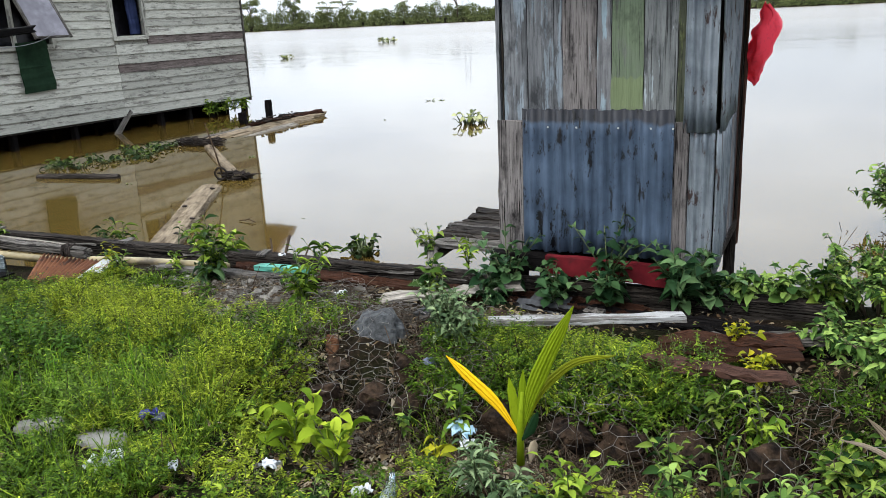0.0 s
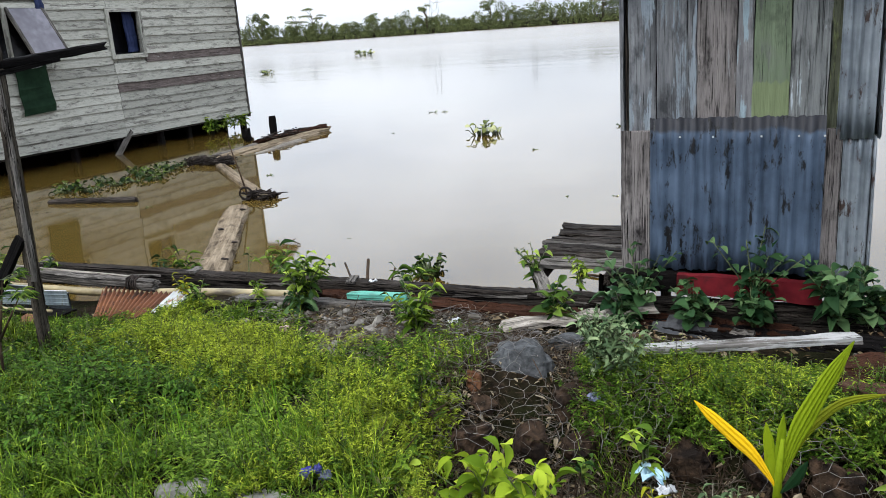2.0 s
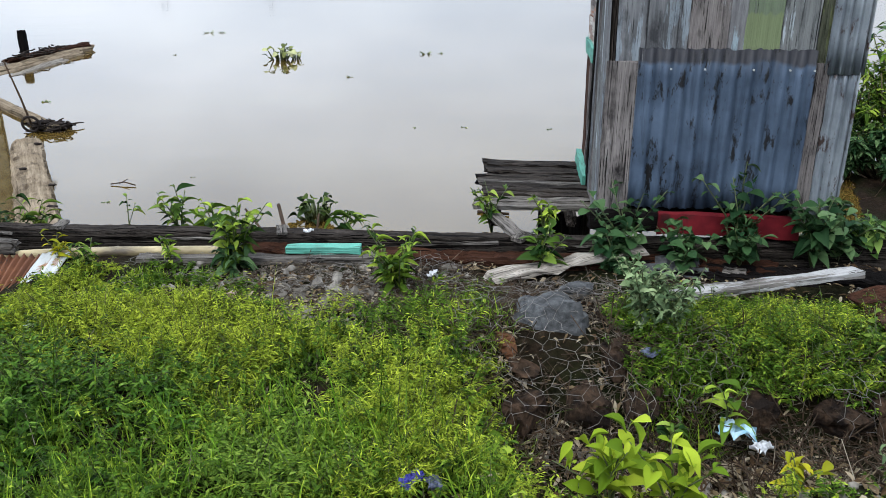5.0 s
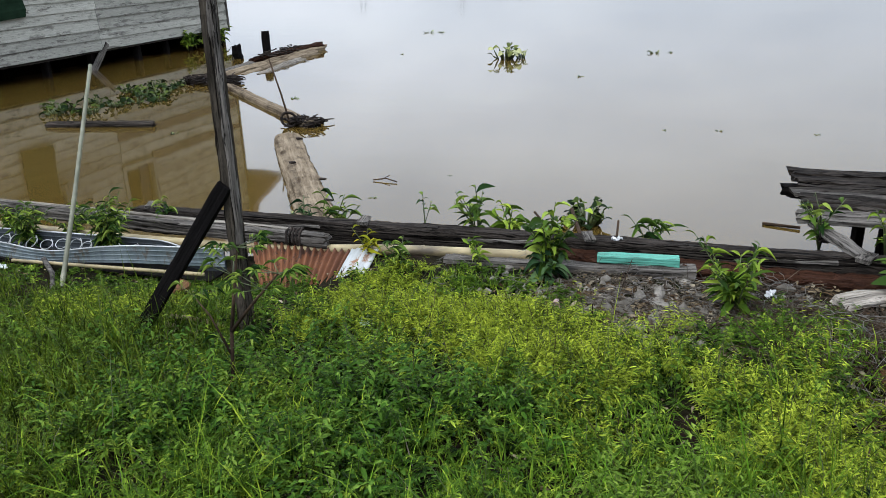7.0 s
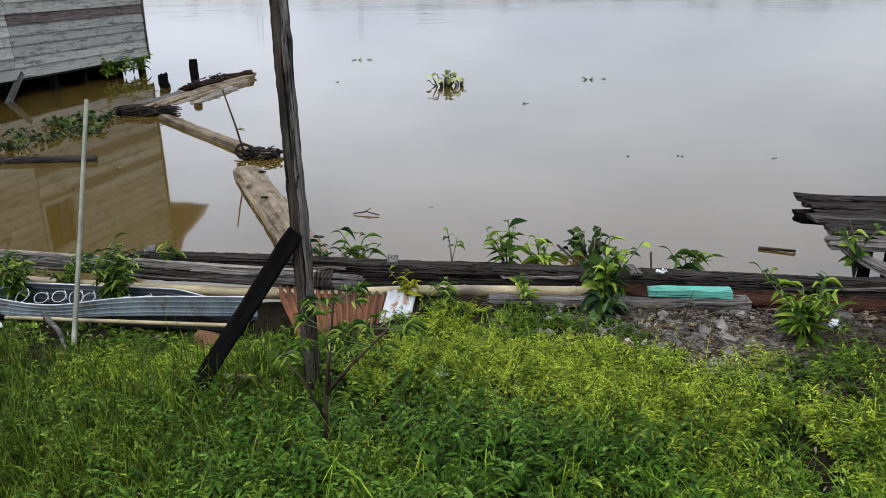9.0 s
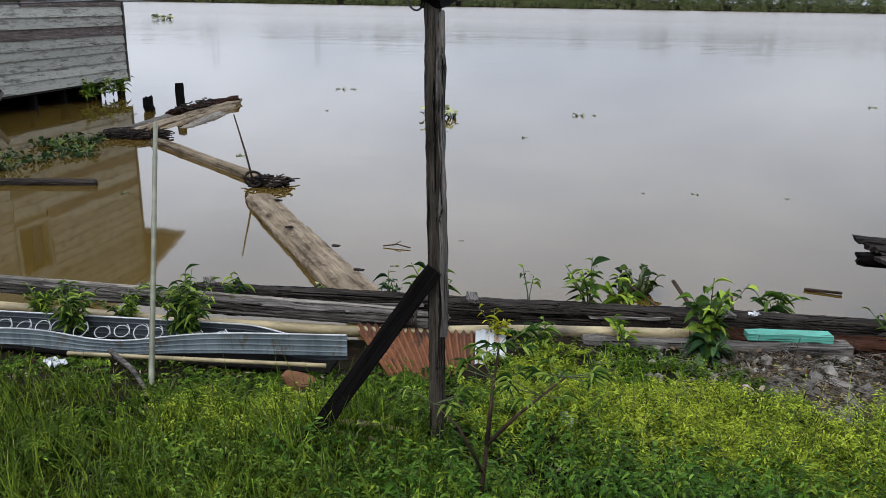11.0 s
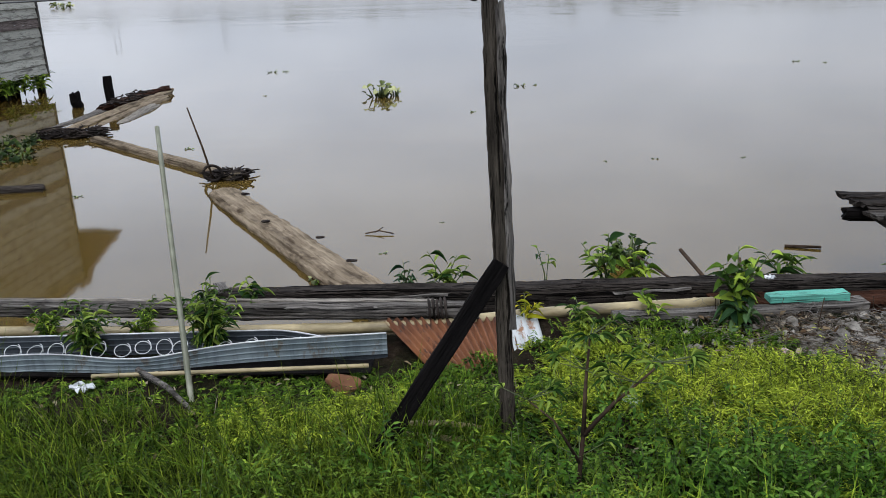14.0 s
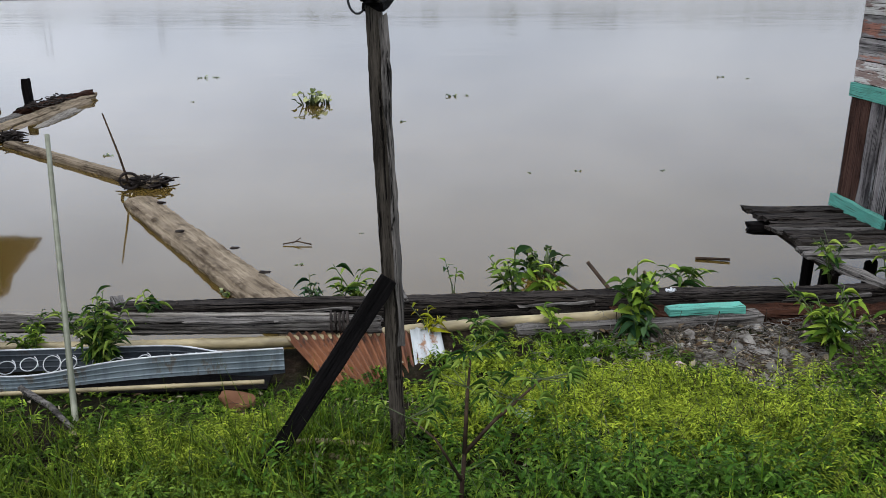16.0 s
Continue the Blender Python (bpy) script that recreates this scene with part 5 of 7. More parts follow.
single("leaning_stick", tubes("stick", [([(-4.50, 8.74, -0.1), (-4.59, 8.71, 0.38), (-4.69, 8.68, 0.81)], (0.014, 0.012, 0.008))]), TWIG, "thin stick leaning out of the water", "stick")
single("floating_twig", tubes("twigs", [([(-2.68, 6.64, 0.01), (-2.56, 6.66, 0.025), (-2.44, 6.61, 0.012)], 0.006), ([(-2.6, 6.64, 0.015), (-2.53, 6.68, 0.05)], 0.004)]), TWIG, "dark twigs floating on the water", "twig")
single("floating_stick", tubes("sticks", [([(0.62, 6.02, 0.01), (0.87, 5.95, 0.015)], 0.012)]), TWIG, "short stick floating near the landing", "stick")
for a, b, r in (((-0.45, 4.2, 0.30), (-0.62, 4.62, 0.50), 0.012), ((-0.55, 4.3, 0.3), (-0.86, 4.7, 0.44), 0.008), ((-0.33, 4.25, 0.3), (-0.33, 4.45, 0.5), 0.007)):
    single("dry_stick", tubes("stick", [([a, b], r)]), TWIG, "dry stick standing behind the timber", "stick", group="sticks behind the timber")

# ---- stones, wire and gravel ----
for k, (x, y, z, s, mat) in enumerate(((0.99, 3.05, 0.43, (0.165, 0.14, 0.20), ROCK), (0.74, 3.24, 0.43, (0.12, 0.08, 0.06), ROCK), (0.86, 2.82, 0.38, (0.07, 0.06, 0.04), STONE), (0.66, 3.02, 0.43, (0.10, 0.07, 0.04), ROCK), (1.22, 3.2, 0.43, (0.10, 0.08, 0.07), STONE),
                                       (1.12, 3.44, 0.44, (0.12, 0.08, 0.06), ROCK), (0.77, 2.94, 0.445, (0.075, 0.06, 0.05), BRICK), (0.62, 2.72, 0.28, (0.10, 0.08, 0.1), STONE),
                                       (0.86, 2.68, 0.26, (0.11, 0.08, 0.1), STONE), (1.10, 2.70, 0.27, (0.10, 0.08, 0.1), STONE), (1.34, 2.72, 0.28, (0.10, 0.08, 0.1), STONE),
                                       (1.24, 2.90, 0.42, (0.09, 0.08, 0.07), STONE), (0.40, 3.36, 0.40, (0.10, 0.07, 0.05), ROCK), (2.35, 2.68, 0.27, (0.12, 0.1, 0.1), STONE), (2.62, 2.64, 0.28, (0.11, 0.1, 0.1), STONE),
                                       (2.92, 2.62, 0.27, (0.12, 0.1, 0.1), STONE), (2.1, 2.7, 0.26, (0.11, 0.1, 0.1), STONE), (1.78, 2.72, 0.25, (0.11, 0.1, 0.1), STONE), (3.2, 2.6, 0.27, (0.12, 0.1, 0.1), STONE))):
    name = "rock" if mat is ROCK else "brick" if mat is BRICK else "stone"
    label = {"rock": "grey broken rock under chicken wire", "brick": "broken orange brick among the rocks", "stone": "dark earth-stained stone under chicken wire"}[name]
    single(name, boulder(s, k + 1.5, 4, 0.42 if k else 0.3), mat, label, "rock", Matrix.Translation((x, y, z)) @ Matrix.Rotation(k * 1.3, 4, "Z"), "rocks under the wire")


def chicken_wire(name, x0, x1, path, cell, seed, label, mat=WIRE):
    """Hexagonal netting, pulled wide, draped along a profile of (y, z) points, sagging and crumpled."""
    path = np.asarray(path, float)
    s = np.concatenate([[0], np.cumsum(np.linalg.norm(np.diff(path, axis=0), axis=1))])
    a, b = [], []
    h = cell * math.sqrt(3) / 2

    def at(u, v):
        q = np.clip(v, 0, s[-1])
        y, z = np.interp(q, s, path[:, 0]), np.interp(q, s, path[:, 1])
        x = x0 + u + 0.07 * waves(u, v, 9, seed) + 0.045 * waves(u, v, 26, seed + 4)
        return (x, y + 0.05 * waves(u, v, 7, seed + 1), z + 0.06 * waves(u, v, 6, seed + 2) + 0.06 * waves(u, v, 24, seed + 3))

    cols, rows = int((x1 - x0) / h), int(s[-1] / (cell * 0.68))
    for r in range(rows):
        for c in range(cols):
            if waves(c * 0.37, r * 0.41, 2.0, seed + 5) > 0.08:
                continue
            cx, cy = (c + 0.5 * (r % 2)) * h, r * cell * 0.68
            pts = [(cx, cy + cell * 0.46), (cx + h / 2, cy + cell * 0.22), (cx + h / 2, cy - cell * 0.22), (cx, cy - cell * 0.46)]
            for p, q in zip(pts, pts[1:]):
                a.append(at(*p)), b.append(at(*q))
    return single(name, rods(name, a, b, 0.0013, 4), mat, label, "wire netting", kind="stuff")


chicken_wire("chicken_wire", 0.5, 1.72, ((3.45, 0.52), (3.1, 0.6), (2.86, 0.52), (2.6, 0.40), (2.52, 0.22)), 0.074, 3, "crumpled rusty chicken wire stretched over the rocks")
chicken_wire("chicken_wire", 2.0, 3.5, ((3.0, 0.47), (2.75, 0.45), (2.55, 0.36), (2.48, 0.2)), 0.088, 5, "rusty chicken wire hanging over the stones")
chicken_wire("chicken_wire", -1.2, 0.6, ((3.80, 0.47), (3.6, 0.475), (3.3, 0.48)), 0.07, 8, "rusty chicken wire lying on the gravel")
chicken_wire("chicken_wire", -2.85, -2.3, ((3.3, 0.38), (3.1, 0.43), (2.95, 0.45)), 0.08, 9, "scrap of dark chicken wire in the grass", ROOT)

ICO = np.array([(0, 0, 1), (0.894, 0, 0.447), (0.276, 0.851, 0.447), (-0.724, 0.526, 0.447), (-0.724, -0.526, 0.447), (0.276, -0.851, 0.447),
                (0.724, 0.526, -0.447), (-0.276, 0.851, -0.447), (-0.894, 0, -0.447), (-0.276, -0.851, -0.447), (0.724, -0.526, -0.447), (0, 0, -1)])
ICO_F = np.array([(0, 1, 2), (0, 2, 3), (0, 3, 4), (0, 4, 5), (0, 5, 1), (1, 6, 2), (2, 7, 3), (3, 8, 4), (4, 9, 5), (5, 10, 1),
                  (6, 7, 2), (7, 8, 3), (8, 9, 4), (9, 10, 5), (10, 6, 1), (11, 7, 6), (11, 8, 7), (11, 9, 8), (11, 10, 9), (11, 6, 10)])


def pebbles(n, where, size):
    p = where(n)
    n = len(p)
    s = size * rng.gamma(3, 0.33, (n, 1, 1)) * rng.uniform(0.5, 1.2, (n, 1, 3))
    v = ICO[None] * s * rng.uniform(0.8, 1.2, (n, 12, 1)) + p[:, None]
    return v.reshape(-1, 3), (ICO_F[None] + (np.arange(n) * 12)[:, None, None]).reshape(-1, 3)


def spots(x0, x1, y0, y1, density=None, lift=0.0):
    """A sampler of ground points in a rectangle, thinned by a density from 0 to 1."""
    def draw(n):
        x, y = rng.uniform(x0, x1, n), rng.uniform(y0, y1, n)
        if density is not None:
            keep = rng.uniform(0, 1, n) < density(x, y)
            x, y = x[keep], y[keep]
        return np.stack([x, y, height(x, y) + lift], -1)
    return draw


def patch(cx, cy, rx, ry):
    return lambda x, y: np.exp(-(((x - cx) / rx) ** 2) - ((y - cy) / ry) ** 2)


def clear_of_rock(x, y):
    return 1 - np.clip(1.6 * patch(0.99, 2.96, 0.19, 0.16)(x, y), 0, 1)


single("gravel", leaf_mesh("gravel", [pebbles(5200, spots(-1.0, 0.7, 2.95, 3.8, lambda x, y: 1.3 * patch(-0.05, 3.42, 0.5, 0.25)(x, y)), 0.013), pebbles(50, spots(-0.4, 0.5, 3.2, 3.75), 0.024),
                                      pebbles(500, spots(0.9, 2.1, 1.9, 2.55), 0.010)]), GRAVEL,
       "pale dry gravel and rubble below the timber", "gravel", kind="stuff")


def litter(n, where, size):
    p = where(n)
    w = rng.normal(0, 1, (len(p), 3)) * (1, 1, 0.3)
    return leaf_arrays(p + (0, 0, 0.012), w, size * rng.uniform(0.5, 1.4, len(p)), size * rng.uniform(0.15, 0.45, len(p)), "leaf", 0.5, 0.3)


single("leaf_litter", leaf_mesh("litter", [litter(2200, spots(-0.9, 0.7, 2.9, 3.85, lambda x, y: 1.2 * patch(-0.1, 3.45, 0.55, 0.3)(x, y)), 0.06),
                                           litter(3600, spots(0.55, 4.2, 1.3, 3.9), 0.05), litter(900, spots(0.55, 1.7, 2.42, 3.0, clear_of_rock), 0.05), litter(900, spots(1.2, 2.1, 2.05, 2.5), 0.06), litter(1300, spots(-5, 0.6, 1.0, 3.6), 0.04)]), LITTER,
       "dry brown leaves and husks strewn over the soil", "leaf litter", kind="stuff")


def dead_twigs(n, where, long, rise):
    p = where(n)
    w = rng.normal(0, 1, (len(p), 3)) * (1, 1, rise)
    w /= np.linalg.norm(w, axis=1, keepdims=True)
    return p + (0, 0, 0.02), p + (0, 0, 0.02) + w * (long * rng.uniform(0.3, 1.3, len(p)))[:, None]


ta, tb2 = zip(dead_twigs(3000, spots(0.55, 4.2, 2.2, 3.0, clear_of_rock), 0.17, 0.7), dead_twigs(500, spots(0.25, 0.9, 2.95, 3.55, clear_of_rock), 0.14, 0.3), dead_twigs(350, spots(0.7, 3.6, 1.4, 2.2), 0.16, 0.4), dead_twigs(260, spots(-0.7, 0.6, 3.1, 3.8), 0.11, 0.3))
single("dead_twigs", rods("twigs", np.concatenate(ta), np.concatenate(tb2), 0.0026, 4), TWIG, "tangle of dead brown stems over the hollow", "twigs", kind="stuff")

ma, mb = zip(dead_twigs(1300, spots(0.25, 1.35, 2.98, 3.6, clear_of_rock), 0.09, 0.15), dead_twigs(1100, spots(-0.55, 0.6, 3.2, 3.8), 0.10, 0.12), dead_twigs(1300, spots(0.55, 1.6, 2.45, 2.98, clear_of_rock), 0.10, 0.35), dead_twigs(600, spots(1.6, 3.6, 2.2, 2.75), 0.13, 0.4))
single("dry_mat", rods("mat", np.concatenate(ma), np.concatenate(mb), 0.0016, 4), DRY_MAT, "bleached dry stems matted over the rocks and rubble", "dry stems", kind="stuff")
for x, y, turn, size, seed in ((-0.02, 1.76, 0.5, (0.12, 0.075, 0.03), 3.0), (0.34, 1.75, -0.3, (0.15, 0.085, 0.03), 4.0)):
    single("cement_slab", boulder(size, seed, 4, 0.12), CEMENT, "flat grey slab of old cement sunk in the grass", "slab", Matrix.Translation((x, y, 0.432)) @ Matrix.Rotation(turn, 4, "Z"), "slabs in the grass")

single("fallen_stick", tubes("stick", [([(-2.17, 2.765, 0.50), (-2.03, 2.75, 0.505), (-1.89, 2.74, 0.49)], (0.011, 0.012, 0.009))]), BAMBOO, "pale dry stick lying in the grass behind the post", "stick")
# slates lying against the timber
SLATE = surface("dark_slate", (0.022, 0.023, 0.025), (0.085, 0.088, 0.092), 24, 0.75, 0.6)
for (a, b, w, mat) in (((1.52, 3.74, 0.44), (1.82, 3.72, 0.435), 0.15, SLATE), ((1.60, 3.84, 0.47), (1.78, 3.83, 0.465), 0.10, SLATE), ((1.92, 3.755, 0.45), (2.01, 3.735, 0.45), 0.07, GREY)):
    single("slate", plank((Vector(b) - Vector(a)).length, w, 0.012, 0.004, 5, 0.03, int(a[0] * 100)), mat, "thin broken grey slate lying against the timber" if mat is SLATE else "small pale grey slate lying against the timber", "slate", along(a, b, (0, -0.35, 1)), "slates below the timber")

# ---- litter thrown down on the bank ----


def crumpled(size, seed, detail=9):
    """A thin sheet crushed into folds."""
    r = np.random.default_rng(int(seed * 10))
    g = np.linspace(-1, 1, detail)
    U, V = np.meshgrid(g, g * 0.7, indexing="ij")
    fold = np.abs(np.sin(U * r.uniform(2, 4) + V * r.uniform(-3, 3) + r.uniform(0, 6))) * 0.5 + np.abs(np.sin(V * 4 + U * 1.5)) * 0.25
    pts = np.stack([U * (0.85 - 0.2 * fold), V * (0.85 - 0.3 * fold), fold * 0.7 - 0.25], -1) + r.normal(0, 0.07, (detail, detail, 3))
    i, k = np.meshgrid(np.arange(detail - 1), np.arange(detail - 1), indexing="ij")
    f = np.stack([i * detail + k, (i + 1) * detail + k, (i + 1) * detail + k + 1, i * detail + k + 1], -1).reshape(-1, 4)
    top = pts.reshape(-1, 3) * size
    n = len(top)
    return mesh_from("crumpled", np.concatenate([top, top - (0, 0, 0.003)]), [np.concatenate([f, f[:, ::-1] + n])], False)


PLASTIC_BLUE_GREY = surface("blue_grey_plastic", (0.022, 0.027, 0.055), (0.06, 0.07, 0.115), 18, 0.45, 0.3)
PLASTIC_MIST = surface("pale_green_plastic", (0.22, 0.30, 0.24), (0.42, 0.50, 0.44), 16, 0.4, 0.3)
for k, (x, y, z, s, mat, label, cat) in enumerate((
        (1.38, 2.84, 0.46, 0.055, PLASTIC_BLUE_GREY, "torn blue-grey plastic caught in the wire", "plastic scrap"),
        (0.465, 1.905, 0.50, 0.05, PLASTIC_BLUE, "crumpled bright blue plastic scrap in the grass", "plastic scrap"),
        (0.535, 1.89, 0.50, 0.045, PLASTIC_BLUE_GREY, "crumpled blue-grey plastic scrap in the grass", "plastic scrap"),
        (1.65, 2.52, 0.31, 0.085, PLASTIC_CYAN, "crumpled cyan and white wrapper among the weeds", "wrapper"),
        (1.72, 2.44, 0.29, 0.05, PLASTIC_WHITE, "crumpled white wrapper among the weeds", "wrapper"),
        (0.55, 1.57, 0.48, 0.085, PLASTIC_WHITE, "shiny white wrapper lying in the grass", "wrapper"),
        (0.82, 1.64, 0.47, 0.035, PLASTIC_WHITE, "small pale plastic scrap in the grass", "plastic scrap"),
        (1.12, 1.84, 0.42, 0.045, PLASTIC_WHITE, "white plastic scrap beside the weeds", "plastic scrap"),
        (1.54, 1.82, 0.40, 0.05, PLASTIC_WHITE, "white plastic scrap among dry leaves", "plastic scrap"),
        (-1.29, 2.93, 0.48, 0.06, PLASTIC_MIST, "pale green plastic scrap in the yellow-green cover", "plastic scrap"),
        (-3.6, 3.25, 0.43, 0.06, PLASTIC_WHITE, "crumpled white wrapper below the trough", "wrapper"),
        (-0.31, 4.06, 0.53, 0.035, PLASTIC_WHITE, "white scrap of plastic on the edge timber", "plastic scrap"),
        (0.42, 3.62, 0.47, 0.045, PLASTIC_WHITE, "torn white scrap on the rubble", "plastic scrap"),
        (-2.47, 3.25, 0.42, 0.10, BRICK, "flat orange-brown stone in the grass", "stone"),
        (1.5, 3.5, 0.47, 0.11, STONE, "flat dark stone below the timber", "stone"))):
    single(cat.replace(" ", "_"), boulder((s, s * 0.7, s * 0.3), k + 2.2) if cat == "stone" else crumpled(s, k + 2.2), mat, label, cat, Matrix.Translation((x, y, z)) @ Matrix.Rotation(k * 0.9, 4, "Z"))
cup = thing("plastic_cup", (-0.525, 3.31, 0.5), "small pinkish plastic cup lying in the ground cover", "cup")
rim = tubes("rim", [([(-0.525 + 0.02 * math.cos(a), 3.29, 0.47 + 0.02 * math.sin(a)) for a in np.linspace(0, 6.3, 20)], 0.005)])
PINK = surface("pink_plastic", (0.25, 0.15, 0.16), (0.40, 0.28, 0.29), 14, 0.4, 0.1)
part("rim", rim, PINK, cup)
part("bowl", tubes("bowl", [([(-0.525, 3.295, 0.47), (-0.525, 3.34, 0.47)], (0.019, 0.013))], 14), PINK, cup)
bottle = thing("bottle", (1.70, 1.78, 0.42), "clear discarded plastic bottle with a blue label", "bottle")
part("body", tubes("body", [([(1.68, 1.72, 0.36), (1.682, 1.725, 0.38), (1.69, 1.75, 0.45), (1.70, 1.77, 0.50), (1.70, 1.775, 0.53)], (0.026, 0.029, 0.029, 0.012, 0.011))], 14), CLEAR, bottle)
part("label", tubes("label", [([(1.684, 1.732, 0.40), (1.688, 1.745, 0.435)], (0.0302, 0.0302))], 14), PLASTIC_CYAN, bottle)

# ---- ground cover ----


def low_growth(x, y):
    """How tall the cover grows: knee-high towards the path, short before the trough and round the gravel."""
    h = 1 - 0.72 * smooth(2.8, 3.15, y) * smooth(-1.35, -1.6, x) - 0.62 * smooth(2.95, 3.4, y) * smooth(-1.5, -1.2, x)
    return h * (1 + 0.55 * waves(x, y, 7.0, 77))


def clumps(p, stems, spread, tall, per, leaf, wide, lean=0.45, shape="chip"):
    """Feathery clumps: stems that fan out of one spot, each with two rows of small leaves."""
    n = len(p)
    grow = tall * rng.uniform(0.55, 1.35, n) * low_growth(p[:, 0], p[:, 1])
    c, g = np.repeat(p, stems, 0), np.repeat(grow, stems)
    off = rng.normal(0, 1, (len(c), 2))
    foot = c + np.concatenate([off * spread, np.zeros((len(c), 1))], 1)
    h = g * rng.uniform(0.45, 1.1, len(c)) * np.exp(-0.18 * (off**2).sum(1))
    tip = foot + np.concatenate([off * lean * h[:, None] + rng.normal(0, 0.25, off.shape) * h[:, None], h[:, None]], 1)
    m = len(foot)
    t = np.tile(np.linspace(0.3, 1.0, per), m) + rng.uniform(-0.04, 0.04, m * per)
    a, b = np.repeat(foot, per, 0), np.repeat(tip, per, 0)
    base = a + (b - a) * t[:, None] - np.array((0, 0, 0.12)) * (t**3 * np.repeat(h, per))[:, None]
    turn = np.repeat(rng.uniform(0, 6.28, m), per) + np.tile(np.where(np.arange(per) % 2, 0.0, np.pi), m) + rng.normal(0, 0.45, m * per)
    way = np.stack([np.cos(turn), np.sin(turn), rng.uniform(-0.25, 0.4, m * per)], -1)
    L = leaf * rng.uniform(0.5, 1.3, m * per) * (1.15 - 0.5 * t)
    return leaf_arrays(base, way, L, L * wide, shape, 0.25, 0.3), (foot, tip)


def gaps(x, y):
    """Where the growth parts and leaves dark hollows between the clumps."""
    g = smooth(0.10, 0.30, waves(x, y, 10.0, 61)) + 0.75 * patch(-1.45, 2.45, 0.4, 0.16)(x, y) + 0.7 * patch(-0.5, 2.36, 0.5, 0.12)(x, y) + 0.7 * patch(-2.9, 2.3, 0.6, 0.2)(x, y) + 1.2 * patch(-2.24, 2.5, 0.14, 0.14)(x, y) + 0.3 * smooth(-1.7, -2.6, x)
    return 1 - 0.85 * np.clip(g, 0, 1)


def clear_of_slab(x, y):
    return 1 - np.clip(1.6 * (patch(0.0, 1.72, 0.13, 0.10)(x, y) + patch(0.34, 1.70, 0.15, 0.10)(x, y) + patch(0.49, 1.86, 0.08, 0.08)(x, y) + patch(-0.2, 1.83, 0.10, 0.06)(x, y)), 0, 0.94)


def dark_zone(x, y):
    return np.clip(1.2 * patch(-1.25, 2.12, 0.62, 0.26)(x, y) + patch(-0.75, 2.42, 0.32, 0.14)(x, y) + 0.8 * patch(-1.75, 2.35, 0.35, 0.25)(x, y), 0, 1) * (0.55 + 1.3 * waves(x, y, 8, 51))


def coarse_zone(x, y):
    return np.clip(patch(-0.5, 1.95, 0.40, 0.24)(x, y) + patch(0.25, 2.10, 0.32, 0.18)(x, y) + 0.8 * patch(-0.25, 2.33, 0.28, 0.12)(x, y) + 0.7 * patch(-1.35, 1.62, 0.35, 0.14)(x, y), 0, 1) * (0.55 + 1.4 * waves(x, y, 9, 52))


def lime_density(x, y):
    d = patch(-0.75, 2.93, 0.62, 0.32)(x, y) + patch(0.36, 2.64, 0.28, 0.24)(x, y) + 0.4 * patch(-2.3, 2.9, 0.7, 0.22)(x, y) + 0.6 * patch(-1.05, 3.25, 0.5, 0.24)(x, y) + 0.32 * patch(0.2, 2.2, 0.5, 0.4)(x, y)
    bare = 0.75 * np.clip(dark_zone(x, y) + coarse_zone(x, y), 0, 1) + np.clip(1.5 * patch(-0.02, 3.44, 0.46, 0.27)(x, y), 0, 1) + np.clip(1.2 * smooth(0.62, 0.85, x) * smooth(2.15, 2.4, y), 0, 1)
    return np.clip(1.35 * d * gaps(x, y) * (0.72 + 1.5 * waves(x, y, 8, 21)) * (1 - np.clip(bare, 0, 1)) * clear_of_slab(x, y) * (1 - 0.97 * smooth(-1.6, -1.9, x) * smooth(3.0, 3.2, y)), 0, 1)


def green_density(x, y):
    d = (0.68 + 0.9 * waves(x, y, 5.5, 22)) * gaps(x, y) * (1 - 0.75 * smooth(-1.8, -2.5, x))
    d = d * (1 - 0.8 * lime_density(x, y)) * (1 - 0.6 * np.clip(dark_zone(x, y) + coarse_zone(x, y), 0, 1))
    d = d * (1 - np.clip(1.5 * patch(-0.02, 3.44, 0.55, 0.33)(x, y), 0, 1)) * (1 - 0.93 * smooth(0.6, 0.85, x) * smooth(1.75, 2.0, y))
    d = d * clear_of_slab(x, y) * smooth(3.75, 3.4, y) * (1 - 0.5 * smooth(-1.6, -1.9, x) * smooth(3.0, 3.25, y))
    d = d * (1 - 0.9 * np.clip(2.0 * patch(-0.45, 1.52, 0.3, 0.1)(x, y), 0, 1)) * (1 - 0.8 * smooth(0.62, 0.75, waves(x, y, 8.0, 41) + 0.5))
    return np.clip(d, 0, 1)


lime, ls = clumps(spots(-2.9, 0.85, 1.6, 3.65, lime_density)(4500), 12, 0.032, 0.165, 15, 0.034, 0.21)
lime2, ls2 = clumps(spots(1.5, 2.65, 2.8, 3.4, lambda x, y: 1.3 * patch(2.0, 3.12, 0.5, 0.2)(x, y))(260), 11, 0.035, 0.19, 16, 0.030, 0.22)
lime3, ls3 = clumps(spots(0.4, 3.6, 1.0, 2.05)(130), 9, 0.03, 0.11, 14, 0.028, 0.32)
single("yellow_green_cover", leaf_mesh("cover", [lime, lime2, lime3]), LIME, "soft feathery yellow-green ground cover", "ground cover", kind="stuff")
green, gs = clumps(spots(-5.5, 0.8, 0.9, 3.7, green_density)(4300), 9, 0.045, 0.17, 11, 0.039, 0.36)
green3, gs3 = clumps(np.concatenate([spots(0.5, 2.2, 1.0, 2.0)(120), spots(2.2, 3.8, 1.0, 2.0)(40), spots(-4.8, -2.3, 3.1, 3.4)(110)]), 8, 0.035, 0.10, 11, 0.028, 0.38)
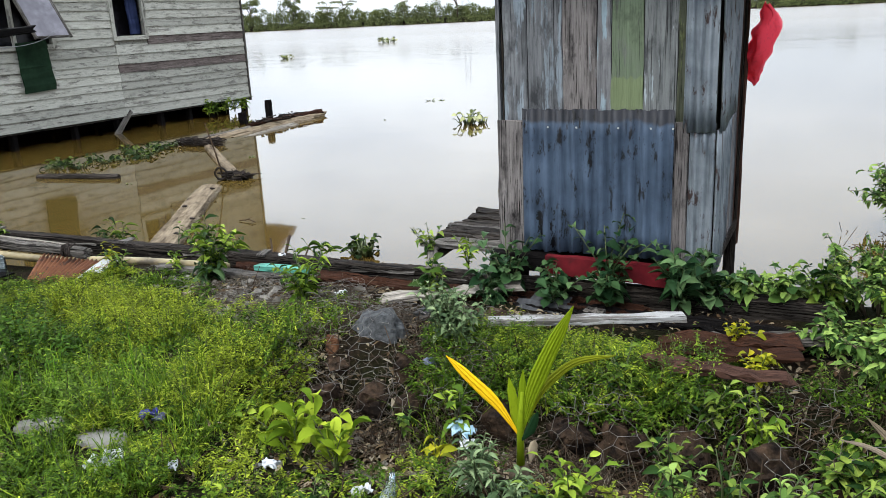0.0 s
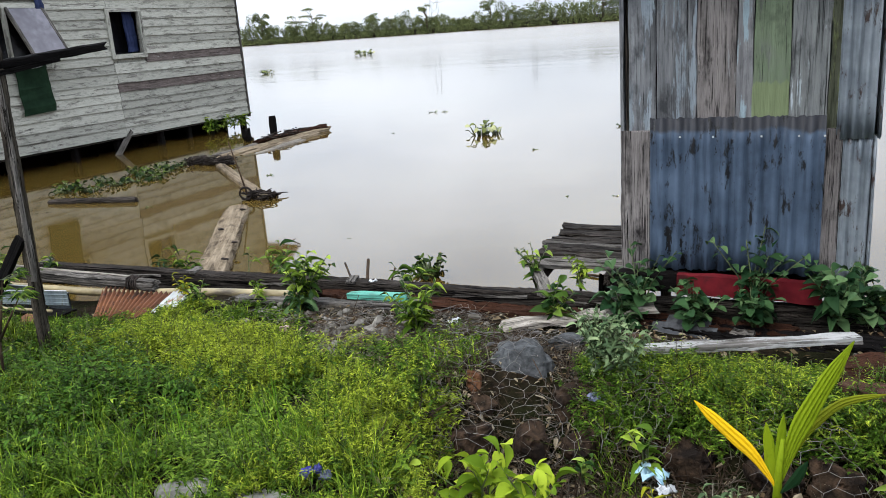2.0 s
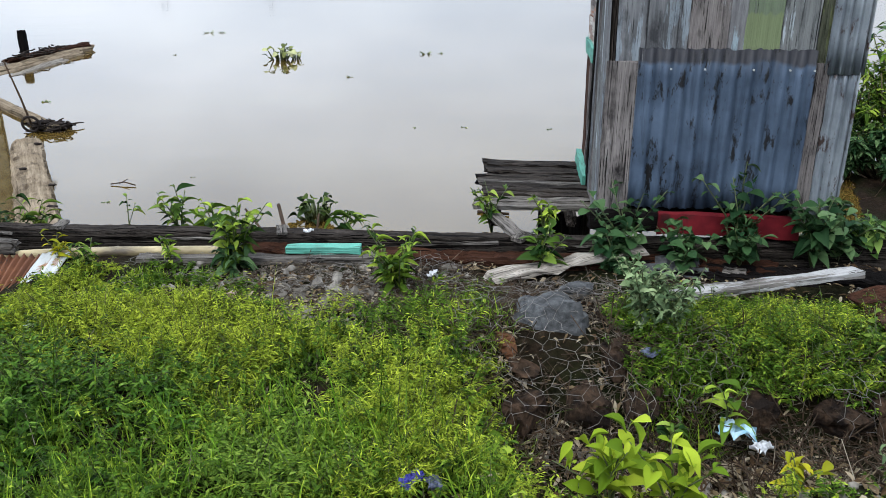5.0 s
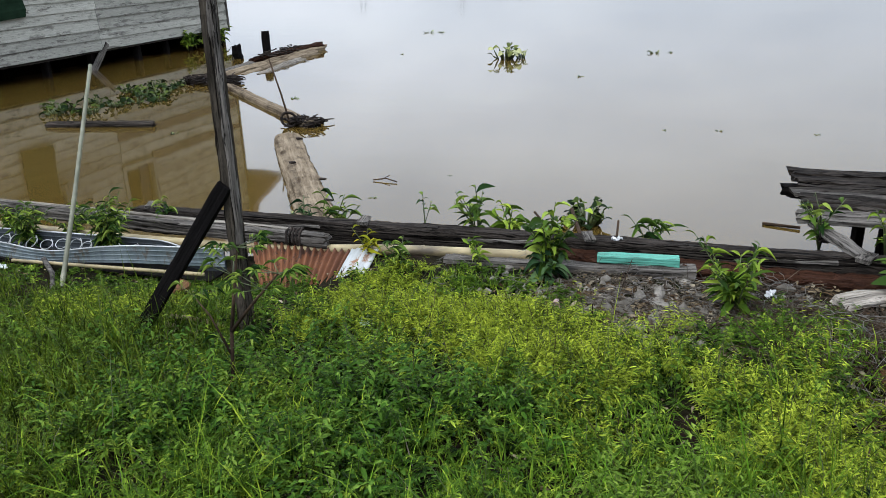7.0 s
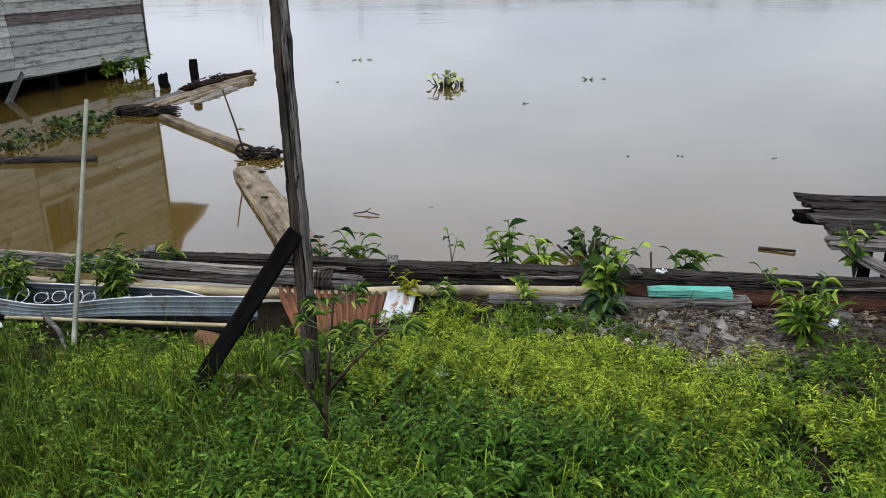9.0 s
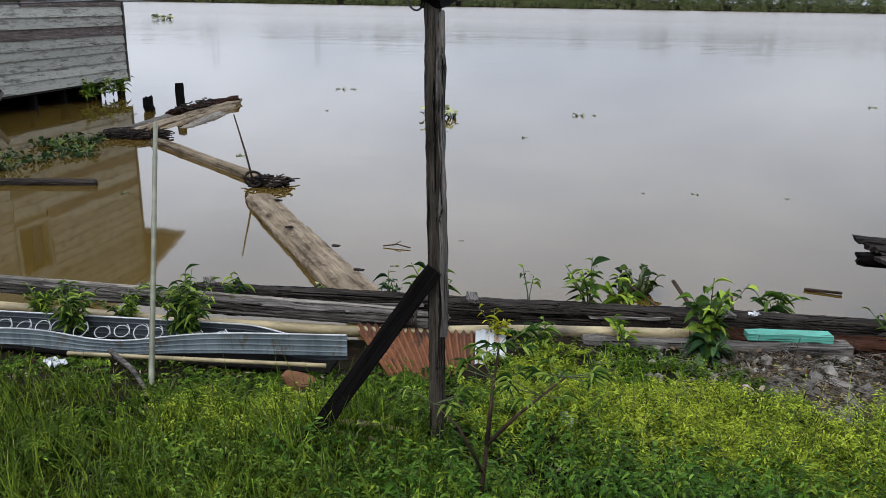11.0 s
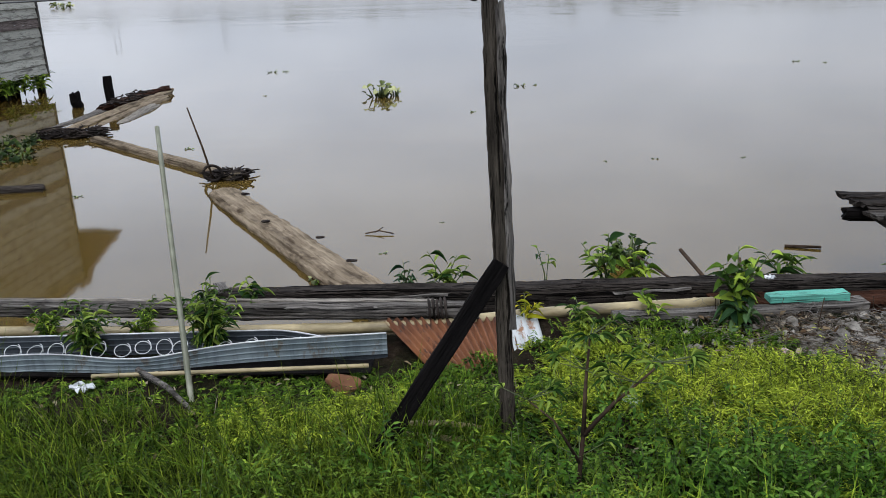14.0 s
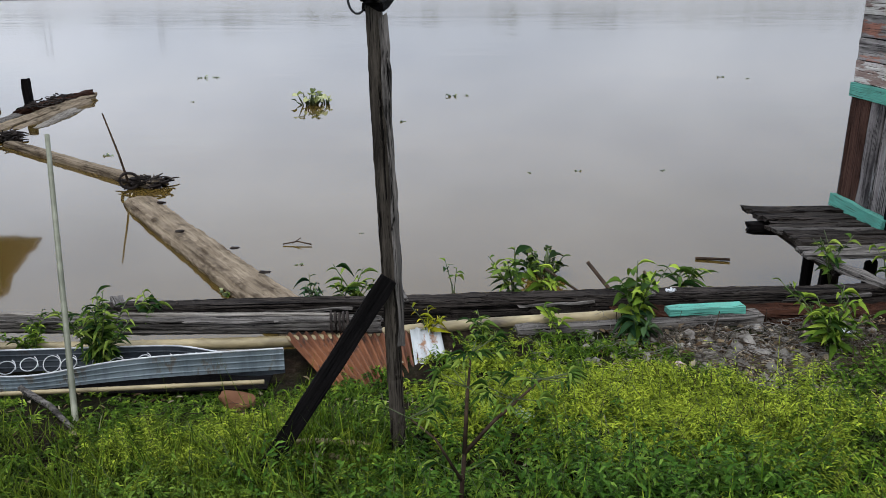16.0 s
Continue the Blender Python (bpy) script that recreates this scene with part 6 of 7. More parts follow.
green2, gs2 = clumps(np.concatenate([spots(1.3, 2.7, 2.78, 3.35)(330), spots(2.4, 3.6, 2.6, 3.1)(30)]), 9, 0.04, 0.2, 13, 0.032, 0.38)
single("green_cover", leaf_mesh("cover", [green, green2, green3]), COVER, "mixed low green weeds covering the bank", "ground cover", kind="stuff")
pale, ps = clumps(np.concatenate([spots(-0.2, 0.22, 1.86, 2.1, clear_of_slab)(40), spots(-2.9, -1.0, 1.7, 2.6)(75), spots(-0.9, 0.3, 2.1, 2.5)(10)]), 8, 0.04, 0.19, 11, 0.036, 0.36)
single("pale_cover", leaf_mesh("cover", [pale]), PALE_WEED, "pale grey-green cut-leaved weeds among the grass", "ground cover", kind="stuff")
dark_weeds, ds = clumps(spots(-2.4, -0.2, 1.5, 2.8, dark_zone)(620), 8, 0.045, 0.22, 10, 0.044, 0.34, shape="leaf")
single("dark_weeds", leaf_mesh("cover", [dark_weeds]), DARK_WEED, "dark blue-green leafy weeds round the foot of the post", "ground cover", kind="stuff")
stem_a, stem_b = (np.concatenate([q[i] for q in (ls, ls2, ls3, gs, gs2, gs3, ps, ds)]) for i in (0, 1))
pick = rng.uniform(0, 1, len(stem_a))
single("cover_stems", rods("stems", stem_a[pick < 0.3], stem_b[pick < 0.3], 0.0012, 3), STALK, "thin green stems of the ground cover", "ground cover", kind="stuff")
single("dry_stems", rods("stems", stem_a[pick > 0.94], stem_b[pick > 0.94], 0.0013, 3), TWIG, "thin dead stems standing in the ground cover", "ground cover", kind="stuff")


def blades(p, tall, wide):
    n = len(p)
    ang, out = rng.uniform(0, 6.28, n), rng.uniform(0.15, 1.1, n)
    way = np.stack([np.cos(ang) * out, np.sin(ang) * out, np.ones(n)], -1)
    L = tall * rng.gamma(5, 1 / 5, n) * np.clip(low_growth(p[:, 0], p[:, 1]), 0.3, 1.6)
    face = np.stack([-np.sin(ang), np.cos(ang), 0 * ang], -1) * 0.2 + np.stack([-np.cos(ang), -np.sin(ang), 0.8 + 0 * ang], -1)
    return leaf_arrays(p, way, L, wide * rng.uniform(0.6, 1.4, n), "blade", 0.0, rng.uniform(0.15, 0.85, n), face)


def grass_density(x, y):
    d = 0.45 + 0.95 * waves(x, y, 5.0, 31) + 0.15 * smooth(-1.6, -2.6, x) + 0.25 * smooth(2.5, 1.9, y) + 0.5 * patch(0.35, 2.2, 0.4, 0.4)(x, y)
    return np.clip(d * gaps(x, y) * clear_of_slab(x, y) * (1 - 0.3 * lime_density(x, y)) * np.clip(0.25 + green_density(x, y) * 2.2, 0, 1) * np.clip(1 - 1.5 * patch(-0.02, 3.44, 0.5, 0.3)(x, y), 0, 1)
                   * (1 - 0.9 * smooth(0.6, 0.85, x) * smooth(1.75, 2.0, y)) * (1 - 0.3 * smooth(-1.6, -1.9, x) * smooth(3.05, 3.3, y)), 0, 1)


def tufts(p, n, spread):
    q = np.repeat(p, n, 0)
    return q + rng.normal(0, spread, q.shape) * (1, 1, 0)


around = tufts(np.concatenate([spots(-9.0, 6.5, -3.5, 1.0, lambda x, y: np.clip(0.35 + 0.9 * waves(x, y, 2.2, 91), 0.05, 1))(2600), spots(-9.0, -5.4, 1.0, 4.0)(420), spots(3.8, 7.5, 1.0, 2.6)(420)]), 9, 0.035)
fine = tufts(spots(-5.5, 0.8, 0.9, 3.6, grass_density)(10000), 15, 0.02)
long_tufts = tufts(np.concatenate([spots(-1.7, -0.3, 1.5, 2.3)(60), spots(0.0, 0.7, 1.5, 2.2, clear_of_slab)(44), spots(-4.5, -2.0, 1.9, 2.9)(45), spots(-2.9, -1.9, 2.2, 2.9)(14), spots(0.1, 0.5, 2.2, 2.7)(12)]), 22, 0.02)
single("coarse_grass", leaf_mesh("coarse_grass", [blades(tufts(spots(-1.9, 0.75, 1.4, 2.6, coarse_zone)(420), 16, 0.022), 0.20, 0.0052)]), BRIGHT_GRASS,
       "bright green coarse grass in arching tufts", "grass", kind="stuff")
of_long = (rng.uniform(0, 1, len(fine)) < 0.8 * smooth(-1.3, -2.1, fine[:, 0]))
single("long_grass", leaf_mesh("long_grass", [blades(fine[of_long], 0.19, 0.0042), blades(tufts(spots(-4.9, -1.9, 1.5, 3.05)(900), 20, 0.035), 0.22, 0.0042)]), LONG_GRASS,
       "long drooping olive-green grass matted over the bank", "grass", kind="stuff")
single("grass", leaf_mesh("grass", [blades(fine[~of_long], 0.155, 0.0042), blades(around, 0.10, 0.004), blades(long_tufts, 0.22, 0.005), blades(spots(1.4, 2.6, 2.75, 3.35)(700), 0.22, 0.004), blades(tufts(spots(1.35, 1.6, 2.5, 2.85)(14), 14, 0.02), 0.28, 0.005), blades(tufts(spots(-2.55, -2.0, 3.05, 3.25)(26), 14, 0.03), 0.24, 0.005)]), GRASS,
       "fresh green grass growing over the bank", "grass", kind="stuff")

single("dry_grass", leaf_mesh("dry_grass", [blades(spots(0.2, 1.7, 2.45, 3.65, clear_of_rock)(1600), 0.10, 0.0035), blades(spots(-0.7, 0.6, 3.2, 3.8)(900), 0.10, 0.0035), blades(spots(1.6, 4.0, 2.1, 2.9)(1600), 0.16, 0.0035),
                                            blades(spots(-5.0, 0.6, 1.2, 3.4)(1300), 0.15, 0.0032)]), DRY_GRASS,
       "dead grey-brown grass matted over the rubble", "dry grass", kind="stuff")

# ---- single plants ----


def leaf_shape(curl, fold, seed, wide_at=0.45):
    """A leaf one metre long along x, with a midrib fold and a drooping tip."""
    r = np.random.default_rng(seed)
    t = np.array([0.0, 0.12, 0.3, 0.5, 0.7, 0.87, 1.0])
    w = np.array([0.02, 0.42, 0.86, 1.0, 0.8, 0.42, 0.0]) if wide_at < 0.5 else np.array([0.03, 0.2, 0.5, 0.86, 1.0, 0.7, 0.0])
    if wide_at > 0.7:
        w = np.array([0.12, 0.7, 0.96, 1.0, 0.9, 0.62, 0.1])
    v = np.zeros((7, 3, 3))
    v[:, :, 0] = t[:, None]
    v[:, 0, 1], v[:, 2, 1] = -w / 2, w / 2
    v[:, 0, 2] = v[:, 2, 2] = w * fold / 2
    v[:, :, 2] += (0.12 * np.sin(t * 3.0) - curl * t**2)[:, None] + r.normal(0, 0.012, (7, 3))
    i, k = np.meshgrid(np.arange(6), np.arange(2), indexing="ij")
    q = np.stack([i * 3 + k, i * 3 + 3 + k, i * 3 + 4 + k, i * 3 + 1 + k], -1).reshape(-1, 4)
    return mesh_from("leaf", v.reshape(-1, 3), [q], True)


LEAVES = {}


def leaf(parent, at, way, length, width, mat, kind=0):
    """One leaf as an object of its own; alike leaves share a mesh."""
    key = (mat.name, kind)
    if key not in LEAVES:
        LEAVES[key] = leaf_shape((0.25, 0.5, 0.12)[kind % 3] * (0.35 if 3 <= kind < 6 else 1.0), (0.3, 0.45, 0.2)[kind % 3], kind, 0.45 if kind < 3 else 0.6 if kind < 6 else 0.8)
    m = along(at, Vector(at) + Vector(way), (rng.normal(0, 0.4), rng.normal(0, 0.4), 1))
    m.translation = at
    m = m @ Matrix.Diagonal((length, width, length, 1))
    return part("leaf", LEAVES[key], mat, parent, m)


def weed(at, tall, stems, per, leaf_len, ratio, mat, label, seed, spread=0.5, group="weeds on the bank", name="weed", stalk=None, droop=0.0, kind=0, low=0.2):
    """A leafy weed: branching stems, and leaves that are each a part."""
    r = np.random.default_rng(seed)
    at = Vector((at[0], at[1], float(height(at[0], at[1])) - 0.02 if len(at) < 3 else at[2]))
    plant = thing(name, at, label, "plant", group)
    runs, todo = [], []
    leaf_len, per = leaf_len * 0.9, int(per * 1.3) + 1
    for s in range(stems):
        a, o = r.uniform(0, 6.28), r.uniform(0.2, 1.0) * spread
        h = tall * r.uniform(0.65, 1.05)
        tip = at + Vector((math.cos(a) * o * tall, math.sin(a) * o * tall, h))
        mid = at.lerp(tip, 0.5) + Vector((-math.cos(a) * 0.08 * tall, -math.sin(a) * 0.08 * tall, 0.08 * tall))
        pts = [tuple(at.lerp(mid, t * 2) if t < 0.5 else mid.lerp(tip, t * 2 - 1)) for t in (0, 0.25, 0.5, 0.75, 1)]
        runs.append((pts, np.linspace(0.006, 0.002, 5) * (0.6 + tall)))
        for j in range(per):
            t = low + (1 - low) * (j + r.uniform(0, 0.6)) / per
            p = at.lerp(mid, min(t * 2, 1)) if t < 0.5 else mid.lerp(tip, min(t * 2 - 1, 1))
            b = a + j * 2.4 + r.normal(0, 0.3)
            todo.append((p, Vector((math.cos(b), math.sin(b), r.uniform(-0.15, 0.6) - droop)), leaf_len * r.uniform(0.35, 1.2) * (1.15 - 0.45 * t)))
    for run in runs:
        part("stem", tubes("stem", [run], 4), stalk or STALK, plant)
    for j, (p, w, L) in enumerate(todo):
        leaf(plant, p, w, L, L * ratio * r.uniform(0.8, 1.2), mat, kind + j % 3)
    return plant


def bush(name, at, tall, radius, stems, per, leaf_len, ratio, mat, label, seed, group="bushes on the bank", shape="leaf"):
    """A shrub too leafy to count: branched stems and one mass of leaves."""
    r = np.random.default_rng(seed)
    at = np.array([at[0], at[1], float(height(at[0], at[1])) - 0.03 if len(at) < 3 else at[2]])
    plant = thing(name, at, label, "shrub", group)
    runs, base, way = [], [], []
    for s in range(stems):
        a, o = r.uniform(0, 6.28), math.sqrt(r.uniform(0.02, 1)) * radius
        foot = at + np.array([math.cos(a), math.sin(a), 0]) * o * 0.35
        tip = at + np.array([math.cos(a) * o, math.sin(a) * o, tall * r.uniform(0.55, 1.05) * (1 - 0.35 * (o / radius) ** 2)])
        mid = foot * 0.5 + tip * 0.5 + r.normal(0, 0.05, 3) * tall
        pts = [foot, foot * 0.5 + mid * 0.5, mid, mid * 0.5 + tip * 0.5, tip]
        runs.append((pts, np.linspace(0.008, 0.002, 5) * (0.5 + tall)))
        twigs = [(mid, tip)]
        for _ in range(3):
            q = mid + (tip - mid) * r.uniform(0, 0.8)
            e = q + (np.array([math.cos(a), math.sin(a), 0.6]) + r.normal(0, 0.7, 3)) * tall * 0.16
            runs.append(([q, (q + e) / 2, e], (0.003, 0.0025, 0.0015)))
            twigs.append((q, e))
        for q, e in twigs:
            k = per // 4
            t = r.uniform(0.05, 1.0, k)
            base.append(q + (e - q) * t[:, None])
            d = r.normal(0, 1, (k, 3)) * (1, 1, 0.5) + (0, 0, 0.15)
            way.append(d)
    base, way = np.concatenate(base), np.concatenate(way)
    L = leaf_len * r.uniform(0.6, 1.3, len(base))
    part("stem", tubes("stem", runs, 5), BARK, plant)
    part("foliage", leaf_mesh("foliage", [leaf_arrays(base, way, L, L * ratio, shape, 0.3, 0.35)]), mat, plant, kind="stuff")
    return plant


def palm_leaf(pts, width, pleats=5, split=0.0):
    """A pleated young palm leaf along a curve, split at its tip."""
    p = np.asarray(pts, float)
    s = np.linspace(0, 1, 18)
    k = np.linspace(0, 1, len(p))
    c = np.stack([np.interp(s, k, p[:, j]) for j in range(3)], -1)
    for _ in range(4):
        c[1:-1] = (c[:-2] + 2 * c[1:-1] + c[2:]) / 4
    t = np.gradient(c, axis=0)
    t /= np.linalg.norm(t, axis=1, keepdims=True)
    side = np.cross(t, (0.15, -1.0, 0.25))
    side /= np.linalg.norm(side, axis=1, keepdims=True)
    nrm = np.cross(side, t)
    w = width * np.interp(s, [0, 0.12, 0.45, 0.8, 1], [0.18, 0.4, 1.0, 0.75, 0.06])
    cols = pleats * 2 + 1
    u = np.linspace(-1, 1, cols)
    zig = np.where(np.arange(cols) % 2 == 0, 0.0, 1.0)
    v = c[:, None] + side[:, None] * (w[:, None] * u[None])[..., None] / 2 + nrm[:, None] * (w[:, None] * (0.09 * zig - 0.16 * np.abs(u))[None])[..., None]
    i, j = np.meshgrid(np.arange(17), np.arange(cols - 1), indexing="ij")
    q = np.stack([i * cols + j, (i + 1) * cols + j, (i + 1) * cols + j + 1, i * cols + j + 1], -1).reshape(-1, 4)
    return mesh_from("palm_leaf", v.reshape(-1, 3), [q], False)


palm = thing("coconut_sapling", (2.105, 1.995, 0.44), "young coconut sapling with green and yellow pleated leaves", "palm sapling")
part("husk", palm_leaf([(2.15, 1.97, 0.55), (2.156, 1.966, 0.585), (2.164, 1.962, 0.62), (2.172, 1.96, 0.645)], 0.034, 2), HUSK, palm, label="torn dry husk")
part("husk", boulder((0.045, 0.045, 0.06), 6.0, 4, 0.08), BARK, palm, Matrix.Translation((2.105, 2.005, 0.46)))
part("sheath", tubes("sheath", [([(2.105, 1.995, 0.52), (2.107, 1.995, 0.68), (2.115, 2, 0.8)], (0.016, 0.012, 0.006))], 8), PALM, palm)
part("leaf", palm_leaf([(2.1, 1.99, 0.64), (2.035, 1.975, 0.75), (1.935, 1.955, 0.85), (1.855, 1.945, 0.93)], 0.043, 3), PALM_OLD, palm, label="yellowed palm leaf")
part("leaf", palm_leaf([(2.11, 1.995, 0.64), (2.145, 2, 0.8), (2.215, 2.005, 0.97), (2.295, 2.015, 1.135)], 0.06, 5), PALM, palm)
part("leaf", palm_leaf([(2.115, 2, 0.66), (2.175, 2.035, 0.81), (2.275, 2.085, 0.905), (2.415, 2.125, 0.925)], 0.032, 3), YELLOWED, palm, label="narrow arching yellow-green palm leaf")
part("leaf", palm_leaf([(2.1, 1.995, 0.62), (2.085, 2.005, 0.72), (2.065, 2.005, 0.85)], 0.04, 2), PALM, palm)
part("leaf", palm_leaf([(2.105, 1.995, 0.64), (2.11, 2.005, 0.76), (2.115, 2.015, 0.88)], 0.032, 2), PALM, palm)
part("leaf", palm_leaf([(2.115, 1.985, 0.62), (2.155, 1.965, 0.68), (2.185, 1.955, 0.76)], 0.035, 2), DEEP, palm)

PALM_DRY = foliage("dry_palm_leaf", (0.09, 0.07, 0.045), (0.16, 0.13, 0.095), (0.24, 0.21, 0.16), 0.8, 0.15)
palm_two = thing("coconut_sapling", (3.5, 2.08, 0.42), "second coconut sapling with yellowing leaves and dry fronds", "palm sapling")
part("sheath", tubes("sheath", [([(3.5, 2.08, 0.40), (3.49, 2.08, 0.52), (3.47, 2.08, 0.62)], (0.018, 0.013, 0.007))], 8), PALM, palm_two)
part("leaf", palm_leaf([(3.48, 2.08, 0.56), (3.43, 2.10, 0.68), (3.40, 2.14, 0.75), (3.36, 2.18, 0.80)], 0.06, 4), PALM, palm_two)
part("leaf", palm_leaf([(3.49, 2.08, 0.56), (3.55, 2.10, 0.72), (3.64, 2.12, 0.80), (3.76, 2.14, 0.86)], 0.07, 4), PALM, palm_two)
part("leaf", palm_leaf([(3.48, 2.07, 0.54), (3.46, 2.03, 0.62), (3.45, 1.98, 0.66), (3.46, 1.92, 0.66)], 0.06, 3), PALM_OLD, palm_two, label="yellowed palm leaf")
for a, b in (((3.26, 2.78), 0.03), ((3.16, 2.56), 0.022)):
    part("leaf", palm_leaf([(3.47, 2.10, 0.50), (3.41, 2.28, 0.54), (0.5 * a[0] + 1.68, 0.5 * a[1] + 1.2, 0.53), (a[0], a[1], 0.50)], b, 3), PALM_DRY, palm_two, label="dry pale palm frond")

# broad rosette plant beside the hollow
weed((1.10, 2.05), 0.29, 6, 6, 0.15, 0.40, LEAFY, "bright green broad-leaved weed beside the hollow", 1, 0.7, kind=3, droop=-0.45)
weed((1.30, 2.03), 0.26, 6, 5, 0.14, 0.40, LEAFY, "bright green broad-leaved weed beside the hollow", 2, 0.7, kind=3, droop=-0.45)
weed((0.70, 2.20), 0.20, 4, 5, 0.12, 0.5, FRESH, "bright green broad-leaved seedling in the grass", 3, 0.6, kind=3)
weed((1.63, 2.57, 0.24), 0.28, 3, 5, 0.12, 0.42, OLIVE, "pale green seedling in the hollow", 4, 0.35)
weed((1.38, 2.48, 0.24), 0.16, 2, 5, 0.08, 0.5, MIDLEAF, "small green seedling in the hollow", 5, 0.5)
weed((1.72, 2.10), 0.16, 3, 5, 0.10, 0.42, YELLOWED, "small yellowing weed among dry leaves", 6, 0.6)
# weeds at the front of the hollow
for k, (x, y, tall, st, per, L, ra, mat) in enumerate((
        (1.98, 1.88, 0.24, 8, 10, 0.10, 0.26, BLUISH), (2.32, 1.86, 0.26, 5, 8, 0.10, 0.5, FRESH), (2.28, 1.70, 0.2, 4, 7, 0.10, 0.5, MIDLEAF), (2.62, 2.16, 0.24, 2, 6, 0.12, 0.42, BANK),
        (2.78, 2.34, 0.30, 2, 5, 0.12, 0.4, MIDLEAF), (2.56, 2.46, 0.30, 3, 6, 0.12, 0.4, MIDLEAF), (2.98, 2.18, 0.28, 2, 6, 0.11, 0.4, BANK), (3.16, 2.42, 0.34, 3, 6, 0.11, 0.4, MIDLEAF),
        (2.12, 1.80, 0.20, 7, 9, 0.09, 0.26, BLUISH), (1.45, 1.62, 0.15, 4, 6, 0.08, 0.45, MIDLEAF), (1.1, 1.5, 0.14, 4, 6, 0.07, 0.5, FRESH), (2.55, 1.68, 0.2, 4, 7, 0.09, 0.45, MIDLEAF),
        (2.85, 1.86, 0.2, 3, 6, 0.1, 0.42, BANK), (3.3, 1.9, 0.22, 3, 6, 0.1, 0.4, MIDLEAF), (2.68, 2.78, 0.32, 4, 7, 0.11, 0.42, MIDLEAF), (2.9, 2.72, 0.30, 4, 7, 0.11, 0.4, FRESH),
        (2.75, 3.40, 0.18, 4, 7, 0.10, 0.45, YELLOWED), (2.86, 3.08, 0.22, 4, 7, 0.10, 0.45, YELLOWED), (2.30, 2.86, 0.26, 4, 7, 0.10, 0.42, MIDLEAF))):
    weed((x, y), tall * 1.05, st + 2, per + 2, L * 0.76, ra, mat, ("blue-green cut-leaved weed" if mat is BLUISH else "yellowing leafy weed" if mat is YELLOWED else "leafy green weed") + " growing round the hollow", 20 + k, 0.55)
# weeds among the rocks and along the timber
weed((1.36, 3.02), 0.36, 22, 14, 0.072, 0.48, BLUISH, "bushy grey-green weed growing out of the rocks", 50, 0.5)
weed((1.48, 2.98), 0.32, 14, 12, 0.066, 0.42, BLUISH, "bushy blue-green weed growing out of the rocks", 51, 0.5)
weed((0.26, 3.48), 0.32, 14, 9, 0.12, 0.24, OLIVE, "green weed drooping over the gravel", 52, 0.85)
weed((0.98, 3.72), 0.30, 5, 7, 0.13, 0.4, MIDLEAF, "green weed against the edge timber", 53, 0.5)
weed((-0.62, 3.70), 0.38, 10, 8, 0.12, 0.5, OLIVE, "bright green leafy weed against the timber", 54, 0.6)
weed((-0.62, 3.66), 0.2, 5, 6, 0.13, 0.42, DEEP, "dark green drooping weed against the timber", 55, 0.6, droop=0.5)
weed((-1.12, 4.28, 0.3), 0.42, 6, 6, 0.15, 0.4, MIDLEAF, "green leafy weed rising behind the timber", 56, 0.4)
weed((-0.95, 4.34, 0.3), 0.34, 5, 6, 0.16, 0.24, FRESH, "narrow-leaved green weed rising behind the timber", 57, 0.4)
weed((-1.45, 4.3, 0.3), 0.42, 2, 3, 0.10, 0.5, MIDLEAF, "thin sprig rising behind the timber", 58, 0.3, low=0.75)
weed((-2.0, 4.28, 0.3), 0.36, 5, 7, 0.15, 0.18, MIDLEAF, "narrow-leaved weed rising behind the timber", 59, 0.4)
weed((-2.23, 4.28, 0.3), 0.28, 5, 6, 0.13, 0.18, DEEP, "narrow-leaved weed rising behind the timber", 60, 0.5)
weed((-2.98, 3.95, 0.45), 0.20, 3, 6, 0.12, 0.22, MIDLEAF, "small weed growing over the pole", 61, 0.5)
weed((-3.12, 3.60, 0.36), 0.38, 18, 14, 0.105, 0.2, MIDLEAF, "fern-like green weed growing through the trough", 62, 0.5)
weed((-3.72, 3.62, 0.38), 0.26, 12, 13, 0.09, 0.2, MIDLEAF, "fern-like green weed growing through the trough", 72, 0.6)
weed((-3.5, 3.78, 0.40), 0.20, 11, 13, 0.06, 0.22, OLIVE, "trailing green weed over the bamboo pole", 63, 0.9)
weed((-4.0, 3.8, 0.40), 0.18, 12, 13, 0.06, 0.22, OLIVE, "trailing green weed over the bamboo pole", 64, 0.9)
weed((-0.14, 4.28, 0.34), 0.24, 5, 4, 0.18, 0.14, MIDLEAF, "tuft of strap leaves behind the timber", 65, 0.6)
weed((-1.62, 3.78, 0.42), 0.18, 4, 6, 0.09, 0.3, YELLOWED, "yellowing weed growing over the bamboo pole", 66, 0.6)
weed((-1.0, 3.78, 0.42), 0.16, 4, 6, 0.09, 0.3, FRESH, "small weed growing over the bamboo pole", 67, 0.6)
weed((0.72, 4.32, 0.44), 0.30, 6, 5, 0.09, 0.4, MIDLEAF, "thin vine climbing the landing", 68, 0.5)
weed((1.02, 4.25, 0.46), 0.26, 5, 5, 0.09, 0.4, FRESH, "thin vine climbing the landing", 69, 0.6)
weed((-1.36, 3.60), 0.18, 5, 7, 0.10, 0.3, MIDLEAF, "low green weed beside the rusted sheet", 70, 0.7)
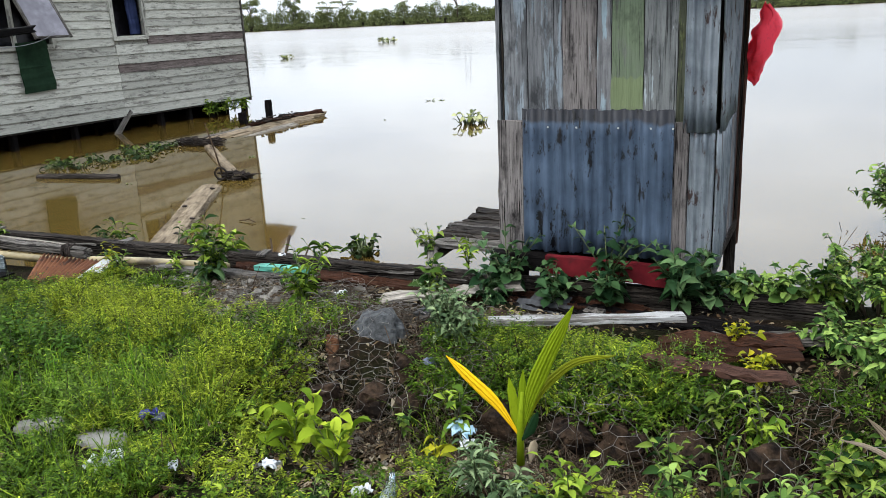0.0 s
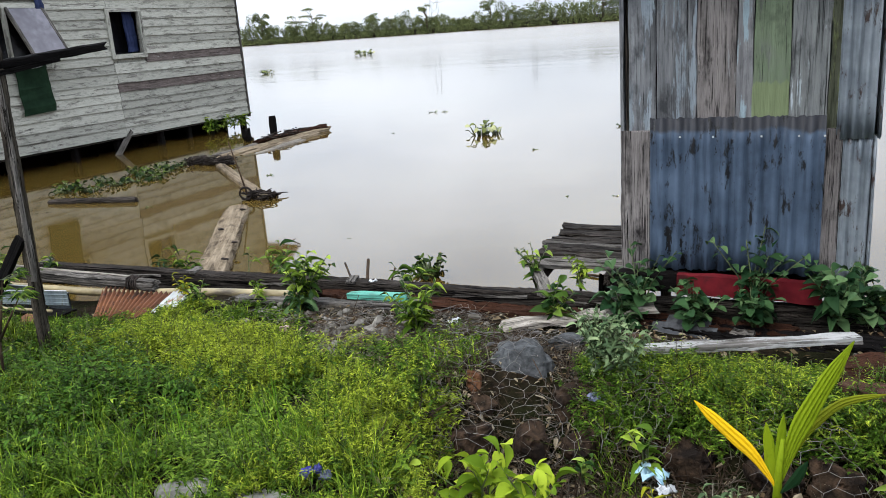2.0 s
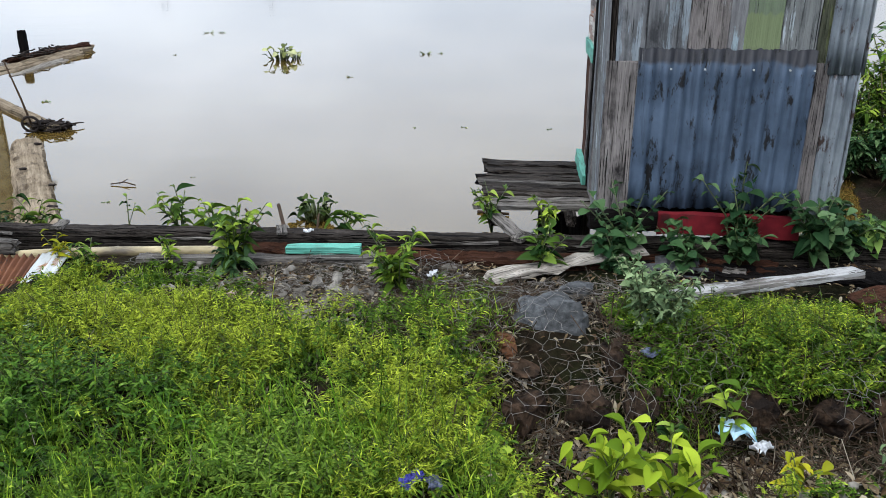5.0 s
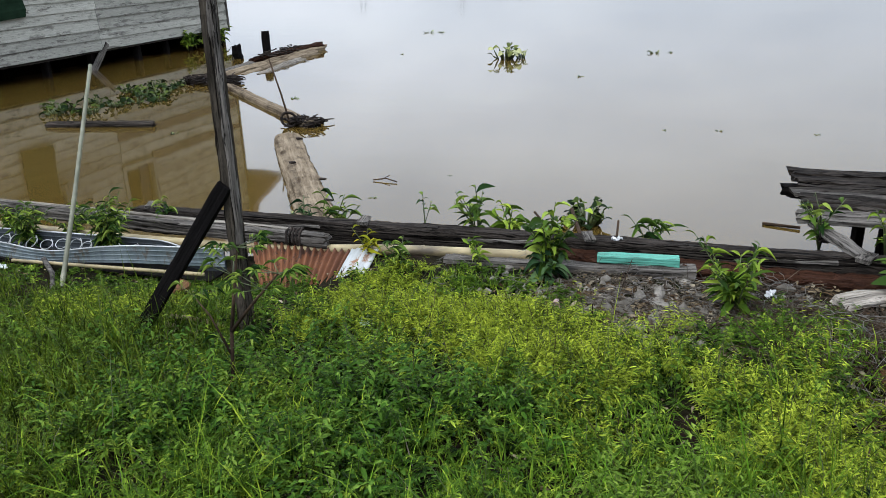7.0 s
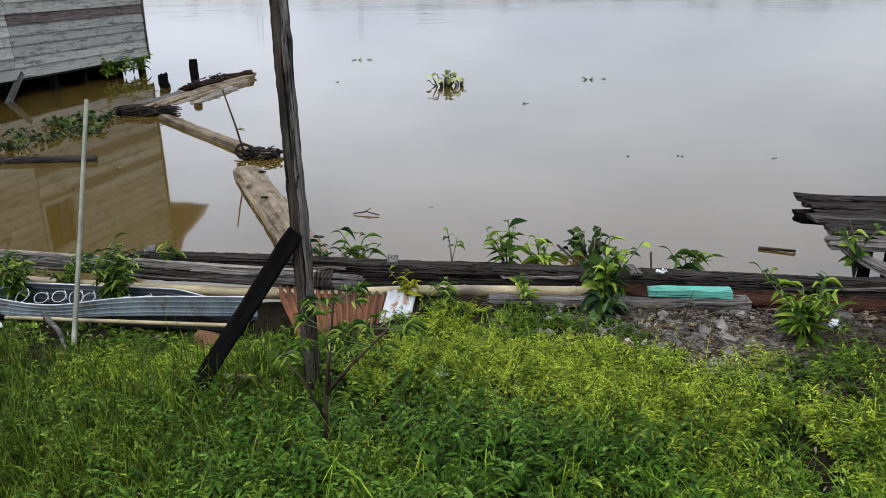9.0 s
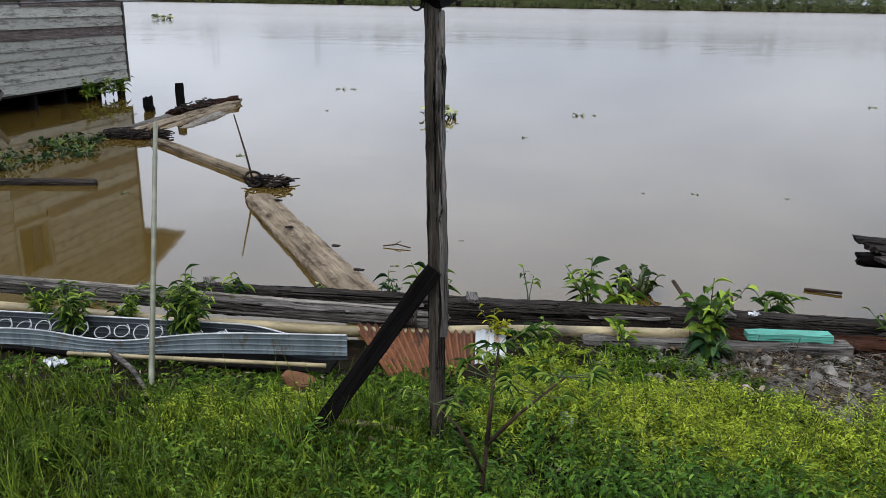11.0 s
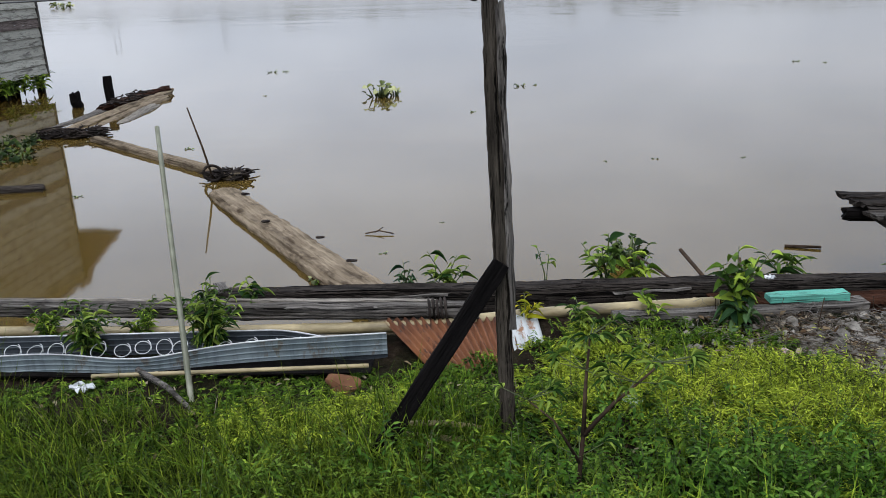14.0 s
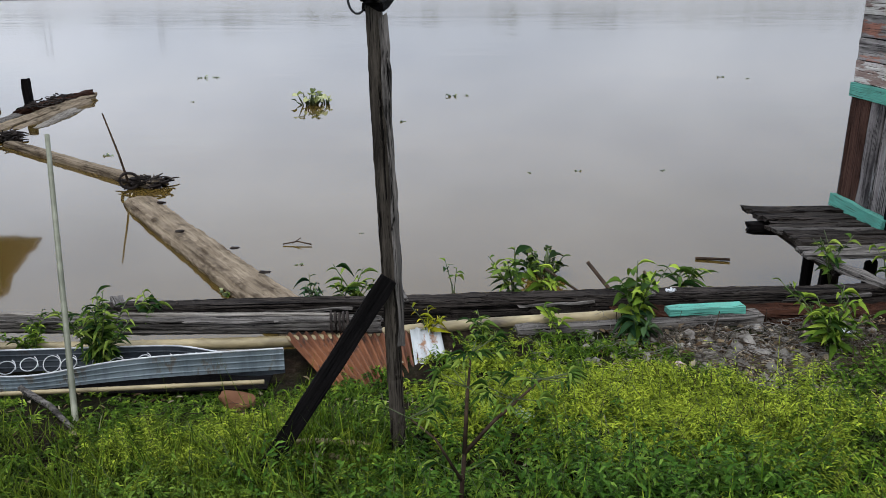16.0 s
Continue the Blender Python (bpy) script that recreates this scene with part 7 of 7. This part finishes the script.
# dark broad leaves against the shed
for k, (x, y, z, tall, st, per, L, mat) in enumerate(((1.42, 3.88, 0.40, 0.42, 7, 7, 0.14, DEEP), (1.36, 3.78, 0.36, 0.26, 6, 6, 0.15, DEEP), (1.72, 3.84, 0.40, 0.28, 6, 6, 0.14, DEEP), (2.0, 3.92, 0.42, 0.50, 5, 7, 0.13, DEEP),
                                                      (2.02, 3.86, 0.42, 0.26, 5, 6, 0.14, DEEP), (2.42, 3.92, 0.42, 0.36, 8, 7, 0.15, DEEP), (2.58, 3.98, 0.40, 0.36, 8, 7, 0.14, DEEP), (2.74, 4.02, 0.44, 0.24, 7, 7, 0.12, BANK), (2.95, 4.04, 0.44, 0.26, 8, 7, 0.12, BANK), (3.14, 4.05, 0.44, 0.30, 8, 7, 0.11, MIDLEAF))):
    weed((x, y, z), tall * 1.05, st + 2, per + 1, L * 0.9, 0.58, mat, "broad-leaved creeper growing up against the shed", 80 + k, 0.6, "creepers against the shed", droop=0.1, kind=0 if k % 2 else 3)
# thick growth on the right-hand bank
for k, (x, y, tall, rad, st, per, L, ra, mat) in enumerate((
        (3.55, 3.0, 0.46, 0.36, 30, 70, 0.085, 0.42, BANK), (3.75, 3.75, 0.5, 0.48, 38, 72, 0.075, 0.42, OLIVE), (3.95, 3.3, 0.62, 0.5, 38, 90, 0.075, 0.42, BANK),
        (3.42, 4.2, 0.42, 0.34, 28, 70, 0.075, 0.45, BANK), (3.8, 4.6, 0.36, 0.48, 34, 66, 0.075, 0.45, BANK), (4.4, 4.1, 0.66, 0.6, 40, 90, 0.075, 0.42, MIDLEAF), (3.3, 3.5, 0.30, 0.26, 20, 56, 0.08, 0.42, BANK),
        (4.3, 2.8, 0.62, 0.6, 34, 84, 0.08, 0.42, MIDLEAF), (3.02, 4.3, 0.36, 0.28, 24, 64, 0.08, 0.42, BANK), (4.3, 5.3, 0.34, 0.6, 34, 70, 0.075, 0.42, BANK), (3.3, 2.62, 0.34, 0.26, 16, 60, 0.085, 0.42, MIDLEAF))):
    bush("bush", (x, y), tall, rad * 1.05, int(st * 0.95), int(per * 1.15), L * 0.66, ra * 1.1, mat, "thick leafy green growth covering the bank", 120 + k)
for k, (x, y, z, tall, rad, st, per, mat) in enumerate(((4.1, 7.7, 0.0, 0.85, 0.5, 34, 80, BANK), (4.75, 7.65, 0.02, 1.5, 0.7, 56, 110, OLIVE), (5.5, 7.5, 0.05, 2.0, 0.9, 64, 130, DEEP), (4.35, 7.1, 0.02, 0.5, 0.6, 40, 96, DEEP), (5.0, 6.6, 0.1, 0.9, 0.6, 42, 96, MIDLEAF))):
    bush("shrub", (x, y, z), tall, rad, st, per, 0.085, 0.36, mat, "tall upright shrub standing at the water's edge", 140 + k, "shrubs at the water")
ta2, tb3 = dead_twigs(24, lambda n: np.stack([rng.uniform(3.35, 4.0, n), rng.uniform(6.4, 7.6, n), np.full(n, 0.0)], -1), 0.22, 0.6)
single("dead_branches", rods("branches", ta2, tb3, 0.003, 4), TWIG, "dead branches trailing into the water", "branches", kind="stuff")

# forked seedling in front of the post
fork = thing("forked_seedling", (-1.6, 2.31, 0.43), "forked young cassava-like seedling with thin green leaves", "plant")
part("stem", tubes("stem", [([(-1.61, 2.31, 0.41), (-1.6, 2.32, 0.56), (-1.59, 2.33, 0.7)], (0.009, 0.008, 0.007)), ([(-1.59, 2.33, 0.7), (-1.58, 2.37, 0.86), (-1.565, 2.4, 1.01)], (0.008, 0.006, 0.003)),
                            ([(-1.59, 2.33, 0.7), (-1.5, 2.33, 0.81), (-1.36, 2.31, 0.96)], (0.008, 0.006, 0.003)), ([(-1.6, 2.32, 0.61), (-1.68, 2.34, 0.75), (-1.76, 2.37, 0.81)], (0.006, 0.004, 0.002))]), TWIG, fork)
for c, nfan in (((-1.565, 2.4, 1.01), 10), ((-1.36, 2.31, 0.96), 8), ((-1.76, 2.37, 0.81), 5), ((-1.58, 2.37, 0.91), 5), ((-1.44, 2.32, 0.89), 5), ((-1.6, 2.32, 0.63), 3)):
    for f in range(nfan):
        a0 = rng.uniform(0, 6.28)
        o = Vector(c) + Vector((math.cos(a0) * 0.08, math.sin(a0) * 0.08, rng.uniform(0.0, 0.05)))
        part("stalk", tubes("stalk", [([c, tuple(o)], (0.002, 0.0015))], 4), STALK, fork)
        for g in range(5):
            b = a0 + (g - 2) * 0.55
            leaf(fork, o, (math.cos(b), math.sin(b), 0.1), 0.055 * rng.uniform(0.6, 1.2), 0.011, MIDLEAF, g % 3)

# ---- plants on the water ----


def hyacinth(at, n, size, label, seed, mat=None, rise=1.0):
    """A floating rosette of round, cupped leaves on short stalks."""
    r = np.random.default_rng(seed)
    plant = thing("water_hyacinth", at, label, "water plant", "water hyacinths")
    runs = []
    for k in range(n):
        a, o = r.uniform(0, 6.28), size * math.sqrt(r.uniform(0.02, 1))
        foot = Vector(at) + Vector((math.cos(a) * o * 0.6, math.sin(a) * o * 0.6, 0))
        top = Vector(at) + Vector((math.cos(a) * o, math.sin(a) * o, size * r.uniform(0.05, 0.5) * rise))
        runs.append(([tuple(foot), tuple(foot.lerp(top, 0.5)), tuple(top)], (0.012, 0.016, 0.006)))
        leaf(plant, top, (math.cos(a), math.sin(a), r.uniform(-0.2, 0.7)), size * r.uniform(0.36, 0.55), size * r.uniform(0.36, 0.5), mat if mat else FLOATING if size > 0.155 or k % 3 == 0 else MIDLEAF, 6 + k % 3)
    for run in runs:
        part("stalk", tubes("stalk", [run], 5), STALK, plant)


hyacinth((-3.10, 14.72, 0.0), 22, 0.25, "floating clump of pale green water hyacinth", 1, rise=1.9)
hyacinth((-2.82, 14.8, 0.0), 10, 0.16, "floating clump of pale green water hyacinth", 2, rise=1.6)
hyacinth((-0.65, 5.8, 0.0), 34, 0.15, "dark green floating water plant near the bank", 3, DUSK, 2.2)
hyacinth((-2.98, 5.55, 0.0), 5, 0.06, "small floating water plant by the log", 9)
hyacinth((-34.5, 73, 0.0), 26, 0.8, "distant floating clump on the river", 4)
hyacinth((-28, 45.6, 0.0), 20, 0.4, "distant floating clump on the river", 5)
for k in range(16):
    hyacinth((-7.95 + 0.3 * rng.normal() + 0.015 * k, 9.0 + 0.16 * k, 0.0), 14, 0.17, "dark floating water plants gathered beside the house", 30 + k, DUSK)
for k in range(5):
    p = hp(0.35 + 0.3 * k, 0.05, 0.02)
    weed((p.x, p.y, 0.02), 0.42, 7, 7, 0.17, 0.35, MIDLEAF if k % 2 else FRESH, "green creeper hanging under the house", 200 + k, 0.6, "creepers under the house")
for k, (x, y, s) in enumerate(((-5.9, 19.1, 0.1), (-5.6, 19.15, 0.07), (-0.48, 15.6, 0.1), (-0.2, 15.65, 0.06), (-1.53, 12.78, 0.06), (0.42, 9.16, 0.04), (1.41, 9.11, 0.035), (-0.16, 9.12, 0.03), (-2.02, 6.93, 0.025), (5.84, 18.28, 0.08), (6.34, 17.89, 0.06), (-5.3, 10.48, 0.06), (-5.78, 8.19, 0.05), (-5.27, 15.26, 0.05), (-2.5, 6.15, 0.03))):
    hyacinth((x, y, -0.01), 5, s, "scrap of weed drifting on the river", 60 + k)
